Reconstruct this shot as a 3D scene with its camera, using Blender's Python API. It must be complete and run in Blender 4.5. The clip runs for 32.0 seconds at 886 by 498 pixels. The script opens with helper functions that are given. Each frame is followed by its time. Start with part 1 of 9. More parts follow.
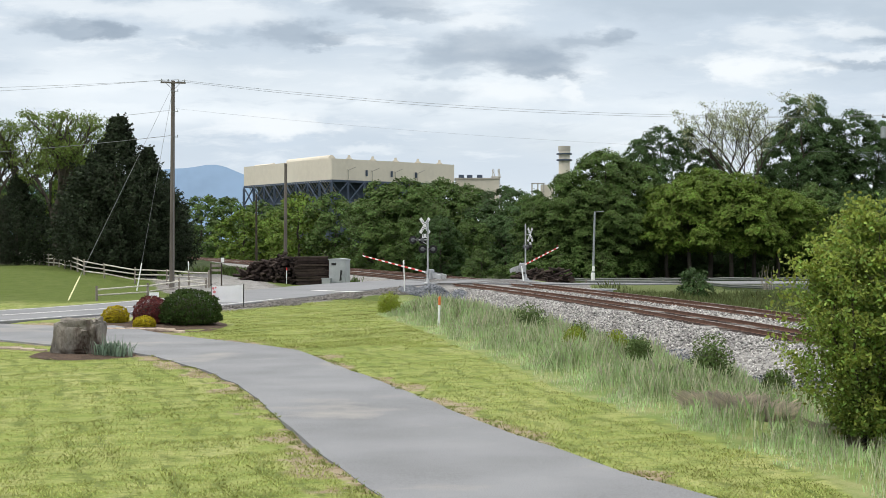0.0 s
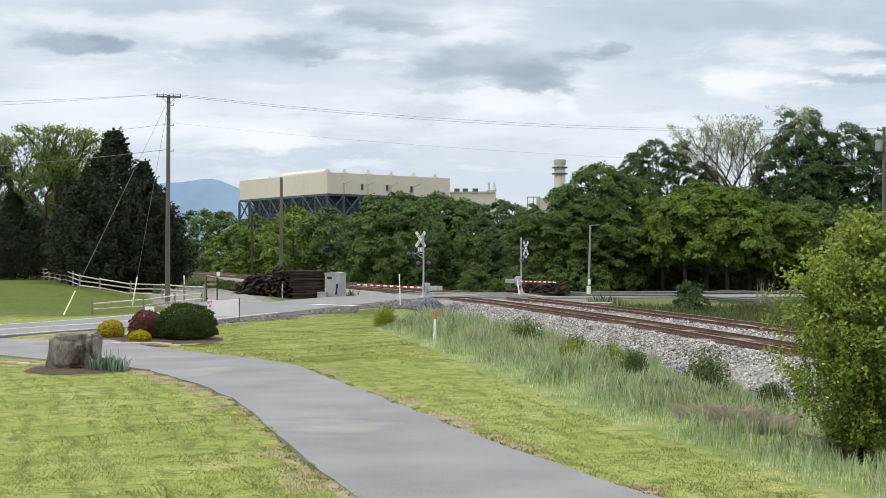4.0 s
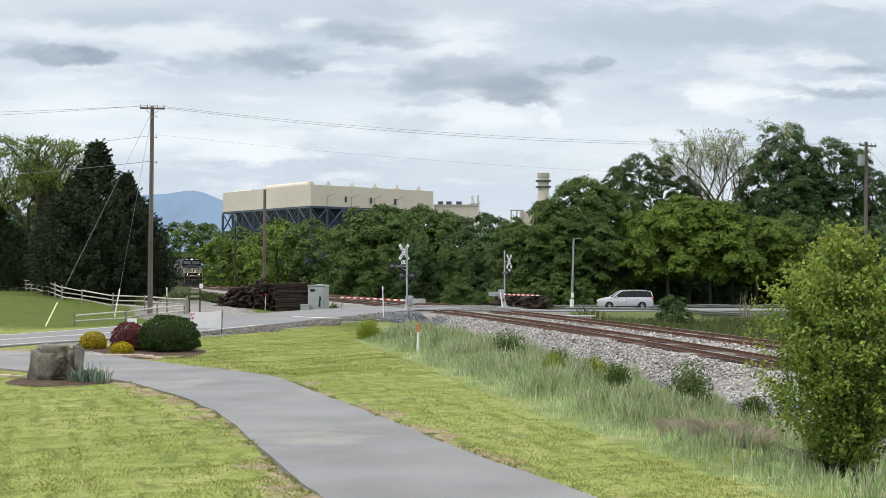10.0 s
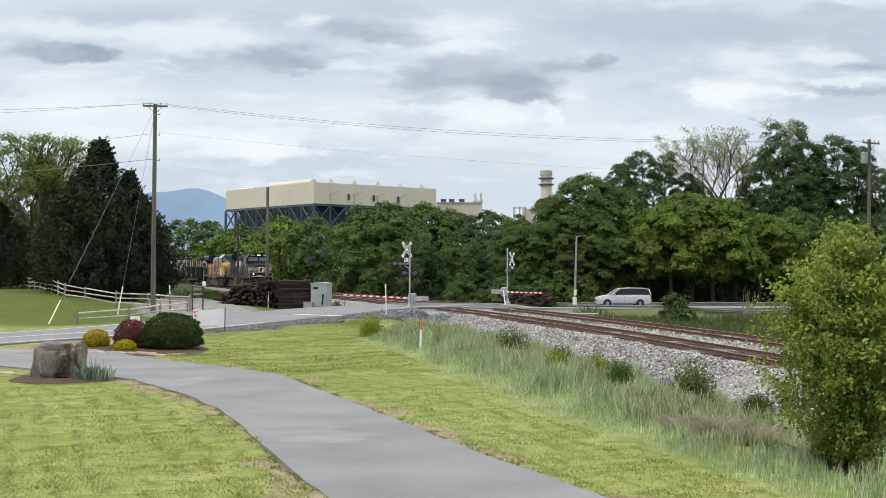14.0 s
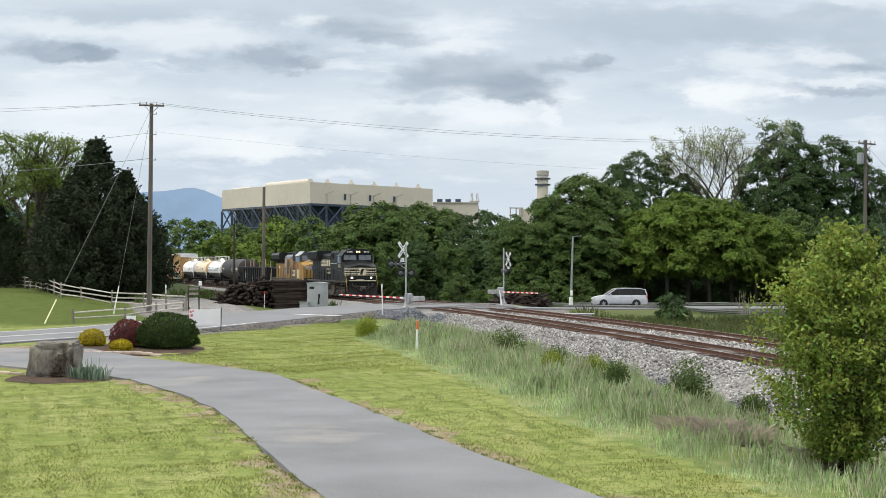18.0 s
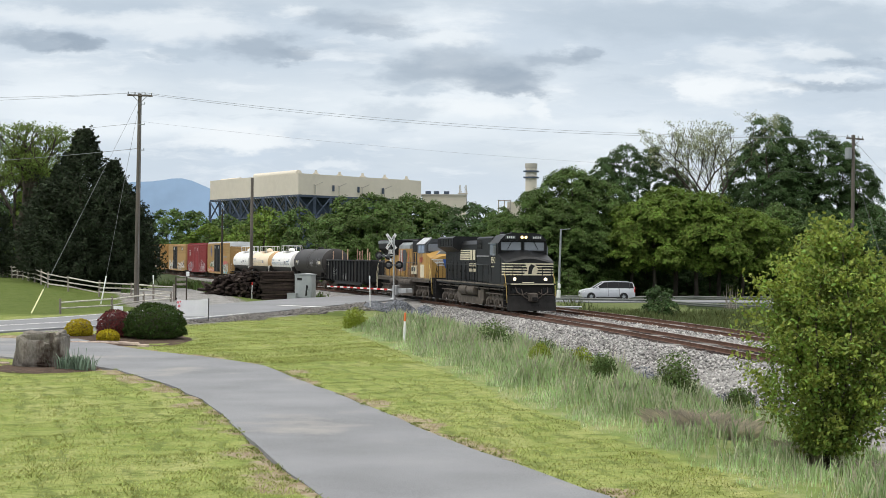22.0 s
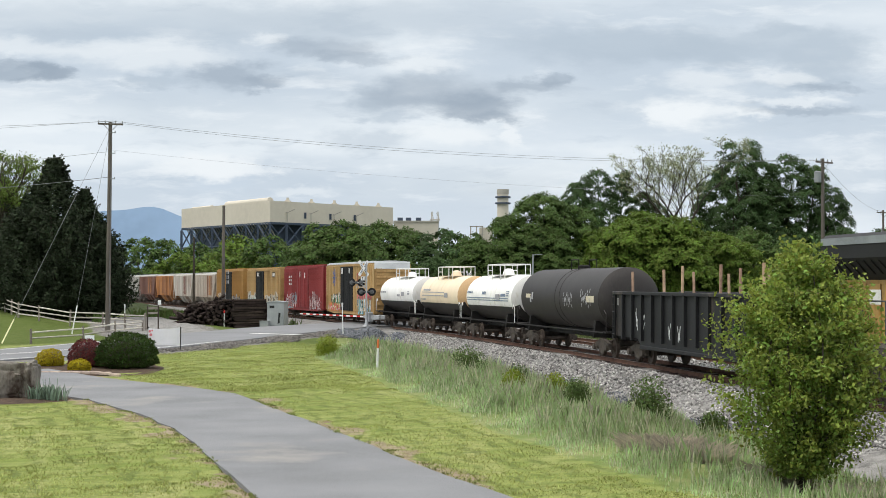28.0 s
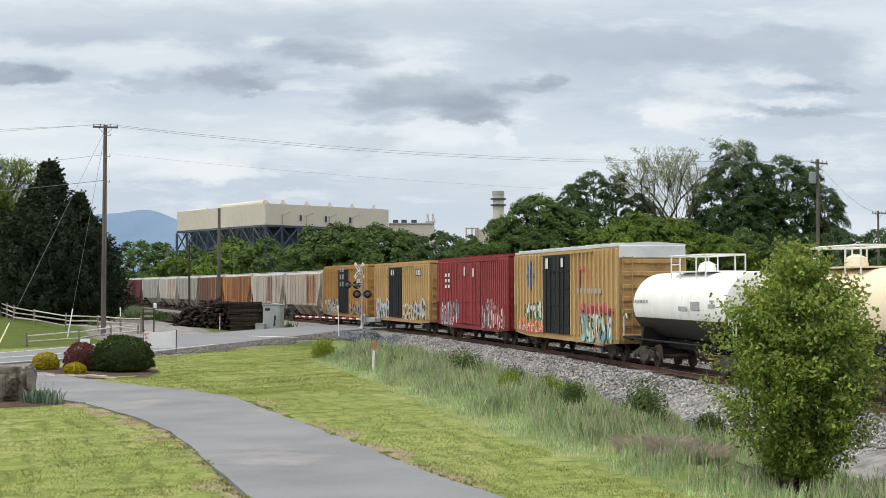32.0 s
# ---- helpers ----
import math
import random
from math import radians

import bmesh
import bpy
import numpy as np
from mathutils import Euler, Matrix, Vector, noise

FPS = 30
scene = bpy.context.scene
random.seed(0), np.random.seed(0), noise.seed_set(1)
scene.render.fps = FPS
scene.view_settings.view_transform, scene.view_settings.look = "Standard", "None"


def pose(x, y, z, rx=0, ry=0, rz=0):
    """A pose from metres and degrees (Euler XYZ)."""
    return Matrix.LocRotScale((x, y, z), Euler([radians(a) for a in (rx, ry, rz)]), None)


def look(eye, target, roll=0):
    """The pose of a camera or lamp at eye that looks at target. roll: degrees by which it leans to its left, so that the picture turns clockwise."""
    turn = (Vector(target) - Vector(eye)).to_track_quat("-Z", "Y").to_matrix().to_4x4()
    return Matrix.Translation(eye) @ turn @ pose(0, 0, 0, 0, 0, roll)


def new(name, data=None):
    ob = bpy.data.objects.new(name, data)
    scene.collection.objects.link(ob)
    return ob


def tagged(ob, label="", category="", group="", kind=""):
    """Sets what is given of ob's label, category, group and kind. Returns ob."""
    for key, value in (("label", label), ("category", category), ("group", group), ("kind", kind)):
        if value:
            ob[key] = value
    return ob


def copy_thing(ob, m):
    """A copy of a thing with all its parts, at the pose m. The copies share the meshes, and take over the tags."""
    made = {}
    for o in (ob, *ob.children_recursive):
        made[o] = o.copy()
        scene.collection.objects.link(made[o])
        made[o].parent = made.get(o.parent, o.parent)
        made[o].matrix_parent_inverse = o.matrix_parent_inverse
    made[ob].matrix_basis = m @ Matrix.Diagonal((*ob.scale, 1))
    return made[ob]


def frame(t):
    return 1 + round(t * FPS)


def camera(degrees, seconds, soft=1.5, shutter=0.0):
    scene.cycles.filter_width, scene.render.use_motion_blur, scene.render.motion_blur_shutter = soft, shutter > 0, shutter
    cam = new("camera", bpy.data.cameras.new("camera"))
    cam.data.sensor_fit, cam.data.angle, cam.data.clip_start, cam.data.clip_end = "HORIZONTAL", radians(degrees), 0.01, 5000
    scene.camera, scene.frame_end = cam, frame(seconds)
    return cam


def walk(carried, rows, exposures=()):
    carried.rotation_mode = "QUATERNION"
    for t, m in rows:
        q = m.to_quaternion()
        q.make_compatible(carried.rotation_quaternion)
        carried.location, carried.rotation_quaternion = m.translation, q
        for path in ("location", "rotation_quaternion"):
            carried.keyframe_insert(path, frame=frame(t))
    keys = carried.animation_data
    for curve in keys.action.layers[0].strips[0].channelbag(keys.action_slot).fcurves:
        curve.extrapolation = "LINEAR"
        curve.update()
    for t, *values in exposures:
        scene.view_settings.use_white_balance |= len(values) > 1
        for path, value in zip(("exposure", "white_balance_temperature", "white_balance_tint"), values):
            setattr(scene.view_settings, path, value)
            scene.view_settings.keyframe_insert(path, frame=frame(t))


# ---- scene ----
# Camera: one stand, hand-held
EYE = 3.25
cam = camera(32.97, 32.0, soft=0.8)
TURNS = [
    (0.0, 89.684, 0.000, 0.000), (0.5, 89.766, -0.033, 0.037), (1.0, 89.894, -0.039, 0.114), (1.5, 90.053, -0.031, 0.166), (2.0, 90.185, -0.023, 0.162), 
    (2.5, 90.252, 0.018, 0.103), (3.0, 90.241, 0.064, 0.011), (3.5, 90.205, 0.083, -0.076), (5.5, 90.356, 0.037, -0.452), (6.0, 90.563, -0.001, -0.548), 
    (6.5, 90.781, 0.031, -0.634), (7.0, 90.972, 0.030, -0.722), (7.5, 91.099, 0.004, -0.823), (8.0, 91.143, -0.024, -0.911), (8.5, 91.111, -0.061, -0.940), 
    (9.0, 91.008, -0.084, -0.925), (9.5, 90.862, -0.113, -0.875), (10.0, 90.699, -0.121, -0.800), (10.5, 90.557, -0.083, -0.724), (11.0, 90.472, -0.075, -0.649), 
    (11.5, 90.435, -0.117, -0.590), (12.0, 90.439, -0.144, -0.562), (12.5, 90.475, -0.168, -0.568), (13.0, 90.511, -0.183, -0.598), (13.5, 90.563, -0.135, -0.634), 
    (14.0, 90.608, -0.109, -0.690), (14.5, 90.654, -0.042, -0.749), (16.5, 90.756, -0.002, -0.905), (17.0, 90.733, -0.058, -0.867), (17.5, 90.694, -0.118, -0.834), 
    (18.0, 90.607, -0.190, -0.833), (18.5, 90.507, -0.188, -0.847), (19.0, 90.375, -0.193, -0.865), (19.5, 90.269, -0.258, -0.915), (20.0, 90.192, -0.369, -0.985), 
    (20.5, 90.162, -0.411, -1.053), (21.0, 90.183, -0.504, -1.121), (21.5, 90.241, -0.552, -1.201), (22.0, 90.309, -0.549, -1.293), (22.5, 90.354, -0.569, -1.403), 
    (23.0, 90.360, -0.586, -1.522), (23.5, 90.327, -0.563, -1.594), (24.0, 90.286, -0.540, -1.649), (24.5, 90.248, -0.524, -1.702), (25.0, 90.234, -0.483, -1.756), 
    (25.5, 90.283, -0.487, -1.832), (27.5, 91.104, -0.114, -2.229), (28.0, 91.321, -0.059, -2.343), (28.5, 91.510, 0.062, -2.442), (29.0, 91.615, 0.120, -2.514), 
    (29.5, 91.662, 0.171, -2.570), (30.0, 91.667, 0.184, -2.599), (30.5, 91.642, 0.139, -2.588), (31.0, 91.585, 0.118, -2.542), (31.5, 91.491, 0.133, -2.510), 
    (32.0, 91.398, 0.143, -2.508), ]
walk(cam, [(t, pose(0, 0, EYE, rx, ry, rz)) for t, rx, ry, rz in TURNS], exposures=[(0, 0.05), (20, 0.0), (26, -0.02), (32, -0.09)])


# World: bright layered overcast over a Nishita sky
def make_world():
    w = bpy.data.worlds.new("overcast_sky")
    scene.world = w
    w.use_nodes = True
    nt = w.node_tree
    nt.nodes.clear()
    N, L = nt.nodes.new, nt.links.new
    out, bg = N("ShaderNodeOutputWorld"), N("ShaderNodeBackground")
    sky = N("ShaderNodeTexSky")
    sky.sky_type, sky.sun_disc = "NISHITA", False
    sky.sun_elevation, sky.sun_rotation = radians(56), radians(255)
    sky.dust_density = 2.0
    tc = N("ShaderNodeTexCoord")
    sep = N("ShaderNodeSeparateXYZ")
    L(tc.outputs["Generated"], sep.inputs[0])

    def cloud(scale, detail, rough, lo, hi, shift, tall=3.0, rise=0.0):
        """Cloud cover between two levels of a noise over the sky's dome, flattened towards the horizon."""
        mp = N("ShaderNodeMapping")
        mp.inputs["Location"].default_value = (shift[0], shift[1], shift[2] + rise)
        mp.inputs["Scale"].default_value = (1.0, 1.0, tall)
        L(tc.outputs["Generated"], mp.inputs["Vector"])
        n = N("ShaderNodeTexNoise")
        n.inputs["Scale"].default_value, n.inputs["Detail"].default_value = scale, detail
        n.inputs["Roughness"].default_value = rough
        n.inputs["Distortion"].default_value = 0.0
        L(mp.outputs[0], n.inputs["Vector"])
        if hi is None:
            return n.outputs["Fac"]
        r = N("ShaderNodeMapRange")
        r.interpolation_type = "SMOOTHSTEP"
        r.inputs["From Min"].default_value, r.inputs["From Max"].default_value = lo, hi
        L(n.outputs["Fac"], r.inputs["Value"])
        return r.outputs[0]

    def mix(fac, a, b, op="MIX"):
        m = N("ShaderNodeMix")
        m.data_type, m.blend_type = "RGBA", op
        if hasattr(fac, "links"):
            L(fac, m.inputs["Factor"])
        else:
            m.inputs["Factor"].default_value = fac
        for k, v in (("A", a), ("B", b)):
            s = [i for i in m.inputs if i.name == k and i.type == "RGBA"][0]
            if hasattr(v, "links"):
                L(v, s)
            else:
                s.default_value = (*v, 1)
        return [o for o in m.outputs if o.type == "RGBA"][0]

    dim = N("ShaderNodeVectorMath"); dim.operation = "SCALE"; dim.inputs["Scale"].default_value = 0.11
    L(sky.outputs[0], dim.inputs[0])
    base = mix(0.75, dim.outputs[0], (0.70, 0.785, 0.88))
    veil = mix(cloud(3.2, 5, 0.45, 0.36, 0.64, (3, 1, 0), 4.0), base, (0.87, 0.935, 0.985))
    grey = mix(cloud(4.0, 5, 0.45, 0.44, 0.66, (2.1, 9.2, 4.3), 4.5), veil, (0.60, 0.69, 0.785))
    # cumulus: bright heads over grey undersides
    here = cloud(7.5, 6, 0.56, 0, None, (1.4, 3.3, 0.7), 3.2)
    over = cloud(7.5, 4, 0.50, 0, None, (1.4, 3.3, 0.7), 3.2, 0.07)
    dif = N("ShaderNodeMath"); dif.operation = "SUBTRACT"
    L(here, dif.inputs[0]); L(over, dif.inputs[1])
    head = N("ShaderNodeMapRange")
    head.inputs["From Min"].default_value, head.inputs["From Max"].default_value = -0.10, 0.13
    L(dif.outputs[0], head.inputs["Value"])
    tone = mix(head.outputs[0], (0.31, 0.385, 0.47), (0.85, 0.92, 0.985))
    cover = N("ShaderNodeMapRange")
    cover.interpolation_type = "SMOOTHSTEP"
    cover.inputs["From Min"].default_value, cover.inputs["From Max"].default_value = 0.49, 0.56
    cover.inputs["To Max"].default_value = 0.85
    L(here, cover.inputs["Value"])
    # the northern sky holds the clouds named below instead
    north = N("ShaderNodeMapRange")
    north.interpolation_type = "SMOOTHSTEP"
    north.inputs["From Min"].default_value, north.inputs["From Max"].default_value = 0.90, 0.80
    L(sep.outputs["Y"], north.inputs["Value"])
    elsewhere = N("ShaderNodeMath"); elsewhere.operation = "MULTIPLY"
    L(cover.outputs[0], elsewhere.inputs[0]); L(north.outputs[0], elsewhere.inputs[1])
    puff = mix(elsewhere.outputs[0], grey, tone)
    # bearing and elevation as slopes, stirred by a noise so that edges billow
    ahead = N("ShaderNodeMath"); ahead.operation = "MAXIMUM"; ahead.inputs[1].default_value = 0.05
    L(sep.outputs["Y"], ahead.inputs[0])
    uv = N("ShaderNodeVectorMath"); uv.operation = "DIVIDE"
    flat = N("ShaderNodeCombineXYZ"); den = N("ShaderNodeCombineXYZ")
    L(sep.outputs["X"], flat.inputs[0]); L(sep.outputs["Z"], flat.inputs[1])
    for i in range(3):
        L(ahead.outputs[0], den.inputs[i])
    L(flat.outputs[0], uv.inputs[0]); L(den.outputs[0], uv.inputs[1])

    def stir(scale, detail, amount, src):
        mp = N("ShaderNodeMapping"); mp.inputs["Scale"].default_value = (1, 2.4, 1)
        L(src, mp.inputs[0])
        n = N("ShaderNodeTexNoise")
        n.inputs["Scale"].default_value, n.inputs["Detail"].default_value, n.inputs["Roughness"].default_value = scale, detail, 0.6
        L(mp.outputs[0], n.inputs["Vector"])
        c = N("ShaderNodeVectorMath"); c.operation = "SUBTRACT"; c.inputs[1].default_value = (0.5, 0.5, 0.5)
        L(n.outputs["Color"], c.inputs[0])
        m = N("ShaderNodeVectorMath"); m.operation = "MULTIPLY"; m.inputs[1].default_value = amount
        L(c.outputs[0], m.inputs[0])
        a = N("ShaderNodeVectorMath"); a.operation = "ADD"
        L(src, a.inputs[0]); L(m.outputs[0], a.inputs[1])
        return a.outputs[0]

    thin = N("ShaderNodeMapping")
    thin.inputs["Scale"].default_value = (1, 4.5, 1)
    L(stir(9, 4, (0.05, 0.02, 0), uv.outputs[0]), thin.inputs[0])
    streaks = N("ShaderNodeTexNoise")
    streaks.inputs["Scale"].default_value, streaks.inputs["Detail"].default_value, streaks.inputs["Roughness"].default_value = 11, 6, 0.62
    L(thin.outputs[0], streaks.inputs["Vector"])
    for lo, hi, shade, most in ((0.50, 0.70, (0.88, 0.935, 0.98), 0.7), (0.46, 0.30, (0.52, 0.605, 0.70), 0.45)):
        r = N("ShaderNodeMapRange")
        r.interpolation_type = "SMOOTHSTEP"
        r.inputs["From Min"].default_value, r.inputs["From Max"].default_value, r.inputs["To Max"].default_value = lo, hi, most
        L(streaks.outputs["Fac"], r.inputs["Value"])
        puff = mix(r.outputs[0], puff, shade)
    place = stir(26, 7, (0.075, 0.026, 0), uv.outputs[0])
    # clouds: bearing, elevation, half width, half height, cover
    SOFT = ((-0.155, 0.175, 0.182, 0.020, 0.50), (0.007, 0.178, 0.143, 0.019, 0.50), (0.169, 0.161, 0.109, 0.016, 0.75), (0.230, 0.157, 0.052, 0.011, 0.60), (0.300, 0.156, 0.041, 0.020, 0.75), (0.264, 0.171, 0.030, 0.008, 0.70), (-0.269, 0.144, 0.030, 0.008, 0.50), (-0.001, 0.124, 0.030, 0.012, 0.60), (-0.148, 0.136, 0.020, 0.004, 0.60), (-0.167, 0.132, 0.017, 0.002, 0.50), (-0.050, 0.137, 0.030, 0.006, 0.35), (0.007, 0.110, 0.017, 0.005, 0.60), (-0.010, 0.096, 0.035, 0.009, 0.50), (0.283, 0.137, 0.035, 0.007, 0.70))
    BLUE = ((-0.110, 0.066, 0.030, 0.007, 0.60), (0.249, 0.093, 0.074, 0.011, 0.50), (0.147, 0.101, 0.078, 0.010, 0.35), (0.098, 0.086, 0.052, 0.007, 0.30), (-0.185, 0.095, 0.069, 0.006, 0.25))
    HEADS = ((-0.155, 0.152, 0.061, 0.011, 0.60), (-0.235, 0.156, 0.065, 0.008, 0.50), (-0.074, 0.161, 0.020, 0.006, 0.60), (0.030, 0.146, 0.033, 0.007, 0.60), (0.218, 0.135, 0.030, 0.009, 0.55), (0.203, 0.115, 0.039, 0.011, 1.00), (0.183, 0.112, 0.017, 0.007, 0.90), (0.245, 0.116, 0.022, 0.005, 0.80), (0.268, 0.140, 0.026, 0.006, 0.60), (0.283, 0.124, 0.030, 0.004, 0.60), (-0.112, 0.078, 0.030, 0.009, 0.95), (-0.131, 0.074, 0.028, 0.004, 0.60), (-0.087, 0.075, 0.020, 0.005, 0.70), (0.045, 0.099, 0.033, 0.008, 0.80), (0.088, 0.102, 0.010, 0.009, 0.80), (-0.050, 0.063, 0.026, 0.004, 0.50))
    BASES = ((-0.246, 0.141, 0.037, 0.007, 0.60), (-0.223, 0.139, 0.018, 0.006, 0.75), (-0.102, 0.139, 0.031, 0.010, 0.60), (-0.082, 0.132, 0.022, 0.005, 0.60), (-0.038, 0.157, 0.037, 0.009, 0.50), (-0.014, 0.151, 0.035, 0.005, 0.45), (0.033, 0.127, 0.061, 0.015, 0.55), (0.060, 0.120, 0.037, 0.011, 0.70), (0.069, 0.112, 0.027, 0.004, 0.65), (0.098, 0.133, 0.028, 0.006, 0.55), (0.113, 0.137, 0.012, 0.005, 0.50), (0.279, 0.118, 0.041, 0.004, 0.50), (0.303, 0.133, 0.026, 0.004, 0.50))
    for clouds, shade in ((SOFT, (0.485, 0.575, 0.67)), (BLUE, (0.62, 0.715, 0.82)), (HEADS, (0.90, 0.95, 0.985)), (BASES, (0.325, 0.40, 0.49))):
        for u, v, w, h, k in clouds:
            mp = N("ShaderNodeMapping")
            mp.inputs["Location"].default_value, mp.inputs["Scale"].default_value = (-u / w, -v / h, 0), (1 / w, 1 / h, 0)
            L(place, mp.inputs[0])
            d = N("ShaderNodeVectorMath"); d.operation = "LENGTH"
            L(mp.outputs[0], d.inputs[0])
            r = N("ShaderNodeMapRange")
            r.interpolation_type = "SMOOTHSTEP"
            r.inputs["From Min"].default_value, r.inputs["From Max"].default_value = 1.25, 0.35
            r.inputs["To Max"].default_value = k
            L(d.outputs["Value"], r.inputs["Value"])
            puff = mix(r.outputs[0], puff, shade)
    hz = N("ShaderNodeMapRange")
    hz.inputs["From Min"].default_value, hz.inputs["From Max"].default_value = 0.0, 0.07
    hz.inputs["To Min"].default_value, hz.inputs["To Max"].default_value = 0.75, 0.0
    L(sep.outputs["Z"], hz.inputs["Value"])
    col = mix(hz.outputs[0], puff, (0.78, 0.85, 0.92))
    # an overcast dome grows brighter overhead
    dome = N("ShaderNodeMapRange")
    dome.inputs["From Min"].default_value, dome.inputs["From Max"].default_value = 0.2, 1.0
    dome.inputs["To Min"].default_value, dome.inputs["To Max"].default_value = 1.0, 2.35
    L(sep.outputs["Z"], dome.inputs["Value"])
    L(dome.outputs[0], bg.inputs["Strength"])
    thick = N("ShaderNodeMapRange")
    thick.inputs["From Min"].default_value, thick.inputs["From Max"].default_value = 0.25, 0.7
    thick.inputs["To Max"].default_value = 0.85
    L(sep.outputs["Z"], thick.inputs["Value"])
    col = mix(thick.outputs[0], col, (0.84, 0.815, 0.78))
    L(col, bg.inputs["Color"])
    L(bg.outputs[0], out.inputs["Surface"])


make_world()
sun = new("sun", bpy.data.lights.new("sun", "SUN"))
sun.data.energy, sun.data.angle, sun.data.color = 1.5, radians(12), (1.0, 0.95, 0.87)
sun.matrix_world = look((0, 0, 50), (40, 11, 50 - 62))


# ---- small mesh kit ----
class Geo:
    """Vertices and faces gathered before they become one mesh."""

    def __init__(self):
        self.v, self.f = [], []

    def add(self, vs, fs):
        n = len(self.v)
        self.v.extend(tuple(p) for p in vs)
        self.f.extend(tuple(i + n for i in q) for q in fs)
        return self

    def box(self, cx, cy, cz, sx, sy, sz, b=0.0, rot=None):
        """A box with its centre and full sizes; b cuts the edges."""
        hx, hy, hz = sx / 2, sy / 2, sz / 2
        b = min(b, hx * 0.45, hy * 0.45, hz * 0.45)
        if b <= 0:
            vs = [(i * hx, j * hy, k * hz) for k in (-1, 1) for j in (-1, 1) for i in (-1, 1)]
            fs = [(0, 2, 3, 1), (4, 5, 7, 6), (0, 1, 5, 4), (2, 6, 7, 3), (0, 4, 6, 2), (1, 3, 7, 5)]
        else:
            rings = []
            for z, ins in ((-hz, b), (-hz + b, 0), (hz - b, 0), (hz, b)):
                X, Y = hx - ins, hy - ins
                c = b * 0.7 if ins == 0 else b * 0.5
                rings.append([(-X + c, -Y, z), (X - c, -Y, z), (X, -Y + c, z), (X, Y - c, z), (X - c, Y, z), (-X + c, Y, z), (-X, Y - c, z), (-X, -Y + c, z)])
            vs = [p for r in rings for p in r]
            fs = [tuple(range(7, -1, -1)), tuple(range(24, 32))]
            for r in range(3):
                for i in range(8):
                    j = (i + 1) % 8
                    fs.append((r * 8 + i, r * 8 + j, r * 8 + 8 + j, r * 8 + 8 + i))
        if rot is not None:
            vs = [rot @ Vector(p) for p in vs]
        return self.add([(x + cx, y + cy, z + cz) for x, y, z in vs], fs)

    def cyl(self, p, q, r0, r1=None, n=10, caps=True):
        """A round bar from p to q."""
        r1 = r0 if r1 is None else r1
        p, q = Vector(p), Vector(q)
        d = (q - p).normalized()
        a = d.orthogonal().normalized()
        c = d.cross(a)
        vs = []
        for o, r in ((p, r0), (q, r1)):
            for i in range(n):
                t = 2 * math.pi * i / n
                vs.append(o + (a * math.cos(t) + c * math.sin(t)) * r)
        fs = [(i, (i + 1) % n, n + (i + 1) % n, n + i) for i in range(n)]
        if caps:
            fs += [tuple(range(n - 1, -1, -1)), tuple(range(n, 2 * n))]
        return self.add(vs, fs)

    def pipe(self, pts, r, n=6):
        for a, b in zip(pts[:-1], pts[1:]):
            self.cyl(a, b, r, r, n)
        return self

    def tube(self, pts, r, n=4):
        """One unbroken round line through pts."""
        P = [Vector(p) for p in pts]
        vs = []
        for i, p in enumerate(P):
            d = (P[min(i + 1, len(P) - 1)] - P[max(i - 1, 0)]).normalized()
            a = d.cross(Vector((0, 0, 1))).normalized()
            c = a.cross(d)
            vs += [p + (a * math.cos(2 * math.pi * k / n) + c * math.sin(2 * math.pi * k / n)) * r for k in range(n)]
        fs = [(i * n + k, i * n + (k + 1) % n, i * n + n + (k + 1) % n, i * n + n + k) for i in range(len(P) - 1) for k in range(n)]
        fs += [tuple(range(n - 1, -1, -1)), tuple(range((len(P) - 1) * n, len(P) * n))]
        return self.add(vs, fs)

    def lathe(self, prof, axis="x", at=(0, 0, 0), n=20):
        """A profile of (along, radius) turned round an axis."""
        vs, fs = [], []
        for h, r in prof:
            for i in range(n):
                t = 2 * math.pi * i / n
                u, w = math.cos(t) * r, math.sin(t) * r
                vs.append({"x": (h, u, w), "y": (w, h, u), "z": (u, w, h)}[axis])
        for k in range(len(prof) - 1):
            for i in range(n):
                j = (i + 1) % n
                fs.append((k * n + i, k * n + j, k * n + n + j, k * n + n + i))
        fs += [tuple(range(n - 1, -1, -1)), tuple(range((len(prof) - 1) * n, len(prof) * n))]
        return self.add([(x + at[0], y + at[1], z + at[2]) for x, y, z in vs], fs)

    def slab(self, poly, lo, hi, axis="y"):
        """A flat outline pushed out between lo and hi along an axis."""
        n = len(poly)
        put = {"x": lambda a, b, c: (c, a, b), "y": lambda a, b, c: (a, c, b), "z": lambda a, b, c: (a, b, c)}[axis]
        vs = [put(a, b, lo) for a, b in poly] + [put(a, b, hi) for a, b in poly]
        fs = [tuple(range(n - 1, -1, -1)), tuple(range(n, 2 * n))]
        fs += [(i, (i + 1) % n, n + (i + 1) % n, n + i) for i in range(n)]
        return self.add(vs, fs)

    def mesh(self, name, mat, smooth=False):
        me = bpy.data.meshes.new(name)
        me.from_pydata(self.v, [], self.f)
        bm = bmesh.new()
        bm.from_mesh(me)
        bmesh.ops.recalc_face_normals(bm, faces=bm.faces)
        bm.to_mesh(me)
        bm.free()
        if smooth:
            me.shade_smooth()
            if smooth != "all":
                me.set_sharp_from_angle(angle=radians(35))
        me.materials.append(mat)
        return me


def part(name, geo, mat, parent=None, label="", smooth=False):
    ob = new(name, geo.mesh(name, mat, smooth) if isinstance(geo, Geo) else geo)
    if parent is not None:
        ob.parent = parent
    return tagged(ob, label)


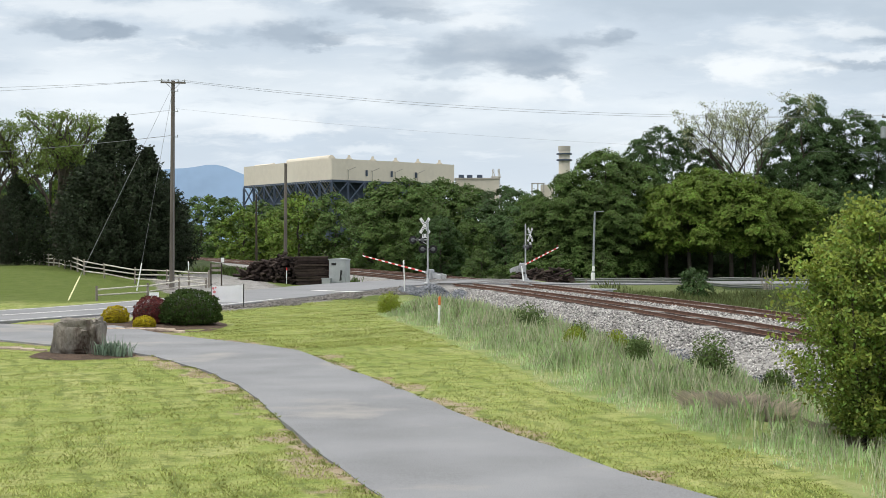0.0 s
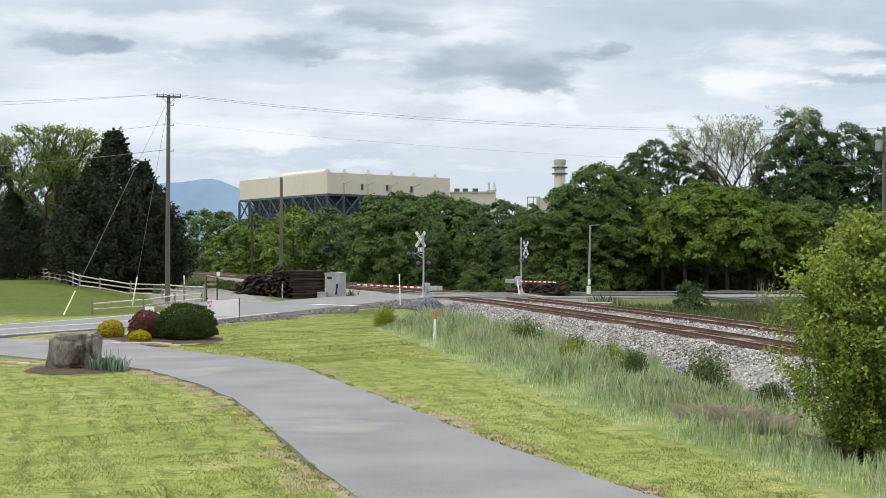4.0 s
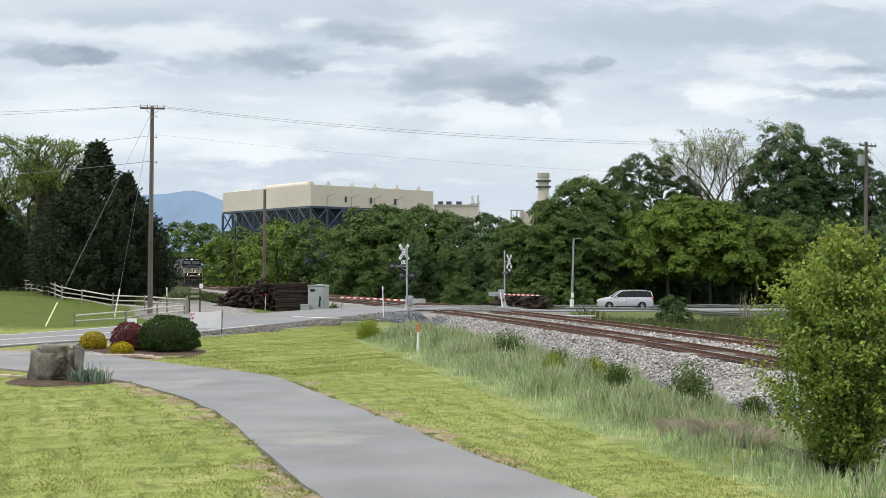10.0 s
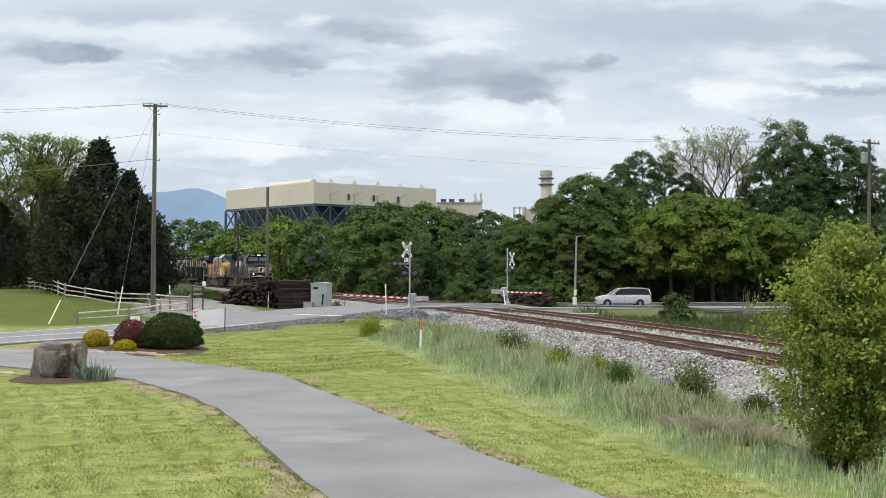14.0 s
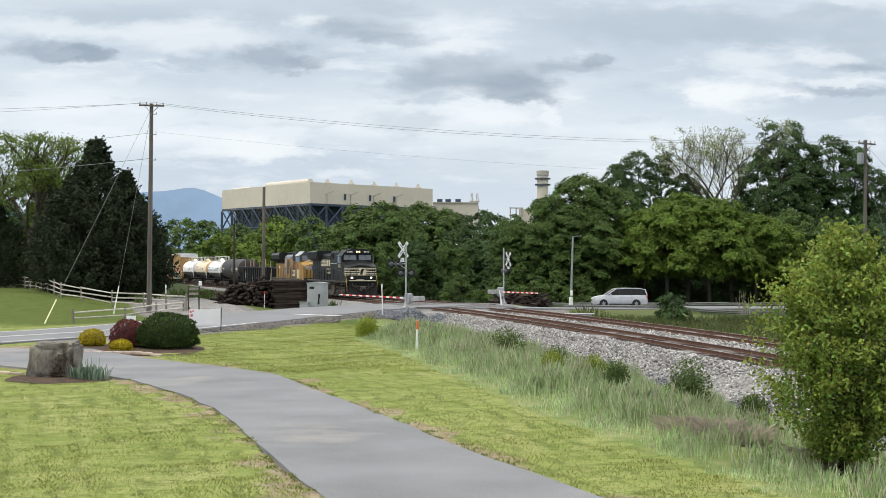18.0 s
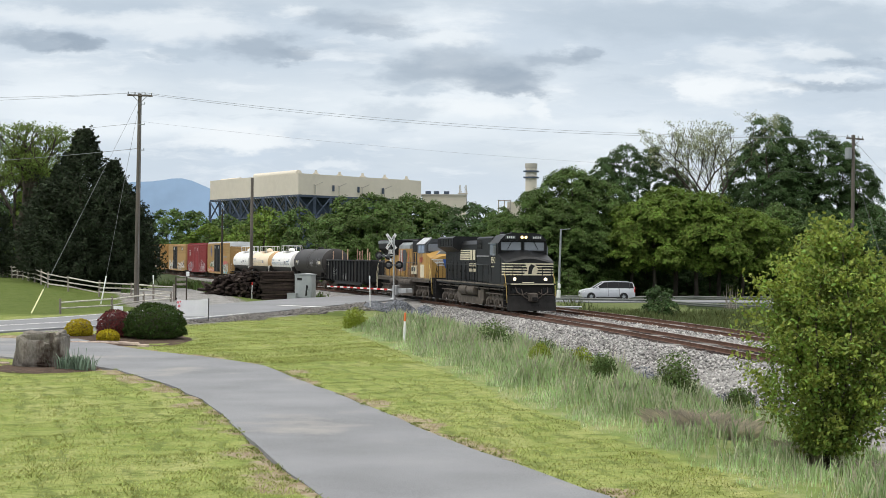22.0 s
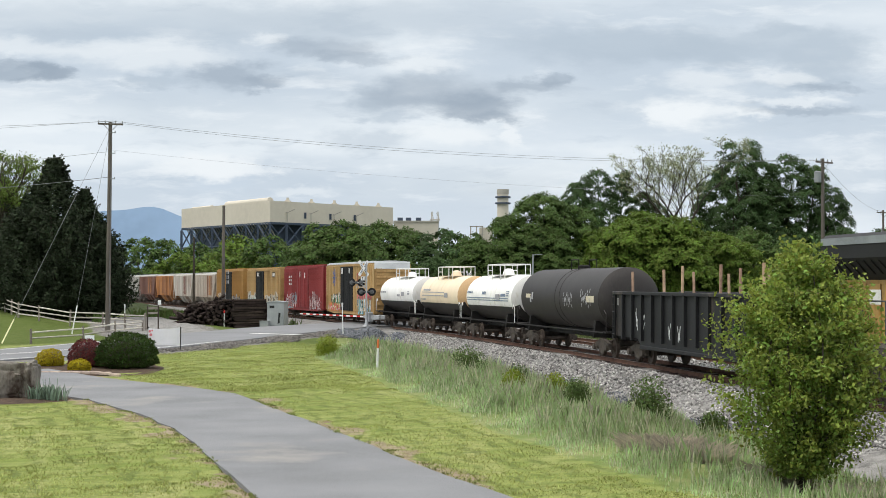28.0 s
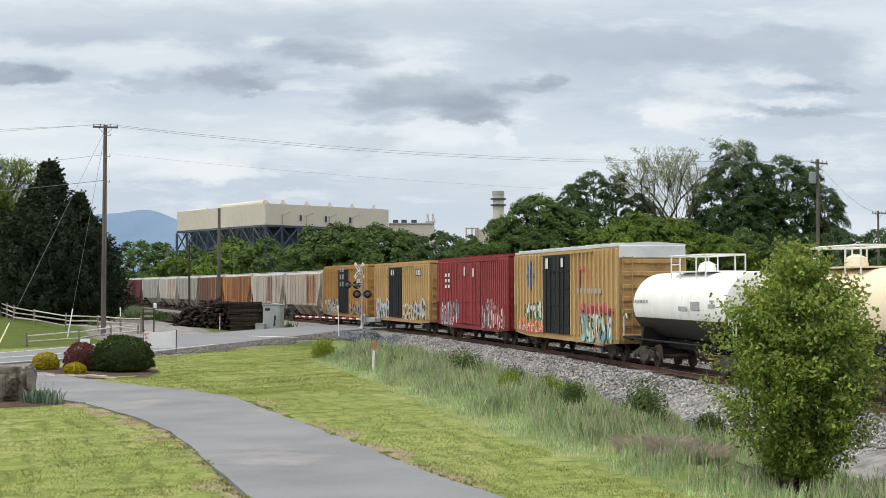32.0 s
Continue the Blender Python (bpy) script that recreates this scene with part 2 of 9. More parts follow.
def thing(name, label, category, group="", m=None, kind=""):
    ob = new(name)
    ob.empty_display_size = 0.2
    if m is not None:
        ob.matrix_world = m
    return tagged(ob, label, category, group, kind)


def solo(name, geo, mat, label, category, group="", kind="", m=None, smooth=False):
    ob = part(name, geo, mat, None, "", smooth)
    if m is not None:
        ob.matrix_world = m
    return tagged(ob, label, category, group, kind)


# ---- materials ----
def material(name, col, rough=0.8, metal=0.0, vary=0.25, scale=4.0, fine=60.0, bump=0.15, stain=None, stain_at=0.6, streak=1.0, alt=None, spec=0.3, per_object=0.0, island=0.0, trans=0.0):
    """One surface: a base colour with a coarse and a fine variation, stains, relief."""
    m = bpy.data.materials.new(name)
    m.use_nodes = True
    nt = m.node_tree
    N, L = nt.nodes.new, nt.links.new
    b = nt.nodes["Principled BSDF"]
    b.inputs["Roughness"].default_value, b.inputs["Metallic"].default_value = rough, metal
    b.inputs["Specular IOR Level"].default_value = spec
    tc = N("ShaderNodeTexCoord")
    mp = N("ShaderNodeMapping")
    mp.inputs["Scale"].default_value = (1, 1, streak)
    L(tc.outputs["Object"], mp.inputs[0])
    n1, n2 = N("ShaderNodeTexNoise"), N("ShaderNodeTexNoise")
    n1.inputs["Scale"].default_value, n1.inputs["Detail"].default_value = scale, 5
    n2.inputs["Scale"].default_value, n2.inputs["Detail"].default_value = fine, 3
    L(mp.outputs[0], n1.inputs[0])
    L(mp.outputs[0], n2.inputs[0])

    def rgb(a, c, fac, op="MIX"):
        x = N("ShaderNodeMix")
        x.data_type, x.blend_type = "RGBA", op
        s = [i for i in x.inputs if i.type == "RGBA"]
        for k, v in ((s[0], a), (s[1], c)):
            if hasattr(v, "links"):
                L(v, k)
            else:
                k.default_value = (*v, 1)
        f = [i for i in x.inputs if i.name == "Factor" and i.type == "VALUE"][0]
        if hasattr(fac, "links"):
            L(fac, f)
        else:
            f.default_value = fac
        return [o for o in x.outputs if o.type == "RGBA"][0]

    def ramp(src, lo, hi):
        r = N("ShaderNodeMapRange")
        r.inputs["From Min"].default_value, r.inputs["From Max"].default_value = lo, hi
        L(src, r.inputs["Value"])
        return r.outputs[0]

    lo = tuple(c * (1 - vary) for c in col)
    hi = tuple(min(0.95, c * (1 + vary)) for c in (alt or col))
    c = rgb(lo, hi, ramp(n1.outputs["Fac"], 0.3, 0.7))
    c = rgb(c, tuple(min(0.95, x * (1 + vary)) for x in col), ramp(n2.outputs["Fac"], 0.42, 0.9))
    if stain:
        n3 = N("ShaderNodeTexNoise")
        n3.inputs["Scale"].default_value, n3.inputs["Detail"].default_value, n3.inputs["Roughness"].default_value = scale * 0.6, 8, 0.65
        L(mp.outputs[0], n3.inputs[0])
        c = rgb(c, stain, ramp(n3.outputs["Fac"], stain_at, stain_at + 0.12))
    if per_object or island:
        src = N("ShaderNodeObjectInfo").outputs["Random"] if per_object else N("ShaderNodeNewGeometry").outputs["Random Per Island"]
        k = per_object or island
        hs = N("ShaderNodeHueSaturation")
        r = N("ShaderNodeMapRange")
        r.inputs["To Min"].default_value, r.inputs["To Max"].default_value = 1 - k, 1 + k
        L(src, r.inputs["Value"])
        L(r.outputs[0], hs.inputs["Value"])
        r2 = N("ShaderNodeMapRange")
        r2.inputs["To Min"].default_value, r2.inputs["To Max"].default_value = 0.5 - k * 0.06, 0.5 + k * 0.05
        L(src, r2.inputs["Value"])
        L(r2.outputs[0], hs.inputs["Hue"])
        L(c, hs.inputs["Color"])
        c = hs.outputs[0]
    L(c, b.inputs["Base Color"])
    if bump:
        bp = N("ShaderNodeBump")
        bp.inputs["Strength"].default_value, bp.inputs["Distance"].default_value = bump, 0.05
        L(n2.outputs["Fac"], bp.inputs["Height"])
        L(bp.outputs[0], b.inputs["Normal"])
    if trans:
        tr, ms = N("ShaderNodeBsdfTranslucent"), N("ShaderNodeMixShader")
        L(c, tr.inputs["Color"])
        ms.inputs[0].default_value = trans
        L(b.outputs[0], ms.inputs[1])
        L(tr.outputs[0], ms.inputs[2])
        L(ms.outputs[0], nt.nodes["Material Output"].inputs["Surface"])
    return m


def glow(name, col, strength):
    m = bpy.data.materials.new(name)
    m.use_nodes = True
    b = m.node_tree.nodes["Principled BSDF"]
    b.inputs["Base Color"].default_value = (*col, 1)
    b.inputs["Emission Color"].default_value = (*col, 1)
    b.inputs["Emission Strength"].default_value = strength
    return m

asphalt_mat = material("drive_asphalt", (0.20, 0.205, 0.215), 0.9, vary=0.20, scale=0.35, fine=28, bump=0.5, stain=(0.285, 0.275, 0.262), stain_at=0.56)
road_mat = material("road_asphalt", (0.192, 0.196, 0.206), 0.8, vary=0.14, scale=0.25, fine=60, bump=0.2, stain=(0.17, 0.175, 0.185), stain_at=0.6)
gravel_mat = material("gravel", (0.22, 0.215, 0.205), 0.95, vary=0.45, scale=2.5, fine=18, bump=0.9, stain=(0.09, 0.085, 0.08), stain_at=0.55)
stone_mat = material("ballast_stone", (0.31, 0.30, 0.29), 0.9, vary=0.3, scale=3, fine=30, bump=0.4, island=0.7)
shoulder_mat = material("shoulder_stone", (0.15, 0.14, 0.13), 0.9, vary=0.3, scale=3, fine=30, bump=0.4, island=0.5)
dark_stone_mat = material("dark_stone", (0.13, 0.14, 0.155), 0.9, vary=0.3, scale=3, fine=30, bump=0.4, island=0.5)
line_mat = material("road_paint", (0.72, 0.72, 0.70), 0.7, vary=0.12, scale=3, fine=40, stain=(0.4, 0.4, 0.4), stain_at=0.64)
rail_mat = material("rusty_rail", (0.115, 0.064, 0.046), 0.8, vary=0.35, scale=3, fine=50, spec=0.2)
rail_top_mat = material("worn_rail_head", (0.42, 0.37, 0.34), 0.45, 0.8, vary=0.2, scale=2, fine=30)
tie_mat = material("creosoted_tie", (0.036, 0.025, 0.021), 0.9, vary=0.4, scale=4, fine=40, bump=0.4, per_object=0.35)
bark_mat = material("bark", (0.055, 0.046, 0.036), 0.95, vary=0.4, scale=3, fine=30, bump=0.7, streak=0.3)
leaf_mats = [
    material("leaves_mid", (0.064, 0.108, 0.023), 0.75, vary=0.45, scale=0.35, fine=3, bump=0, island=0.38, trans=0.14),
    material("leaves_bright", (0.094, 0.147, 0.018), 0.75, vary=0.45, scale=0.35, fine=3, bump=0, island=0.38, trans=0.14),
    material("leaves_dark", (0.042, 0.080, 0.022), 0.75, vary=0.45, scale=0.35, fine=3, bump=0, island=0.38, trans=0.14),
]
cedar_mat = material("cedar_foliage", (0.020, 0.031, 0.013), 0.85, vary=0.35, scale=0.6, fine=4, bump=0, island=0.4, trans=0.08)
light_leaf_mat = material("light_green_leaves", (0.13, 0.185, 0.040), 0.75, vary=0.3, scale=0.5, fine=3, bump=0, island=0.35, trans=0.35)
pale_leaf_mat = material("thin_young_leaves", (0.27, 0.30, 0.16), 0.75, vary=0.3, scale=0.5, fine=3, bump=0, island=0.35, trans=0.3)

# ---- the railway's line: s runs towards the eye, 0 where y = 60; bend by bend ----
BENDS_S = (-720, -340, -240, -180, -120, -60, 0, 20, 160)
BENDS_K = (0.0012, 0.000671, 0.000564, 0.000363, 0.000135, 0.001621, 0.001683, 0.000175, 0.0)
LINE_S = np.arange(-720, 161, 1.0)


def run_line():
    k = np.interp(LINE_S, BENDS_S, BENDS_K)
    o = 720
    a = -(np.cumsum(k) - np.cumsum(k)[o]) + 0.138387
    x, y = np.cumsum(np.sin(a)), np.cumsum(-np.cos(a))
    return x - x[o] + 11.6416, y - y[o] + 60.0, a


LINE_X, LINE_Y, LINE_A = run_line()


def on_line(s, side=0.0):
    """A point of the line at s, side metres to the far side of it, and the heading."""
    x, y, a = np.interp(s, LINE_S, LINE_X), np.interp(s, LINE_S, LINE_Y), np.interp(s, LINE_S, LINE_A)
    return x + side * math.cos(a), y + side * math.sin(a), a


def beside(px, py):
    """How far points lie to the far side of the line, and their s."""
    px, py = np.asarray(px, float), np.asarray(py, float)
    xs, ys, an, ss = LINE_X[::4], LINE_Y[::4], LINE_A[::4], LINE_S[::4]
    side, along = np.empty(px.shape), np.empty(px.shape)
    fp, fq, fs, fa = px.ravel(), py.ravel(), side.ravel(), along.ravel()
    for i in range(0, fp.size, 4000):
        d = (fp[i:i + 4000, None] - xs) ** 2 + (fq[i:i + 4000, None] - ys) ** 2
        j = d.argmin(1)
        ox, oy = fp[i:i + 4000] - xs[j], fq[i:i + 4000] - ys[j]
        fs[i:i + 4000] = ox * np.cos(an[j]) + oy * np.sin(an[j])
        fa[i:i + 4000] = ss[j] + ox * np.sin(an[j]) - oy * np.cos(an[j])
    return side, along


def smooth(a, b, x):
    t = np.clip((np.asarray(x, float) - a) / (b - a), 0, 1)
    return t * t * (3 - 2 * t)


# ---- roads: centre points (x, y, z), half width ----
ROAD = [(-75, -40, -0.4), (-46, 20, -0.4), (-32, 50, -0.36), (-21, 71.5, -0.3), (-16, 81, -0.25), (-9.8, 100, -0.12), (-5.8, 111.5, -0.03), (-1.2, 121, 0.0), (3, 128, -0.02)]
JUNCTION = [(-1.2, 121, -0.004), (4, 118.5, -0.004), (9, 118, -0.06), (13, 122.5, -0.25), (15.8, 130, -0.45), (20, 137, -0.6), (28, 140, -0.64), (42, 141.5, -0.7), (70, 146, -0.8), (140, 158, -0.9), (260, 180, -0.9)]
DRIVE = [(-17.5, 62, -0.40), (-13.0, 56.5, -0.42), (-9.4, 52.3, -0.42), (-7.1, 49.0, -0.42), (-4.95, 43.2, -0.42), (-3.5, 38.8, -0.42), (-1.6, 31.8, -0.42), (-0.15, 26.4, -0.42), (1.45, 21.5, -0.42), (4.2, 14.0, -0.1), (8, 4, 1.0)]
DRIVE_HALF = (4.2, 3.1, 2.75, 2.5, 2.0, 1.84, 1.9, 2.08, 2.2, 2.3, 2.3)
APRON = [(-31, 63, -0.405), (-22, 61.8, -0.405), (-15.8, 57.6, -0.415)]
YARD = [(-14.2, 101, -0.16), (-16.5, 110, -0.1), (-19, 122, 0.0), (-24, 140, 0.1)]


def spline(pts, step=1.0):
    """Points along a smooth line through pts."""
    out = []
    P = [Vector(p) for p in pts]
    for i in range(len(P) - 1):
        a, b = P[i], P[i + 1]
        p0 = P[i - 1] if i else a * 2 - b
        p3 = P[i + 2] if i + 2 < len(P) else b * 2 - a
        n = max(2, int((b - a).length / step))
        for j in range(n):
            t = j / n
            out.append(0.5 * (2 * a + (b - p0) * t + (2 * p0 - 5 * a + 4 * b - p3) * t * t + (3 * a - p0 - 3 * b + p3) * t ** 3))
    out.append(P[-1])
    return out


def near_path(px, py, pts):
    """Distance to a line of points and the height there."""
    px, py = np.asarray(px, float), np.asarray(py, float)
    best, z = np.full(px.shape, 1e9), np.zeros(px.shape)
    for a, b in zip(pts[:-1], pts[1:]):
        dx, dy = b[0] - a[0], b[1] - a[1]
        t = np.clip(((px - a[0]) * dx + (py - a[1]) * dy) / (dx * dx + dy * dy), 0, 1)
        d = np.hypot(px - a[0] - t * dx, py - a[1] - t * dy)
        m = d < best
        best = np.where(m, d, best)
        z = np.where(m, a[2] + t * (b[2] - a[2]), z)
    return best, z


ROAD_P, JUNC_P, DRIVE_P, YARD_P, APRON_P = spline(ROAD, 3), spline(JUNCTION, 3), spline(DRIVE, 1.5), spline(YARD, 3), spline(APRON, 2)


DRIVE_W = [float(np.interp(-p.y, [-q[1] for q in DRIVE], DRIVE_HALF)) for p in DRIVE_P]


def ground_z(px, py):
    px, py = np.asarray(px, float), np.asarray(py, float)
    side, along = beside(px, py)
    z = np.full(px.shape, -0.46)
    z = z + 2.1 * smooth(16, 3, py) * smooth(-60, -20, py)
    # bank on the far left, falling land behind the line
    z = z + 1.25 * smooth(-17, -36, px) * smooth(85, 125, py)
    z = z - 0.65 * smooth(8, 14, side)
    z = z - 0.45 * smooth(-9.5, -5.0, side) * (1 - smooth(8, 12, side))
    z = np.where((side > -4.9) & (side < 9.2), np.minimum(z, -0.95), z)
    z = z - 2.0 * smooth(190, 330, py)
    z = z + 0.05 * np.sin(px * 0.9 + py * 0.37) * np.cos(py * 0.53 - px * 0.2) + 0.03 * np.sin(px * 2.3 - py * 1.9)
    for pts, w, e in ((ROAD_P, 4.3, 5.0), (JUNC_P, 4.2, 2.2), (YARD_P, 3.6, 5.0), (APRON_P, 5.0, 1.2)):
        d, h = near_path(px, py, pts)
        k = 1 - smooth(w, w + e, d)
        z = z * (1 - k) + (h - 0.07) * k
    d, h = near_path(px, py, DRIVE_P)
    k = 1 - smooth(3.0, 4.4, d)
    return z * (1 - k) + np.minimum(z, h - 0.014) * k


def drive_edge(px, py):
    """Metres beyond the edge of the driveway's asphalt."""
    n = len(DRIVE_P) - 1
    pts = [(p.x, p.y, float(np.interp(i / n, np.linspace(0, 1, len(DRIVE_W)), DRIVE_W))) for i, p in enumerate(DRIVE_P)]
    d, w = near_path(px, py, pts)
    return d - w


def gz(x, y):
    return float(ground_z(np.array([x]), np.array([y]))[0])


def ground_material():
    """Lawn, rough grass, gravel and woodland floor, blended by the plan's regions."""
    m = bpy.data.materials.new("ground_cover")
    m.use_nodes = True
    nt = m.node_tree
    N, L = nt.nodes.new, nt.links.new
    b = nt.nodes["Principled BSDF"]
    b.inputs["Roughness"].default_value, b.inputs["Specular IOR Level"].default_value = 0.95, 0.1
    geo = N("ShaderNodeNewGeometry")

    def tex(scale, detail, stretch=(1, 1, 1), turn=0.0):
        mp, n = N("ShaderNodeMapping"), N("ShaderNodeTexNoise")
        mp.inputs["Scale"].default_value, mp.inputs["Rotation"].default_value = stretch, (0, 0, turn)
        n.inputs["Scale"].default_value, n.inputs["Detail"].default_value, n.inputs["Roughness"].default_value = scale, detail, 0.6
        L(geo.outputs["Position"], mp.inputs[0])
        L(mp.outputs[0], n.inputs[0])
        return n.outputs["Fac"]

    def ramp(src, lo, hi, a=0.0, c=1.0):
        r = N("ShaderNodeMapRange")
        for k, v in (("From Min", lo), ("From Max", hi), ("To Min", a), ("To Max", c)):
            r.inputs[k].default_value = v
        L(src, r.inputs["Value"])
        return r.outputs[0]

    def mix(fac, a, c):
        x = N("ShaderNodeMix")
        x.data_type = "RGBA"
        s = [i for i in x.inputs if i.type == "RGBA"]
        for k, v in ((s[0], a), (s[1], c)):
            if hasattr(v, "links"):
                L(v, k)
            else:
                k.default_value = (*v, 1)
        L(fac, [i for i in x.inputs if i.name == "Factor" and i.type == "VALUE"][0])
        return [o for o in x.outputs if o.type == "RGBA"][0]

    lawn = mix(ramp(tex(0.22, 4), 0.35, 0.65), (0.195, 0.248, 0.058), (0.272, 0.308, 0.098))
    lawn = mix(ramp(tex(1.1, 5, (1, 0.32, 1), 0.5), 0.50, 0.64), lawn, (0.355, 0.362, 0.150))
    lawn = mix(ramp(tex(2.6, 6), 0.52, 0.66, 0, 0.8), lawn, (0.130, 0.172, 0.038))
    lawn = mix(ramp(tex(5.5, 4, (0.30, 1.5, 1), 0.15), 0.52, 0.63, 0, 0.9), lawn, (0.115, 0.152, 0.036))
    lawn = mix(ramp(tex(14, 3), 0.46, 0.64, 0, 0.6), lawn, (0.100, 0.148, 0.032))
    wave = N("ShaderNodeTexWave")
    wave.wave_type, wave.bands_direction = "BANDS", "X"
    wave.inputs["Scale"].default_value, wave.inputs["Distortion"].default_value, wave.inputs["Detail"].default_value = 0.30, 1.2, 2
    mp = N("ShaderNodeMapping")
    mp.inputs["Rotation"].default_value = (0, 0, 1.15)
    L(geo.outputs["Position"], mp.inputs[0])
    L(mp.outputs[0], wave.inputs[0])
    lawn = mix(ramp(wave.outputs["Fac"], 0.45, 0.75, 0, 0.30), lawn, (0.34, 0.357, 0.135))
    # windrows left by the mower, along the drive, their shadow lines painted dark
    at = N("ShaderNodeAttribute")
    at.attribute_name = "mown"
    row = N("ShaderNodeMath"); row.operation = "MULTIPLY_ADD"
    L(at.outputs["Fac"], row.inputs[0])
    row.inputs[1].default_value = 8.4
    L(ramp(tex(0.6, 4), 0.2, 0.8, -4.0, 4.0), row.inputs[2])
    wav = N("ShaderNodeMath"); wav.operation = "SINE"
    L(row.outputs[0], wav.inputs[0])
    brk = N("ShaderNodeMath"); brk.operation = "MULTIPLY"
    L(ramp(wav.outputs[0], 0.40, 0.80, 0, 0.7), brk.inputs[0])
    L(ramp(tex(1.3, 5), 0.42, 0.54), brk.inputs[1])
    lawn = mix(brk.outputs[0], lawn, (0.100, 0.130, 0.034))
    sep = N("ShaderNodeSeparateXYZ")
    L(geo.outputs["Position"], sep.inputs[0])
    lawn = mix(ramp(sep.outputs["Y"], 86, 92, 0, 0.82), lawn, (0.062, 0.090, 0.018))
    rough = mix(ramp(tex(1.2, 6), 0.4, 0.62), (0.150, 0.205, 0.060), (0.245, 0.265, 0.115))
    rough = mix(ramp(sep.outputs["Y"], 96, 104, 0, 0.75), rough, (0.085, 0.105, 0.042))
    stone = mix(ramp(tex(9, 5), 0.38, 0.64), (0.10, 0.095, 0.09), (0.30, 0.285, 0.27))
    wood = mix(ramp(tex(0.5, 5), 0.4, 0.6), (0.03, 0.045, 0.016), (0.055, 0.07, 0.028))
    jitter = ramp(tex(2.2, 5), 0.25, 0.75, -0.32, 0.32)
    # bare soil and sand in patches along the driveway's edge
    at = N("ShaderNodeAttribute")
    at.attribute_name = "edge"
    worn = N("ShaderNodeMath")
    L(at.outputs["Fac"], worn.inputs[0])
    L(ramp(tex(0.55, 4), 0.41, 0.60, 0.45, -0.60), worn.inputs[1])
    soil = mix(ramp(tex(3, 5), 0.4, 0.6), (0.215, 0.160, 0.105), (0.33, 0.275, 0.20))
    lawn = mix(ramp(worn.outputs[0], 0.42, 0.14, 0, 0.95), lawn, soil)
    col = lawn
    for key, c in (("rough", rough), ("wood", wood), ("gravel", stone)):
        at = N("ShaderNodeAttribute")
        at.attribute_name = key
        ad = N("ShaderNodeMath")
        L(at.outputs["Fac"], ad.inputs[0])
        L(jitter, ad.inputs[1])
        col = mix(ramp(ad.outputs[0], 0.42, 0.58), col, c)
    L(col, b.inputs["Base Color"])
    bp = N("ShaderNodeBump")
    bp.inputs["Strength"].default_value, bp.inputs["Distance"].default_value = 0.6, 0.06
    L(tex(16, 4), bp.inputs["Height"])
    L(bp.outputs[0], b.inputs["Normal"])
    return m


def build_ground():
    xs = np.concatenate([np.linspace(-4200, -120, 24), np.linspace(-110, -46, 28), np.arange(-45, 46, 0.9), np.linspace(47, 110, 28), np.linspace(120, 4200, 24)])
    ys = np.concatenate([np.linspace(-3000, -60, 14), np.linspace(-50, 8, 20), np.arange(9, 150, 0.9), np.linspace(152, 260, 44), np.linspace(270, 4300, 40)])
    X, Y = np.meshgrid(xs, ys)
    Z = ground_z(X, Y)
    nx, ny = len(xs), len(ys)
    V = np.stack([X.ravel(), Y.ravel(), Z.ravel()], 1)
    i, j = np.meshgrid(np.arange(nx - 1), np.arange(ny - 1))
    q = (j * nx + i).ravel()
    F = np.stack([q, q + 1, q + nx + 1, q + nx], 1)
    me = bpy.data.meshes.new("ground")
    me.from_pydata(V.tolist(), [], F.tolist())
    me.materials.append(ground_material())
    side, along = beside(V[:, 0], V[:, 1])
    edge = np.interp(along, [-30, -17, -6, 6, 20, 34], [-9.2, -12.6, -12.3, -12.0, -11.6, -10.2])
    road, _ = near_path(V[:, 0], V[:, 1], [p for p in ROAD_P if 74 < p.y < 114])
    yard, _ = near_path(V[:, 0], V[:, 1], YARD_P)
    rx = np.interp(V[:, 1], [p.y for p in ROAD_P], [p.x for p in ROAD_P])
    regions = {
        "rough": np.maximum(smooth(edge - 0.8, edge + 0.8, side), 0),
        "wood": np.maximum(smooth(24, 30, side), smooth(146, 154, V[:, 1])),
        "gravel": np.maximum(smooth(-6.0, -4.6, side) * (1 - smooth(8.8, 10, side)), np.maximum((1 - smooth(5.2, 7.0, road)) * (V[:, 0] > rx), 1 - smooth(3.5, 5.5, yard)) * (V[:, 1] < 150)),
    }
    regions["mown"] = near_path(V[:, 0], V[:, 1], DRIVE_P)[0]
    regions["edge"] = drive_edge(V[:, 0], V[:, 1])
    for key, val in regions.items():
        me.attributes.new(key, "FLOAT", "POINT").data.foreach_set("value", np.asarray(val, np.float32))
    me.shade_smooth()
    return tagged(new("ground", me), "mown grass lawn with rough verges and woodland floor", "ground", kind="structure")


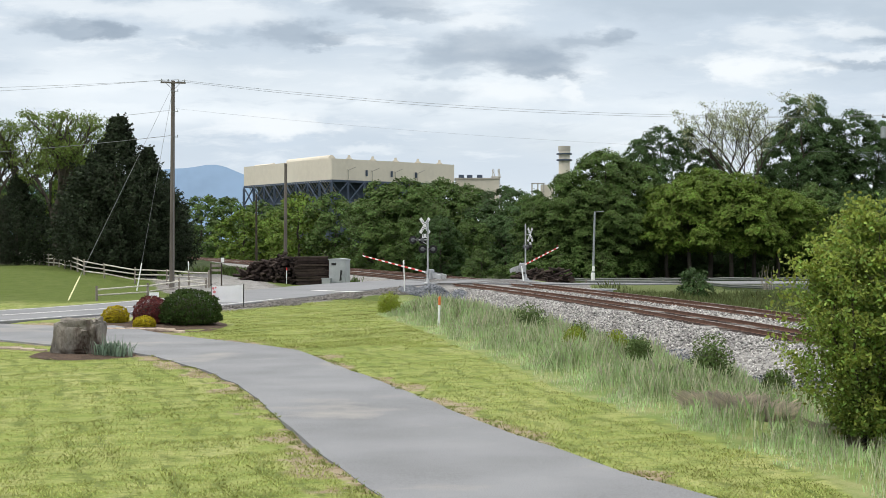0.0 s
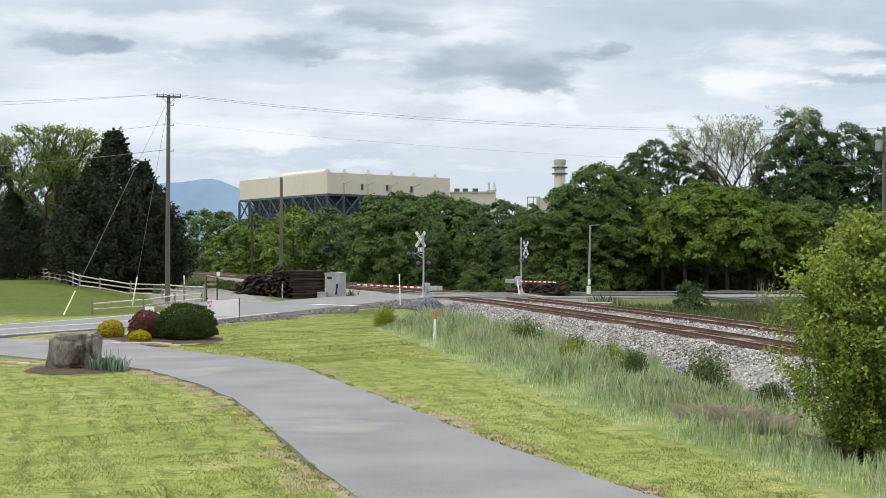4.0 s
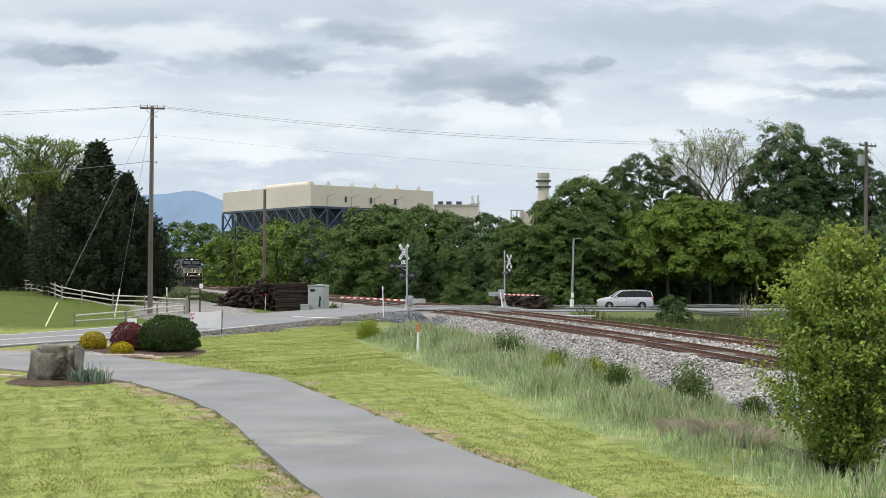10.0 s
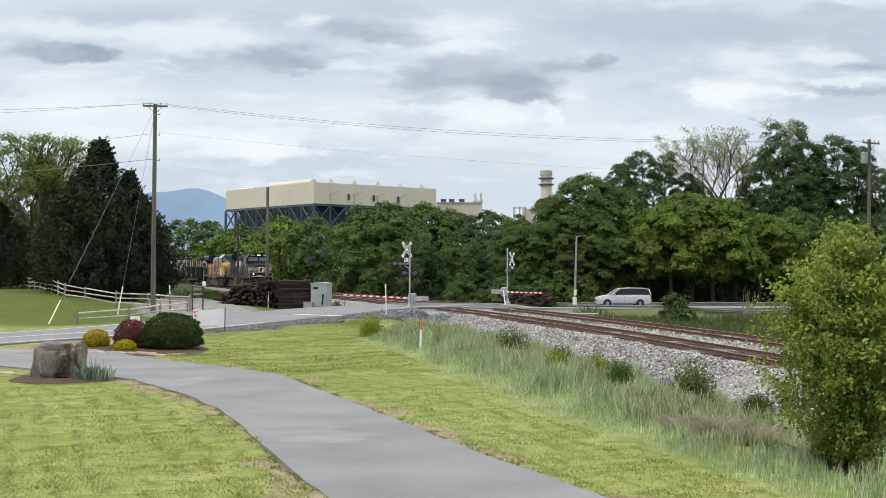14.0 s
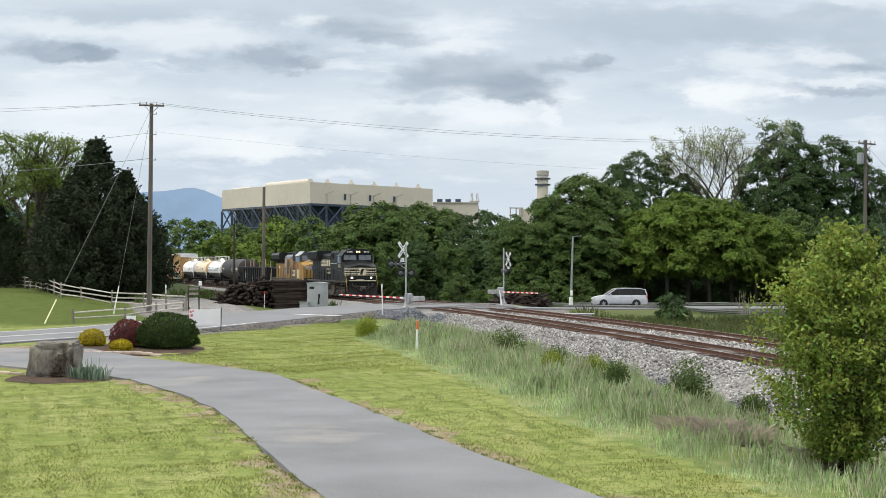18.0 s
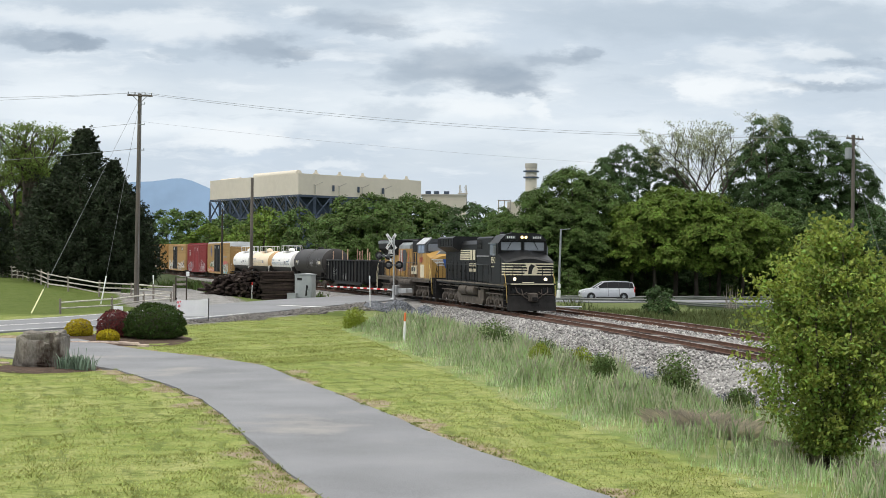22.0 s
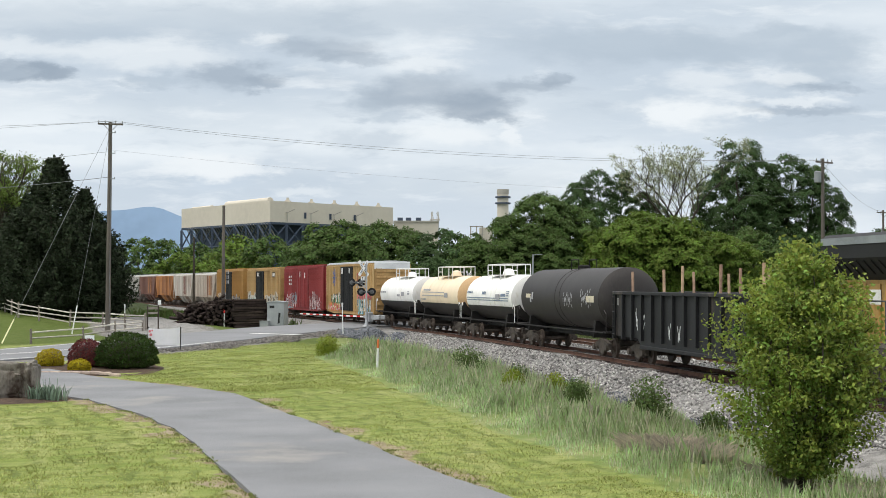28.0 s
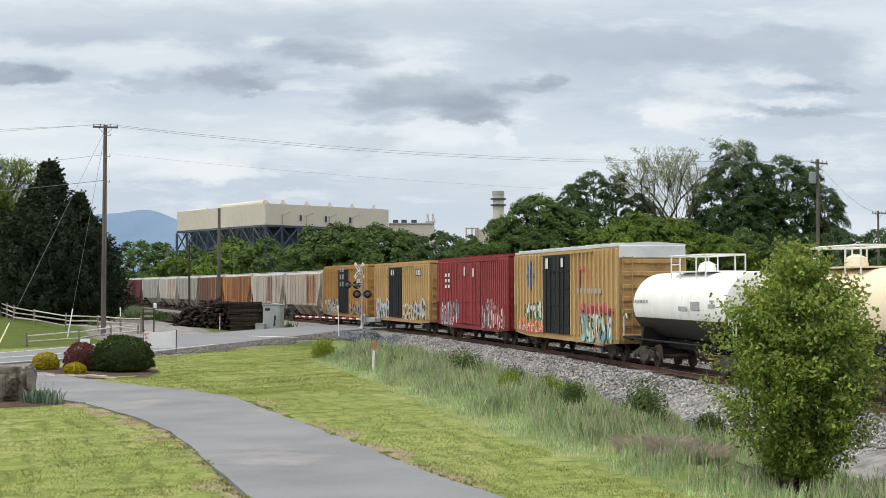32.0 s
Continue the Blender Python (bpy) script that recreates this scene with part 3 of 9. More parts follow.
def ribbon(name, pts, half, mat, label, category, up=0.0, thick=0.12):
    """A paved strip with real edges along pts."""
    g = Geo()
    vs = []
    rng = random.Random(5)
    for i, p in enumerate(pts):
        a, b = pts[max(0, i - 1)], pts[min(len(pts) - 1, i + 1)]
        d = Vector((b[0] - a[0], b[1] - a[1], 0)).normalized()
        n = Vector((-d.y, d.x, 0))
        w = half if isinstance(half, (int, float)) else float(np.interp(i / (len(pts) - 1), np.linspace(0, 1, len(half)), half))
        for k in (-1, 1):
            e = p + n * (w + rng.uniform(-0.06, 0.06)) * k
            vs += [(e.x, e.y, p.z + up), (e.x, e.y, p.z + up - thick)]
    fs = []
    for i in range(len(pts) - 1):
        o = i * 4
        fs += [(o, o + 2, o + 6, o + 4), (o + 1, o, o + 4, o + 5), (o + 2, o + 3, o + 7, o + 6)]
    g.add(vs, fs)
    return solo(name, g, mat, label, category, kind="structure")


def build_roads():
    ribbon("road", ROAD_P, 3.9, road_mat, "grey asphalt country road leading over the railway", "road")
    ribbon("road", JUNC_P, 4.1, road_mat, "grey asphalt road beyond the railway crossing", "road", up=0.006)
    ribbon("driveway", DRIVE_P, DRIVE_W, asphalt_mat, "worn grey asphalt driveway curving through the lawn", "driveway")
    ribbon("driveway_apron", APRON_P, 4.9, asphalt_mat, "wide asphalt mouth of the driveway at the road", "driveway")
    ribbon("yard", YARD_P, 3.4, gravel_mat, "gravel side drive beside the stacked railway ties", "gravel drive")

    def stripe(pts, off, w, up):
        g = Geo()
        vs = []
        for i, p in enumerate(pts):
            a, b = pts[max(0, i - 1)], pts[min(len(pts) - 1, i + 1)]
            d = Vector((b[0] - a[0], b[1] - a[1], 0)).normalized()
            n = Vector((d.y, -d.x, 0))
            for o in (off - w / 2, off + w / 2):
                e = p + n * o
                vs.append((e.x, e.y, p.z + up))
        fs = [(i * 2, i * 2 + 1, i * 2 + 3, i * 2 + 2) for i in range(len(pts) - 1)]
        return g.add(vs, fs)

    body = [p for p in ROAD_P if p.y < 91]
    for off in (-3.45, 3.45):
        solo("road_line", stripe(body, off, 0.14, 0.008), line_mat, "worn white edge line on the road", "road marking", kind="structure")
    for off in (-0.13, 0.13):
        solo("road_line", stripe(body, off, 0.11, 0.008), line_mat, "faded centre line on the road", "road marking", kind="structure")
    stop = Geo().box(0, 0, 0, 4.6, 0.6, 0.008)
    solo("stop_line", stop, line_mat, "white stop line on the road before the crossing", "road marking", kind="structure", m=pose(-7.0, 99.3, -0.092, 0, 0, -43))


def build_track():
    """Ballast bed, two tracks with rails and ties."""
    # bed
    prof = [(-5.2, -1.05), (-4.4, -0.85), (-2.5, -0.24), (-1.9, -0.17), (1.9, -0.17), (2.15, -0.22), (2.4, -0.17), (6.1, -0.17), (6.9, -0.24), (9.0, -1.1)]
    ss = np.concatenate([np.arange(-360, -80, 8.0), np.arange(-80, 41, 2.0), np.arange(45, 150, 8.0)])
    vs, n = [], len(prof)
    rng = random.Random(3)
    for s in ss:
        for side, z in prof:
            x, y, a = on_line(s, side + (rng.uniform(-0.15, 0.15) if z < -0.2 else 0))
            vs.append((x, y, z + rng.uniform(-0.03, 0.03)))
    fs = [(i * n + k, i * n + k + 1, i * n + n + k + 1, i * n + n + k) for i in range(len(ss) - 1) for k in range(n - 1)]
    bed = solo("ballast_bed", Geo().add(vs, fs), gravel_mat, "grey crushed stone ballast bed under two tracks", "ballast", kind="structure")
    # rails
    sec = [(-0.068, -0.172), (0.068, -0.172), (0.068, -0.16), (0.012, -0.135), (0.012, -0.045), (0.036, -0.032), (0.036, -0.004), (0.028, 0.0), (-0.028, 0.0), (-0.036, -0.004), (-0.036, -0.032), (-0.012, -0.045), (-0.012, -0.135), (-0.068, -0.16)]
    sr = np.concatenate([np.arange(-360, -80, 5.0), np.arange(-80, 150, 3.0)])
    for c, lab in ((0.0, "rusty main railway track with worn rail heads"), (4.25, "rusty second railway track beside the main track")):
        tr = thing("railway_track", lab, "railway track", kind="structure")
        for r in (-0.755, 0.755):
            vs, k = [], len(sec)
            for s in sr:
                for u, z in sec:
                    x, y, a = on_line(s, c + r + u)
                    vs.append((x, y, z))
            side_f, top_f = [], []
            for i in range(len(sr) - 1):
                for q in range(k):
                    f = (i * k + q, i * k + (q + 1) % k, i * k + k + (q + 1) % k, i * k + k + q)
                    (top_f if q == 7 else side_f).append(f)
            g = Geo().add(vs, side_f + top_f)
            me = g.mesh("rail", rail_mat)
            me.materials.append(rail_top_mat)
            for f in me.polygons[len(side_f):]:
                f.material_index = 1
            part("rail", me, None, tr)
        tie = Geo().box(0, 0, -0.235, 2.6, 0.23, 0.17, 0.012).mesh("tie", tie_mat)
        far = Geo()
        rr = random.Random(8)
        for i, s in enumerate(np.arange(-190, 120, 0.56)):
            x, y, a = on_line(s, c)
            if -62 < s < 22:
                ob = part("tie", tie, None, tr)
                ob.matrix_world = pose(x, y, rr.uniform(-0.012, 0.004), 0, 0, math.degrees(a) + rr.uniform(-0.8, 0.8))
            else:
                far.box(x, y, -0.235, 2.6, 0.23, 0.17, 0, Matrix.Rotation(a, 3, "Z"))
        tagged(part("far_ties", far, tie_mat, tr), kind="stuff")


# ---- foliage ----
def leaf_mesh(name, centres, normals, size, mat, seed, droop=0.0, corners=4):
    """Many small bent leaf faces at the given places."""
    rg = np.random.default_rng(seed)
    n = len(centres)
    c, nn = np.asarray(centres), np.asarray(normals)
    nn = nn / (np.linalg.norm(nn, axis=1, keepdims=True) + 1e-9)
    r = rg.normal(size=(n, 3))
    u = np.cross(nn, r)
    u /= np.linalg.norm(u, axis=1, keepdims=True) + 1e-9
    w = np.cross(nn, u)
    sz = size * rg.uniform(0.6, 1.4, (n, 1))
    wd = sz * rg.uniform(0.55, 0.95, (n, 1))
    tip = c + w * sz
    V = np.stack([c - w * sz * 0.8, c + u * wd * 0.7 + nn * sz * 0.12, tip - nn * sz * droop, c - u * wd * 0.7 + nn * sz * 0.12], 1).reshape(-1, 3)
    k = corners
    if k == 3:
        V = np.stack([c - w * sz * 0.7 - u * wd * 0.75, c - w * sz * 0.7 + u * wd * 0.75, tip], 1).reshape(-1, 3)
    me = bpy.data.meshes.new(name)
    me.vertices.add(k * n)
    me.vertices.foreach_set("co", V.astype(np.float32).ravel())
    me.loops.add(k * n)
    me.loops.foreach_set("vertex_index", np.arange(k * n, dtype=np.int32))
    me.polygons.add(n)
    me.polygons.foreach_set("loop_start", np.arange(0, k * n, k, dtype=np.int32))
    me.update(calc_edges=True)
    me.materials.append(mat)
    return me


def lobed_crown(seed, width, low, high, lobes, subs, leaves, lobe_r, sub_r, shape="round"):
    """Leaf places in flat sprays that sit on a few large lobes of an uneven crown."""
    rg = np.random.default_rng(seed)
    C, Nn = [], []
    lean = rg.normal(scale=0.05, size=2) * width
    for i in range(lobes):
        t = (i + rg.uniform(0.1, 0.9)) / lobes
        if shape == "tall":
            prof = float(np.interp(t, [0, 0.2, 0.5, 0.75, 0.9, 1], [0.7, 1.0, 0.96, 0.80, 0.56, 0.26]))
        elif shape == "dome":
            prof = float(np.interp(t, [0, 0.15, 0.45, 0.7, 0.88, 1], [0.9, 1.0, 0.98, 0.82, 0.55, 0.2]))
        else:
            prof = float(np.interp(t, [0, 0.2, 0.5, 0.75, 0.9, 1], [0.85, 1.0, 0.95, 0.72, 0.48, 0.2]))
        ang = i * 2.39996 + rg.normal(scale=0.3)
        rad = width / 2 * prof * rg.uniform(0.62, 0.86) * (1 + 0.12 * math.sin(ang * 2 + seed))
        if rg.uniform() < 0.2:
            rad *= 0.4
        R = lobe_r * rg.uniform(0.65, 1.25) * (0.6 + 0.4 * prof)
        o = np.array([math.cos(ang) * rad + lean[0] * t, math.sin(ang) * rad + lean[1] * t, low + (high - low) * t])
        k = max(5, int(subs * (R / lobe_r) ** 1.7))
        d = rg.normal(size=(k, 3))
        d /= np.linalg.norm(d, axis=1, keepdims=True)
        d[:, 2] = np.where(d[:, 2] < -0.3, -d[:, 2], d[:, 2])
        back = (d @ np.array([math.cos(ang), math.sin(ang), 0.4])) < -0.5
        d[back] *= np.array([-1, -1, 1])
        S = o + d * R * np.array([1, 1, 0.78]) * rg.uniform(0.72, 1.1, (k, 1))
        r = sub_r * rg.uniform(0.6, 1.35, k)
        n = np.maximum(6, (leaves * (r / sub_r) ** 1.5).astype(int))
        w = np.repeat(np.arange(k), n)
        m = len(w)
        a, b = rg.uniform(0, 2 * math.pi, m), np.sqrt(rg.uniform(0, 1, m))
        q = np.stack([np.cos(a) * b, np.sin(a) * b, rg.normal(scale=0.22, size=m) - 0.38 * b * b], 1)
        tilt = d[w] * np.array([0.5, 0.5, 0.0])
        q[:, 2] -= (q[:, :2] * tilt[:, :2]).sum(1)
        C.append(S[w] + q * r[w][:, None])
        Nn.append(np.array([0, 0, 0.85]) + tilt + q * 0.55 + rg.normal(scale=0.34, size=(m, 3)))
    return np.concatenate(C), np.concatenate(Nn)


def cedar_crown(seed, width, low, high, tufts, leaves):
    """Leaf places in upswept tufts packed over a cone with a single leader."""
    rg = np.random.default_rng(seed)
    i = np.arange(tufts)
    t = ((i + rg.uniform(0, 1, tufts)) / tufts) ** 1.15
    prof = np.interp(t, [0, 0.06, 0.3, 0.58, 0.74, 0.88, 1], [0.72, 0.98, 1.0, 0.74, 0.30, 0.13, 0.02])
    ang = i * 2.39996 + rg.normal(scale=0.4, size=tufts)
    rad = width / 2 * prof * np.where(rg.uniform(size=tufts) < 0.72, rg.uniform(0.74, 0.98, tufts), rg.uniform(0.2, 0.75, tufts)) * (1 + 0.10 * np.sin(ang * 3 + seed + t * 9))
    o = np.stack([np.cos(ang) * rad, np.sin(ang) * rad, low + (high - low) * t], 1)
    ax = np.stack([np.cos(ang) * 0.75, np.sin(ang) * 0.75, np.full(tufts, 0.75)], 1) + rg.normal(scale=0.22, size=(tufts, 3))
    ln = rg.uniform(0.7, 1.35, tufts) * (0.5 + 0.5 * prof)
    w = np.repeat(i, leaves)
    f = rg.uniform(-0.35, 1, len(w))
    off = rg.normal(size=(len(w), 3)) * (0.27 * (1.05 - np.clip(f, 0, 1)) * (0.5 + 0.5 * prof[w]))[:, None]
    return o[w] + ax[w] * (ln[w] * f)[:, None] + off, off * 2.5 + ax[w] * 0.5 + rg.normal(scale=0.4, size=(len(w), 3))


def limbs(seed, height, r, crown_low, width, n=9):
    """A tapered, slightly crooked trunk with limbs that reach into the crown."""
    rg = random.Random(seed)
    g = Geo()
    pts = [Vector((0, 0, -0.5))]
    for i in range(1, 7):
        t = i / 6
        pts.append(Vector((rg.uniform(-1, 1) * 0.12 * height * 0.1 * i ** 0.5, rg.uniform(-1, 1) * 0.12 * height * 0.1 * i ** 0.5, height * 0.9 * t)))
    for i in range(6):
        g.cyl(pts[i], pts[i + 1], r * (1 - i / 6.6), r * (1 - (i + 1) / 6.6), 8)
    for k in range(n):
        t = rg.uniform(crown_low / height, 0.72)
        i = min(5, int(t / 0.9 * 6))
        p = pts[i].lerp(pts[i + 1], (t / 0.9 * 6) % 1)
        a = rg.uniform(0, 2 * math.pi)
        l = width * 0.40 * rg.uniform(0.6, 1) * (1.15 - t)
        q = p + Vector((math.cos(a) * l * 0.6, math.sin(a) * l * 0.6, l * 0.35))
        e = p + Vector((math.cos(a) * l, math.sin(a) * l, l * 0.8))
        g.cyl(p, q, r * 0.35 * (1.1 - t), r * 0.22 * (1.1 - t), 6)
        g.cyl(q, e, r * 0.22 * (1.1 - t), r * 0.06, 5)
    return g


def branchy(seed, height, r, fork, spread, levels=4, pull=0.12):
    """A forked trunk that divides into ever finer branches; gives its mesh and the twigs' ends."""
    rg = random.Random(seed)
    g, twigs = Geo(), []

    def grow(p, d, l, rad, lev):
        m = p + d * l * 0.5 + Vector((rg.gauss(0, 0.05), rg.gauss(0, 0.05), 0)) * l
        q = p + d * l
        n = 8 if lev < 2 else 5
        g.cyl(p, m, rad, rad * 0.85, n)
        g.cyl(m, q, rad * 0.85, rad * 0.68, n)
        if lev >= levels:
            twigs.append((m, q))
            return
        if lev >= levels - 1:
            twigs.append((m, q))
        for k in range(3 if lev else 4):
            a = rg.uniform(0, 2 * math.pi)
            side = Vector((math.cos(a), math.sin(a), rg.uniform(-0.15, 0.35)))
            nd = (d * (1.0 if k else 1.6) + side * spread * rg.uniform(0.6, 1.2) + Vector((0, 0, pull))).normalized()
            grow(m if k == 2 else q, nd, l * rg.uniform(0.62, 0.86), rad * (0.68 if k == 0 else 0.5), lev + 1)

    top = Vector((rg.gauss(0, 0.02), rg.gauss(0, 0.02), 1)).normalized()
    g.cyl((0, 0, -0.5), (0, 0, 0.1), r * 1.35, r * 1.1, 9)
    grow(Vector((0, 0, 0)), top, fork, r * 1.1, 0)
    # long shoots are held back to the crown's dome
    cap = sorted(q.z for _, q in twigs)[int(len(twigs) * 0.88)]
    reach = sorted(math.hypot(q.x, q.y) for _, q in twigs)[int(len(twigs) * 0.9)]

    def hold(x, y, w):
        r = math.hypot(x, y)
        m = 1.0 if r <= reach else (reach + (r - reach) * 0.3) / r
        return x * m, y * m, w if w <= cap else cap + (w - cap) * 0.3

    k = height / max(hold(*q)[2] for _, q in twigs)
    g.v = [tuple(c * k for c in hold(*p)) for p in g.v]
    return g, [(Vector(hold(*p)) * k, Vector(hold(*q)) * k) for p, q in twigs]


def build_tree_kinds():
    """Tree models, each at its own height with the base at 0."""
    kinds = {}

    def hash_of(key):
        return sum(ord(c) * (i + 3) for i, c in enumerate(key))

    def make(key, name, label, h, w, low, lobes, subs, leaves, lobe_r, sub_r, size, mat, shape="round"):
        t = thing(name, label, "tree")
        part("trunk", limbs(hash_of(key), h, 0.018 * h + 0.05, low + 0.5, w), bark_mat, t, smooth=True)
        c, n = lobed_crown(hash_of(key), w, low, h - lobe_r * 0.7, lobes, subs, leaves, lobe_r, sub_r, shape)
        part("crown", leaf_mesh("crown", c, n, size, mat, hash_of(key), corners=3), None, t)
        kinds[key] = (t, h)

    def make_branchy(key, name, label, h, r, fork, spread, per, spray, size, mat, levels=4, pull=0.12):
        t = thing(name, label, "tree")
        g, twigs = branchy(hash_of(key), h - 0.4, r, fork, spread, levels, pull)
        part("trunk", g, bark_mat, t, smooth=True)
        rg = np.random.default_rng(hash_of(key))
        C, Nn = [], []
        for p, q in twigs:
            n = int(per * rg.uniform(0.2, 1.7))
            f = rg.uniform(0.35, 1.2, (n, 1))
            C.append(np.array(p) * (1 - f) + np.array(q) * f + rg.normal(size=(n, 3)) * spray * np.array([1, 1, 0.5]))
            Nn.append(rg.normal(scale=0.6, size=(n, 3)) + np.array([0, 0, 0.8]))
        part("crown", leaf_mesh("crown", np.concatenate(C), np.concatenate(Nn), size, mat, hash_of(key), corners=3), None, t)
        kinds[key] = (t, h)

    for i, (m, lab) in enumerate(((0, "mid-green broadleaf tree in full leaf"), (1, "bright green broadleaf tree in full leaf"), (2, "dark green broadleaf tree in full leaf"), (0, "mid-green spreading broadleaf tree"), (0, "broadleaf tree with a rounded green crown"))):
        make("wood%d" % i, "broadleaf_tree", lab, 12, 9.5 + i % 3, 0.2, 38, 13, 60, 1.8, 0.62, 0.17, leaf_mats[m], "dome")
        if i != 2:
            make("far%d" % i, "broadleaf_tree", lab, 12, 9.5 + i % 3, 0.2, 36, 9, 28, 1.85, 0.75, 0.27, leaf_mats[m], "dome")
    make("dome0", "broadleaf_tree", "large mid-green broadleaf tree with a domed crown", 15, 10.5, 0.5, 60, 15, 62, 1.6, 0.58, 0.15, leaf_mats[0], "dome")
    make("tall0", "tall_tree", "tall dark green broadleaf tree with an uneven crown", 17, 9.2, 1.2, 66, 14, 54, 1.3, 0.50, 0.125, leaf_mats[2], "tall")
    make("tall1", "tall_tree", "tall dark green broadleaf tree with gaps in its crown", 17, 8.8, 1.5, 56, 13, 54, 1.25, 0.48, 0.125, leaf_mats[2], "tall")
    make_branchy("thin", "sparse_tree", "thin-leaved pale tree whose branches show", 16, 0.2, 5.2, 0.92, 32, 0.20, 0.07, pale_leaf_mat, 5, 0.26)
    make_branchy("left", "broadleaf_tree", "light green tree with an open crown and forked trunk", 12.5, 0.30, 3.0, 0.90, 34, 0.26, 0.10, light_leaf_mat, 5)
    t = thing("cedar_tree", "dark green dense conical cedar tree", "tree")
    part("trunk", limbs(7, 13.0, 0.24, 1.6, 6.0, 0), bark_mat, t, smooth=True)
    c, n = cedar_crown(7, 9.2, 0.7, 13.3, 980, 56)
    part("crown", leaf_mesh("crown", c, n, 0.115, cedar_mat, 7, corners=3), None, t)
    kinds["cedar"] = (t, 14.0)
    make("canopy", "broadleaf_tree", "bright green broadleaf tree with a bare shaded trunk", 12, 10.0, 3.4, 44, 15, 60, 1.5, 0.58, 0.16, leaf_mats[1], "dome")
    make("bushy", "shrubby_tree", "bushy green shrub tree at the edge of the wood", 5, 6, 0.0, 16, 10, 46, 1.15, 0.5, 0.14, leaf_mats[0])
    return kinds


def plant_trees():
    kinds = build_tree_kinds()
    used = set()

    def put(key, x, y, h, wide=1.0, turn=0.0, group=""):
        t, top = kinds[key]
        s = h / top
        if key in used:
            t = copy_thing(t, Matrix.Identity(4))
        used.add(key)
        t.matrix_world = Matrix.LocRotScale((x, y, gz(x, y) - 0.05), Euler((0, 0, turn)), (s * wide, s * wide, s))
        if group:
            t["group"] = group

    rg = random.Random(11)

    def row(x0, x1, tops, y, keys, gap, group, depth=8):
        """A row of trees between two bearings, with the heights wanted along it."""
        b = x0
        while b < x1:
            yy = y + rg.uniform(-depth, depth)
            if float(beside(np.array([b * yy]), np.array([yy]))[0][0]) < 13:
                b += gap / yy
                continue
            h = float(np.interp(b, [p[0] for p in tops], [p[1] for p in tops])) * rg.uniform(0.9, 1.06)
            put(rg.choice(keys), b * yy, yy, h, rg.uniform(0.9, 1.2), rg.uniform(0, 6.28), group=group)
            b += gap * rg.uniform(0.75, 1.2) / yy

    # bearings are x over y
    back, far = "trees behind the railway", "trees along the far road"
    row(-0.215, -0.10, [(-0.215, 16), (-0.15, 17.5), (-0.10, 17)], 400, ["far0", "far1", "far4"], 8, back, 25)
    row(-0.155, -0.09, [(-0.155, 11), (-0.09, 12.5)], 320, ["far1", "far4", "far0"], 7, back, 12)
    row(-0.21, 0.0, [(-0.21, 13.5), (-0.15, 14.6), (-0.10, 15.0), (-0.06, 15.2), (-0.03, 15.4), (0.0, 15)], 265, ["far0", "far1", "far4"], 6, back)
    row(-0.13, 0.07, [(-0.13, 9), (-0.10, 11.0), (-0.085, 11.6), (-0.062, 11.9), (-0.04, 12.3), (-0.025, 13.2), (-0.01, 14.2), (0.0, 14.4), (0.018, 12.6), (0.07, 12.4)], 205, ["wood0", "wood3", "wood4", "wood2"], 4.6, back, 8)
    row(-0.165, -0.07, [(-0.165, 6), (-0.07, 8)], 222, ["wood1", "wood4", "wood0"], 4.5, back, 5)
    row(-0.10, 0.07, [(-0.10, 6), (0.0, 8.2), (0.07, 8)], 188, ["wood2", "wood0", "wood3"], 4.5, back, 4)
    # the great domed tree and its neighbours
    for b, y, h, w, turn in ((0.107, 172, 15.6, 1.05, 0.3), (0.086, 170, 12.6, 1.0, 2.1), (0.124, 174, 14.2, 1.0, 4.0), (0.068, 173, 9.8, 1.1, 1.1), (0.098, 168, 10.5, 1.1, 5.2), (0.116, 168, 10.0, 1.1, 3.3)):
        put("dome0", b * y, y, h, w, turn, far)
    # bright trees with deep shade under them
    for b, y, h, w, turn in ((0.150, 169, 11.2, 1.0, 0.8), (0.164, 166, 12.2, 1.0, 2.8), (0.178, 168, 13.2, 1.05, 4.4), (0.193, 166, 12.4, 1.0, 1.7), (0.208, 168, 11.6, 1.0, 5.5), (0.223, 166, 10.7, 1.0, 3.6), (0.236, 168, 10.2, 0.95, 0.2)):
        put("canopy", b * y, y, h, w, turn, far)
    # low dark-leaved row added to stand for the deep shade beneath these crowns
    row(0.135, 0.25, [(0.135, 5.5), (0.25, 5.0)], 176, ["wood2"], 4.0, far, 2)
    row(0.06, 0.125, [(0.06, 7), (0.125, 8)], 180, ["wood2"], 5, far, 4)
    row(0.05, 0.31, [(0.05, 10), (0.12, 12), (0.17, 12), (0.22, 11), (0.31, 12)], 200, ["wood2"], 4.2, far, 3)
    row(0.12, 0.31, [(0.12, 9), (0.31, 9.5)], 182, ["wood2"], 4.5, far, 4)
    row(0.25, 0.31, [(0.25, 11), (0.31, 10)], 178, ["wood2", "wood3"], 5, far, 4)
    row(0.31, 0.5, [(0.31, 12.5), (0.34, 11.6), (0.5, 12)], 186, ["wood2", "wood3", "wood0"], 5, far, 6)
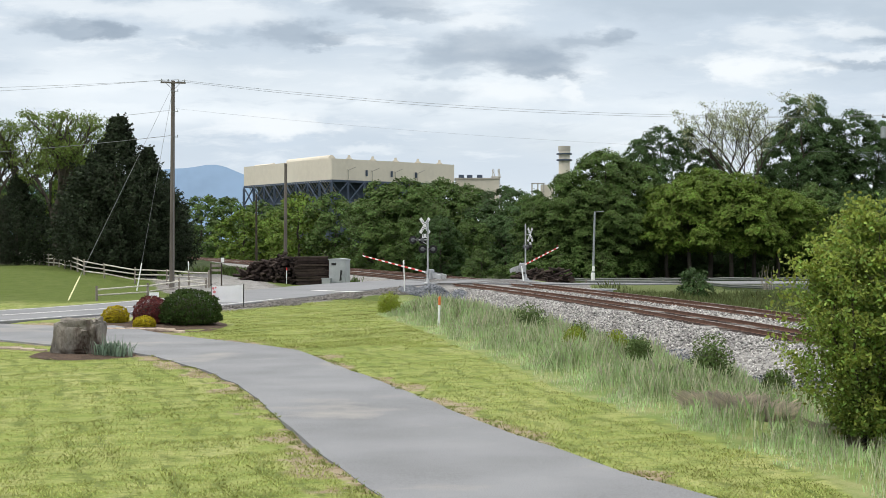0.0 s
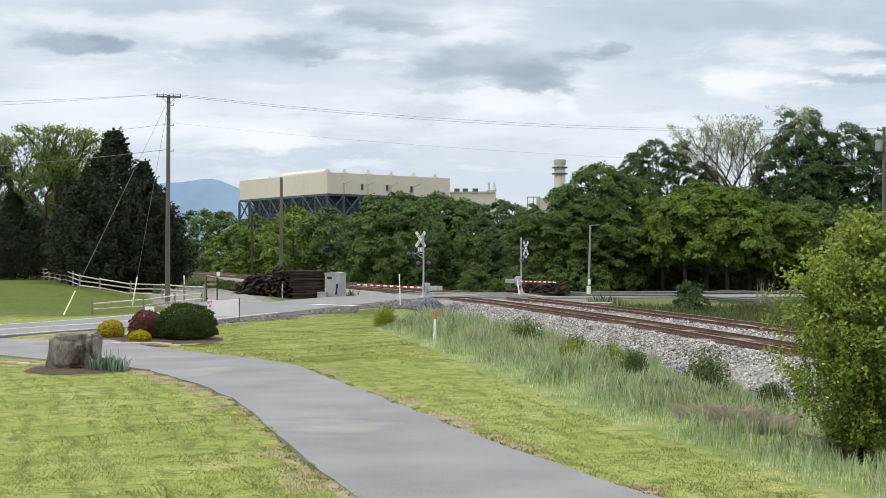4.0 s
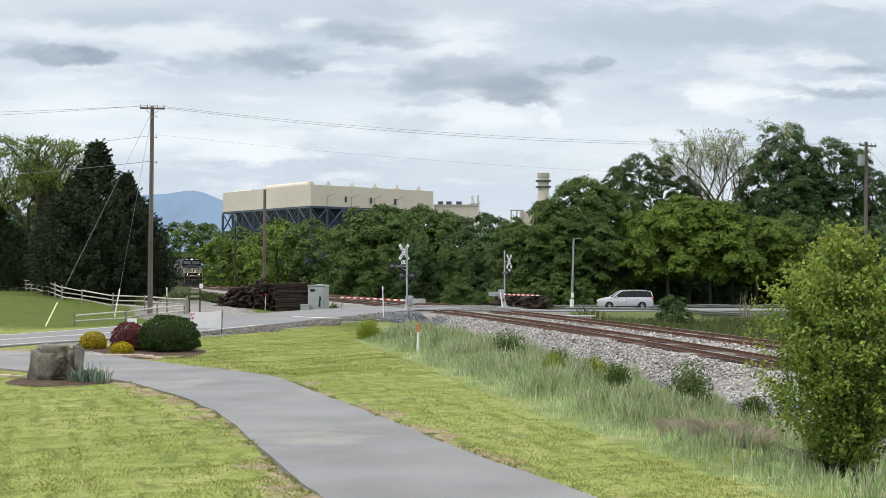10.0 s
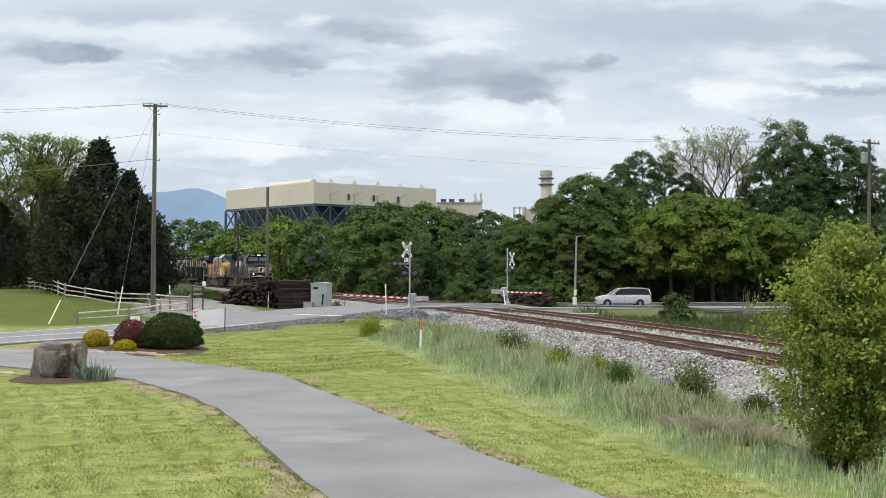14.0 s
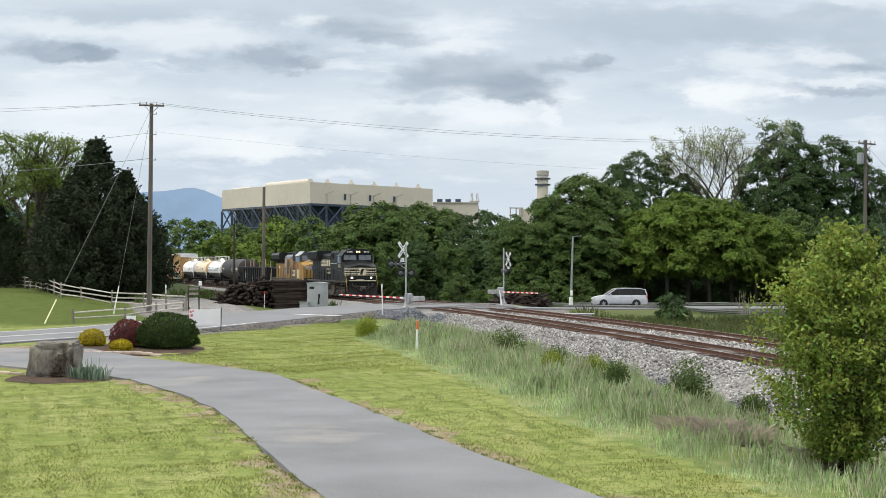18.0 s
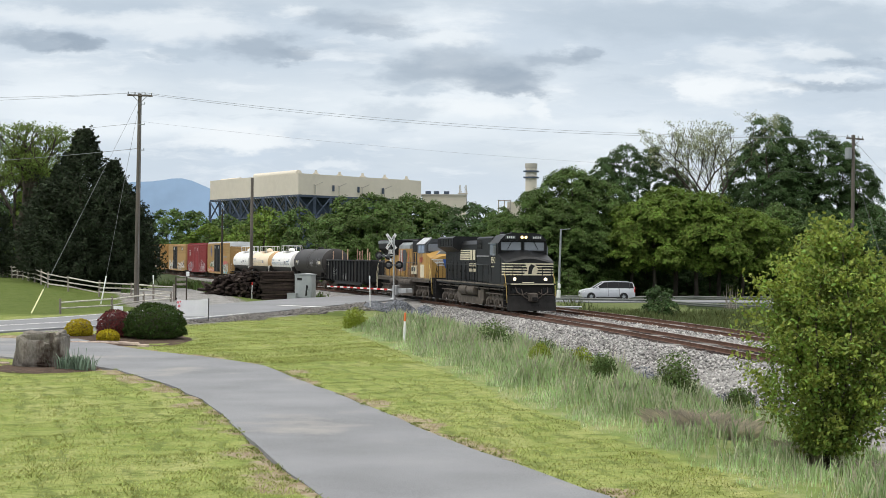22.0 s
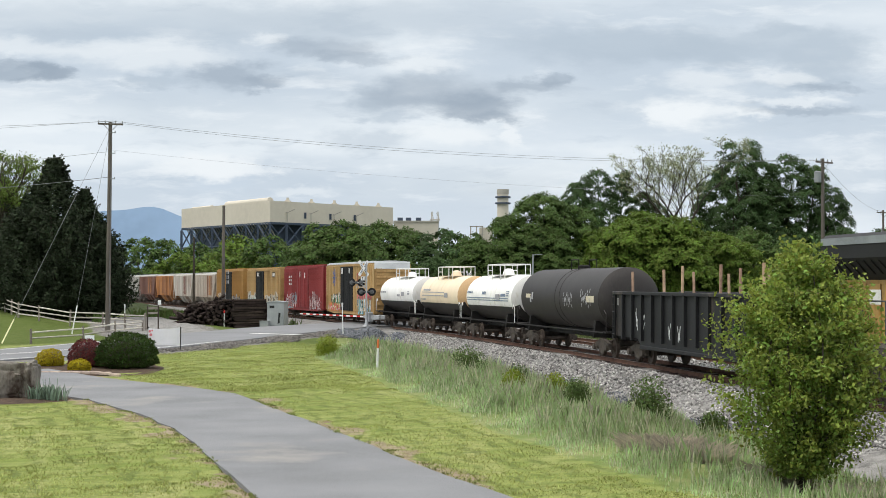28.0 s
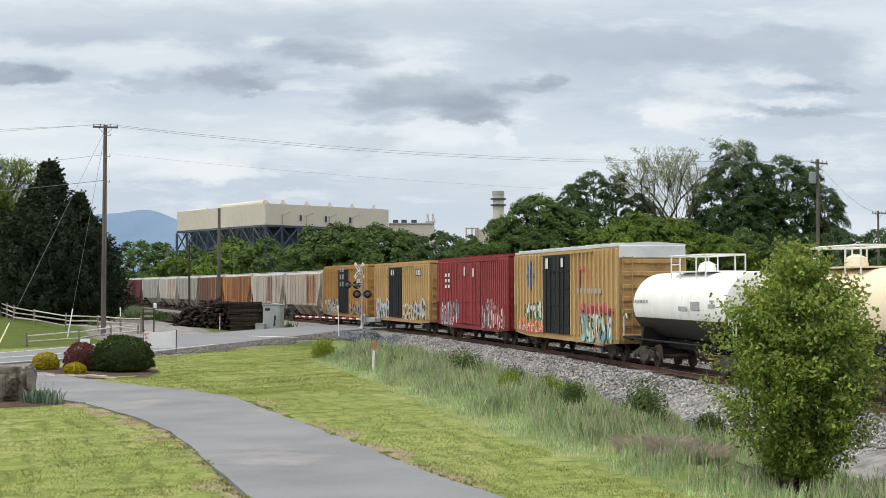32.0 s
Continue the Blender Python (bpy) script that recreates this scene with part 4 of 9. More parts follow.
    for key, b, y, h, w, turn in (("tall1", 0.131, 206, 19.0, 1.0, 0.5), ("tall0", 0.146, 204, 20.4, 0.85, 2.5), ("tall1", 0.162, 207, 20.6, 0.85, 4.1), ("tall0", 0.176, 210, 17.6, 0.9, 5.0), ("tall1", 0.120, 210, 17.0, 1.0, 1.6),
                                  ("tall0", 0.241, 214, 25.6, 1.0, 0.9), ("tall1", 0.227, 216, 21.5, 0.75, 3.3), ("tall0", 0.256, 218, 23.0, 1.0, 2.2), ("tall0", 0.275, 214, 23.5, 1.0, 4.7), ("tall1", 0.289, 213, 22.2, 0.95, 1.2), ("tall0", 0.302, 212, 18.6, 0.8, 5.8), ("tall1", 0.262, 210, 17.5, 1.0, 0.1), ("tall0", 0.236, 208, 16.5, 1.0, 5.1), ("tall1", 0.214, 214, 14.0, 1.0, 2.9)):
        put(key, b * y, y, h, w, turn, "tall trees behind the far road")
    put("thin", 0.199 * 204, 204, 25.0, 1.0, 2.6)
    row(0.0, 0.115, [(0.0, 3.0), (0.05, 3.6), (0.115, 3.2)], 160, ["bushy"], 4.2, "shrubs along the wood's edge", 3)
    # the left bank
    for b, y, h, w, turn in ((-0.2163, 133, 14.5, 1.18, 0.3), (-0.197, 134, 12.0, 1.05, 2.2), (-0.227, 136, 12.2, 1.05, 4.4), (-0.184, 136, 9.2, 0.62, 5.0), (-0.233, 140, 11.2, 1.05, 1.2), (-0.206, 138, 11.0, 1.1, 3.1), (-0.284, 150, 9.4, 1.25, 4.0)):
        put("cedar", b * y, y, h, w, turn, "cedars on the bank")
    put("left", -0.259 * 149, 149, 16.0, 0.95, 0.2)
    put("left", -0.292 * 160, 160, 16.0, 1.0, 1.7)
    put("left", -0.240 * 164, 164, 13.6, 0.9, 3.7)
    for b, y, h, turn in ((-0.30, 178, 11.0, 0.6), (-0.252, 174, 10.0, 4.6), (-0.285, 172, 10.0, 3.6), (-0.27, 186, 11.0, 2.6), (-0.335, 175, 15.0, 5.6), (-0.238, 180, 11.0, 0.9)):
        put("wood2", b * y, y, h, 0.95, turn)
    put("wood1", -0.243 * 162, 162, 12.2, 0.75, 1.6)
    for k in kinds:
        if k not in used:
            for o in (*kinds[k][0].children, kinds[k][0]):
                bpy.data.objects.remove(o)


def build_distance():
    # the haze over the distance is put into the ridge's blue colour
    hill_mat = material("haze_tinted_ridge", (0.27, 0.38, 0.54), 1.0, vary=0.1, scale=0.004, fine=0.02, bump=0, spec=0.0)
    g = Geo()
    vs = []
    n = 120
    for i in range(n + 1):
        x = -2400 + 3400 * i / n
        h = 105 + 120 * math.exp(-((x + 690) / 230) ** 2) + 40 * math.exp(-((x + 1250) / 300) ** 2) + 10 * math.sin(x * 0.011) + 5 * math.sin(x * 0.037)
        if x > -420:
            h = max(30, h - (x + 420) * 0.25)
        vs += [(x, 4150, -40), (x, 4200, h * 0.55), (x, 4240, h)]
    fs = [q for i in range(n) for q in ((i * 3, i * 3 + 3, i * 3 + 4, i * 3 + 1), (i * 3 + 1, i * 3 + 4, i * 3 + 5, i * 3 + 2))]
    solo("backdrop", Geo().add(vs, fs), hill_mat, "forested mountain ridge tinted haze-blue on the horizon", "mountain", kind="structure", smooth="all")


build_ground()
build_roads()
build_track()
build_distance()
plant_trees()

# ---- the train: x points the way it goes, the near side is -y, z = 0 on the rail heads ----
black_paint = material("black_loco_paint", (0.0085, 0.009, 0.0098), 0.45, spec=0.28, vary=0.3, scale=1.2, fine=25, bump=0.05, stain=(0.05, 0.045, 0.04), stain_at=0.62, streak=0.4)
grime_mat = material("grimy_running_gear", (0.078, 0.066, 0.056), 0.85, vary=0.45, scale=3, fine=25, bump=0.2, stain=(0.085, 0.062, 0.045), stain_at=0.6)
dark_gear = material("dark_running_gear", (0.013, 0.012, 0.0115), 0.85, vary=0.4, scale=3, fine=25, bump=0.2)
dust_mat = material("dusty_sill_paint", (0.13, 0.115, 0.095), 0.85, vary=0.4, scale=1.5, fine=20, bump=0.05, stain=(0.05, 0.045, 0.04), stain_at=0.52)
wheel_mat = material("steel_wheel", (0.09, 0.07, 0.058), 0.6, 0.3, vary=0.35, scale=5, fine=30)
cream_mat = material("cream_stripe_paint", (0.62, 0.56, 0.42), 0.55, vary=0.15, scale=2, fine=20, bump=0, stain=(0.35, 0.3, 0.22), stain_at=0.62)
white_paint = material("white_lettering", (0.72, 0.72, 0.70), 0.6, vary=0.1, scale=3, fine=20, bump=0)
# grey-blue base colour stands in for sky reflected in the panes
glass_mat = material("sky_tinted_cab_glass", (0.20, 0.22, 0.25), 0.08, vary=0.1, scale=1, fine=10, bump=0, spec=0.8)
headlamp_mat = glow("lit_headlamp", (1.0, 0.72, 0.36), 1.8)
ditch_mat = glow("lit_ditch_lamp", (1.0, 0.86, 0.6), 1.8)
yellow_paint = material("armour_yellow_paint", (0.37, 0.222, 0.065), 0.55, vary=0.3, scale=0.9, fine=20, bump=0.05, stain=(0.15, 0.09, 0.05), stain_at=0.49, streak=0.35)
loco_grey = material("grey_roof_paint", (0.20, 0.22, 0.23), 0.55, vary=0.25, scale=1, fine=20, bump=0.05, stain=(0.10, 0.10, 0.10), stain_at=0.6)
loco_dark = material("dark_grey_cab_paint", (0.055, 0.06, 0.066), 0.5, vary=0.25, scale=1, fine=20, bump=0.05, stain=(0.10, 0.10, 0.10), stain_at=0.62)
red_paint = material("faded_red_stripe", (0.42, 0.10, 0.07), 0.6, vary=0.3, scale=2, fine=20, bump=0)
blue_paint = material("blue_emblem_paint", (0.04, 0.10, 0.32), 0.5, vary=0.2, scale=2, fine=20, bump=0)
rail_yellow = material("handrail_yellow", (0.42, 0.31, 0.11), 0.6, vary=0.2, scale=4, fine=20, bump=0)
gon_paint = material("black_gondola_paint", (0.014, 0.0145, 0.016), 0.6, vary=0.35, scale=0.9, fine=20, bump=0.1, stain=(0.085, 0.07, 0.06), stain_at=0.6, streak=0.3)
wood_stake = material("weathered_wood_stake", (0.40, 0.27, 0.19), 0.9, vary=0.3, scale=5, fine=30, per_object=0.25)
tank_black = material("dark_tank_paint", (0.034, 0.030, 0.029), 0.55, vary=0.25, scale=0.7, fine=15, bump=0.05, stain=(0.05, 0.046, 0.042), stain_at=0.58, streak=0.5)
tank_white = material("white_tank_paint", (0.86, 0.855, 0.83), 0.45, vary=0.08, scale=0.9, fine=15, bump=0.02, stain=(0.50, 0.43, 0.34), stain_at=0.60, streak=0.4)
# duller copy of the white: grime and side shade put into the heads' colour
tank_white_shaded = material("shaded_dirty_white_tank_paint", (0.58, 0.575, 0.56), 0.5, vary=0.10, scale=0.9, fine=15, bump=0.02, stain=(0.42, 0.37, 0.30), stain_at=0.60, streak=0.4)
tank_cream = material("cream_tank_paint", (0.80, 0.67, 0.49), 0.5, vary=0.10, scale=0.8, fine=15, bump=0.02, stain=(0.55, 0.38, 0.24), stain_at=0.66, streak=0.4)
tank_tan = material("tan_tank_paint", (0.58, 0.38, 0.20), 0.5, vary=0.12, scale=0.8, fine=15, bump=0.02, stain=(0.45, 0.30, 0.18), stain_at=0.66, streak=0.4)
box_yellow = material("boxcar_yellow_paint", (0.43, 0.275, 0.115), 0.65, vary=0.24, scale=0.9, fine=18, bump=0.05, stain=(0.30, 0.17, 0.07), stain_at=0.58, streak=0.3)
box_amber = material("boxcar_dull_yellow_paint", (0.40, 0.225, 0.07), 0.65, vary=0.22, scale=0.9, fine=18, bump=0.05, stain=(0.26, 0.13, 0.05), stain_at=0.56, streak=0.3)
box_red = material("boxcar_red_paint", (0.24, 0.030, 0.032), 0.6, vary=0.25, scale=0.9, fine=18, bump=0.05, stain=(0.13, 0.03, 0.03), stain_at=0.6, streak=0.3)
box_black = material("boxcar_black_door_paint", (0.012, 0.012, 0.013), 0.6, vary=0.3, scale=0.9, fine=18, bump=0.05)
# lighter copies of the body paints: the posts' highlights put into colour
paled = {
    "boxcar_yellow_paint": material("highlight_yellow_post", (0.56, 0.40, 0.20), 0.65, vary=0.2, scale=1.2, fine=18, bump=0.05, streak=0.3),
    "boxcar_dull_yellow_paint": material("highlight_dull_yellow_post", (0.46, 0.28, 0.105), 0.65, vary=0.2, scale=1.2, fine=18, bump=0.05, streak=0.3),
    "boxcar_red_paint": material("highlight_red_post", (0.32, 0.06, 0.06), 0.65, vary=0.2, scale=1.2, fine=18, bump=0.05, streak=0.3),
}
roof_white = material("galvanised_white_roof", (0.60, 0.62, 0.64), 0.5, 0.1, vary=0.15, scale=1, fine=18, bump=0.05)
hop_mats = [
    material("hopper_beige_paint", (0.46, 0.40, 0.34), 0.65, vary=0.2, scale=0.8, fine=15, bump=0.05, stain=(0.24, 0.15, 0.10), stain_at=0.56, streak=0.25),
    material("hopper_pale_paint", (0.50, 0.46, 0.41), 0.65, vary=0.2, scale=0.8, fine=15, bump=0.05, stain=(0.28, 0.16, 0.10), stain_at=0.54, streak=0.25),
    material("hopper_rust_paint", (0.42, 0.19, 0.07), 0.7, vary=0.3, scale=0.8, fine=15, bump=0.05, stain=(0.16, 0.07, 0.04), stain_at=0.52, streak=0.25),
    material("hopper_brown_paint", (0.17, 0.085, 0.065), 0.7, vary=0.25, scale=0.8, fine=15, bump=0.05, stain=(0.32, 0.19, 0.10), stain_at=0.62, streak=0.25),
    material("hopper_grey_paint", (0.36, 0.35, 0.32), 0.65, vary=0.2, scale=0.8, fine=15, bump=0.05, stain=(0.22, 0.18, 0.14), stain_at=0.6, streak=0.25),
    material("hopper_maroon_paint", (0.12, 0.035, 0.035), 0.7, vary=0.25, scale=0.8, fine=15, bump=0.05),
]
blue_grey = material("blue_grey_lettering", (0.16, 0.21, 0.28), 0.6, vary=0.2, scale=2, fine=10, bump=0)
galv_rail = material("bare_metal_rail", (0.45, 0.46, 0.47), 0.5, 0.4, vary=0.2, scale=3, fine=20, bump=0)
spray = {k: material("spray_paint_" + k, c, 0.6, vary=0.2, scale=2, fine=10, bump=0) for k, c in {
    "pale_blue": (0.22, 0.52, 0.60), "white": (0.66, 0.68, 0.68), "black": (0.02, 0.02, 0.025), "pink": (0.60, 0.10, 0.16), "green": (0.05, 0.26, 0.14), "orange": (0.72, 0.22, 0.06), "grey": (0.36, 0.36, 0.38)}.items()}


def wheelset_mesh(r):
    g = Geo()
    g.cyl((0, -0.95, 0), (0, 0.95, 0), 0.085, n=10)
    for k in (-1, 1):
        prof = [(0.64 * k, 0.15), (0.655 * k, r + 0.028), (0.69 * k, r + 0.028), (0.70 * k, r), (0.78 * k, r - 0.005), (0.785 * k, r - 0.075), (0.75 * k, r - 0.10), (0.735 * k, 0.17), (0.80 * k, 0.14), (0.80 * k, 0.09)]
        g.lathe(prof, "y", n=22)
        for i in range(3):
            a = i * 2.094
            g.box(math.cos(a) * (r * 0.62), 0.742 * k, math.sin(a) * (r * 0.62), 0.10, 0.03, 0.05)
    return g.mesh("wheelset", wheel_mat, True)


CAR_WHEEL, LOCO_WHEEL = wheelset_mesh(0.44), wheelset_mesh(0.52)
ROLLING = []


def make_truck_meshes():
    g = Geo()
    for k in (-1, 1):
        y = 0.98 * k
        arch = [(-1.12, 0.36), (-1.0, 0.62), (-0.55, 0.72), (-0.35, 0.80), (0.35, 0.80), (0.55, 0.72), (1.0, 0.62), (1.12, 0.36), (0.72, 0.34), (0.62, 0.50), (0.38, 0.42), (0.30, 0.24), (-0.30, 0.24), (-0.38, 0.42), (-0.62, 0.50), (-0.72, 0.34)]
        g.slab(arch, y - 0.08, y + 0.08, "y")
        for x in (-0.89, 0.89):
            g.cyl((x, y + 0.05 * k, 0.44), (x, y + 0.20 * k, 0.44), 0.13, n=10)
        for x in (-0.17, 0, 0.17):
            g.cyl((x, y + 0.03 * k, 0.30), (x, y + 0.03 * k, 0.58), 0.075, n=8)
    g.box(0, 0, 0.62, 0.42, 2.1, 0.26, 0.03)
    g.box(0.45, 0, 0.40, 0.10, 1.9, 0.14)
    g.box(-0.45, 0, 0.40, 0.10, 1.9, 0.14)
    h = Geo()
    for k in (-1, 1):
        y = 1.06 * k
        h.slab([(-2.45, 0.46), (-2.35, 0.78), (-1.2, 0.98), (1.2, 0.98), (2.35, 0.78), (2.45, 0.46), (2.1, 0.42), (1.6, 0.66), (0.5, 0.66), (0.25, 0.48), (-0.25, 0.48), (-0.5, 0.66), (-1.6, 0.66), (-2.1, 0.42)], y - 0.09, y + 0.09, "y")
        for x in (-1.9, 0, 1.9):
            h.box(x, y + 0.10 * k, 0.52, 0.44, 0.16, 0.42, 0.04)
            h.cyl((x, y + 0.1 * k, 0.52), (x, y + 0.24 * k, 0.52), 0.15, n=10)
        for x in (-1.35, -0.55, 0.55, 1.35):
            h.cyl((x, y + 0.06 * k, 0.45), (x, y + 0.06 * k, 0.86), 0.10, n=8)
            h.box(x, y + 0.14 * k, 0.98, 0.34, 0.14, 0.12, 0.02)
        h.pipe([(-2.3, y + 0.16 * k, 0.30), (2.3, y + 0.16 * k, 0.30)], 0.035)
        h.pipe([(-2.1, y + 0.2 * k, 1.05), (2.1, y + 0.2 * k, 1.05)], 0.045)
    h.box(0, 0, 0.85, 4.3, 1.9, 0.22, 0.03)
    return g.mesh("truck", grime_mat, True), h.mesh("truck", grime_mat, True)


CAR_TRUCK, LOCO_TRUCK = make_truck_meshes()


def truck(car, x, loco=False):
    t = part("truck", LOCO_TRUCK if loco else CAR_TRUCK, None, car)
    t.location = (x, 0, 0)
    for dx in ((-1.9, 0, 1.9) if loco else (-0.89, 0.89)):
        w = part("wheelset", LOCO_WHEEL if loco else CAR_WHEEL, None, t)
        w.location = (dx, 0, 0.52 if loco else 0.44)
        ROLLING.append((w, dx, 0.52 if loco else 0.44))


def coupler(car, x, way):
    g = Geo().box(x + 0.30 * way, 0, 0.86, 0.60, 0.16, 0.16, 0.03).box(x + 0.66 * way, 0.03, 0.86, 0.20, 0.30, 0.26, 0.05)
    g.pipe([(x, 0.4, 0.8), (x + 0.3 * way, 0.42, 0.45), (x + 0.62 * way, 0.3, 0.5)], 0.03)
    part("coupler", g, dark_gear, car)


def ladder(car, x, y, z0, z1, w, mat, along="x", n=6):
    g = Geo()
    for i in range(n):
        z = z0 + (z1 - z0) * i / (n - 1)
        a, b = ((x - w / 2, y, z), (x + w / 2, y, z)) if along == "x" else ((x, y - w / 2, z), (x, y + w / 2, z))
        g.cyl(a, b, 0.016, n=5)
    for k in (-1, 1):
        g.cyl((x + (k * w / 2 if along == "x" else 0), y + (k * w / 2 if along == "y" else 0), z0 - 0.05), (x + (k * w / 2 if along == "x" else 0), y + (k * w / 2 if along == "y" else 0), z1 + 0.05), 0.018, n=5)
    part("ladder", g, mat, car)


def lettering(car, body, size, x, y, z, mat, turn=0.0):
    cu = bpy.data.curves.new("lettering", "FONT")
    cu.body, cu.size, cu.extrude, cu.align_x = body, size, 0.004, "CENTER"
    cu.materials.append(mat)
    ob = new("lettering", cu)
    ob.parent = car
    ob.matrix_basis = pose(x, y, z, 90, 0, turn)
    return ob


def bars(car, rects, y, mat, name="marking", label=""):
    """Flat painted bars (x, z, width, height) on the near side."""
    g = Geo()
    for x, z, w, h in rects:
        g = Geo().box(x, y, z, w, 0.006, h)
        part(name, g, mat, car, label)


def tag_paint(car, x0, x1, z0, z1, y, cols, seed):
    """Sprayed lettering that cannot be read: layered uneven shapes."""
    rg = random.Random(seed)
    n = max(3, int((x1 - x0) / 0.75))
    letters = [(x0 + (x1 - x0) * (i + 0.5) / n + rg.uniform(-0.1, 0.1), z1 + rg.uniform(-0.25, 0.1) * (z1 - z0)) for i in range(n)]

    def blob(g, px, pz, rx, rz, lo, hi):
        k, ph = 11, rg.uniform(0, 6)
        pts = []
        for j in range(k):
            a = 2 * math.pi * j / k
            r = 1 + 0.16 * math.sin(3 * a + ph) + rg.uniform(-0.06, 0.06)
            pts.append((px + math.cos(a) * rx * r, min(max(pz + math.sin(a) * rz * r, z0), z1 + 0.1)))
        g.slab(pts, lo, hi, "y")

    for layer, key in enumerate(cols):
        g = Geo()
        lo, hi = y - 0.004 * (layer + 1) - 0.0006 * layer, y - 0.004 * layer
        for i, (cx, top) in enumerate(letters):
            w, h = (x1 - x0) / n, top - z0
            if layer == 0:
                for _ in range(3):
                    blob(g, cx + rg.uniform(-0.2, 0.2) * w, z0 + h * rg.uniform(0.3, 0.7), w * rg.uniform(0.4, 0.6), h * rg.uniform(0.3, 0.48), lo, hi)
            elif layer == 1:
                for _ in range(3):
                    blob(g, cx + rg.uniform(-0.3, 0.3) * w, z0 + h * rg.uniform(0.15, 0.85), w * rg.uniform(0.12, 0.26), h * rg.uniform(0.10, 0.24), lo, hi)
            else:
                for _ in range(3):
                    px, pz, a = cx + rg.uniform(-0.3, 0.3) * w, z0 + h * rg.uniform(0.2, 0.8), rg.uniform(0, 3.14)
                    pts = [(px + math.cos(a + u) * w * 0.3, pz + math.sin(a + u) * h * 0.25) for u in (0, 0.6, 1.2, 1.8, 2.4)]
                    ins = [(px + math.cos(a + u) * w * 0.2, pz + math.sin(a + u) * h * 0.17) for u in (2.4, 1.8, 1.2, 0.6, 0)]
                    g.slab([(q, min(max(v, z0), z1 + 0.1)) for q, v in pts + ins], lo, hi, "y")
        tagged(part("graffiti", g, spray[key], car, "sprayed graffiti shapes"), kind="stuff")


def railing(car, pts, y, z0, z1, mat, step=1.35):
    """Walkway handrail with stanchions between the x places given."""
    g = Geo()
    x0, x1 = pts
    n = max(1, round((x1 - x0) / step))
    for i in range(n + 1):
        x = x0 + (x1 - x0) * i / n
        g.cyl((x, y, z0), (x, y, z1), 0.024, n=6)
    g.cyl((x0, y, z1), (x1, y, z1), 0.024, n=6)
    part("handrail", g, mat, car)


def end_steps(car, x, way, mat_rail):
    for k in (-1, 1):
        g = Geo()
        for i in range(4):
            g.box(x - 0.05 * way, 1.28 * k, 0.42 + i * 0.32, 0.42, 0.5, 0.04)
        g.box(x - 0.28 * way, 1.28 * k, 0.95, 0.05, 0.56, 1.2)
        part("steps", g, dark_gear, car)
        g = Geo()
        g.pipe([(x + 0.20 * way, 1.45 * k, 0.6), (x + 0.20 * way, 1.5 * k, 1.5), (x - 0.05 * way, 1.5 * k, 2.0), (x - 0.55 * way, 1.5 * k, 2.7)], 0.026)
        g.pipe([(x - 0.30 * way, 1.5 * k, 0.6), (x - 0.30 * way, 1.5 * k, 1.7), (x - 0.6 * way, 1.5 * k, 2.3)], 0.022)
        part("grab_rail", g, mat_rail, car)


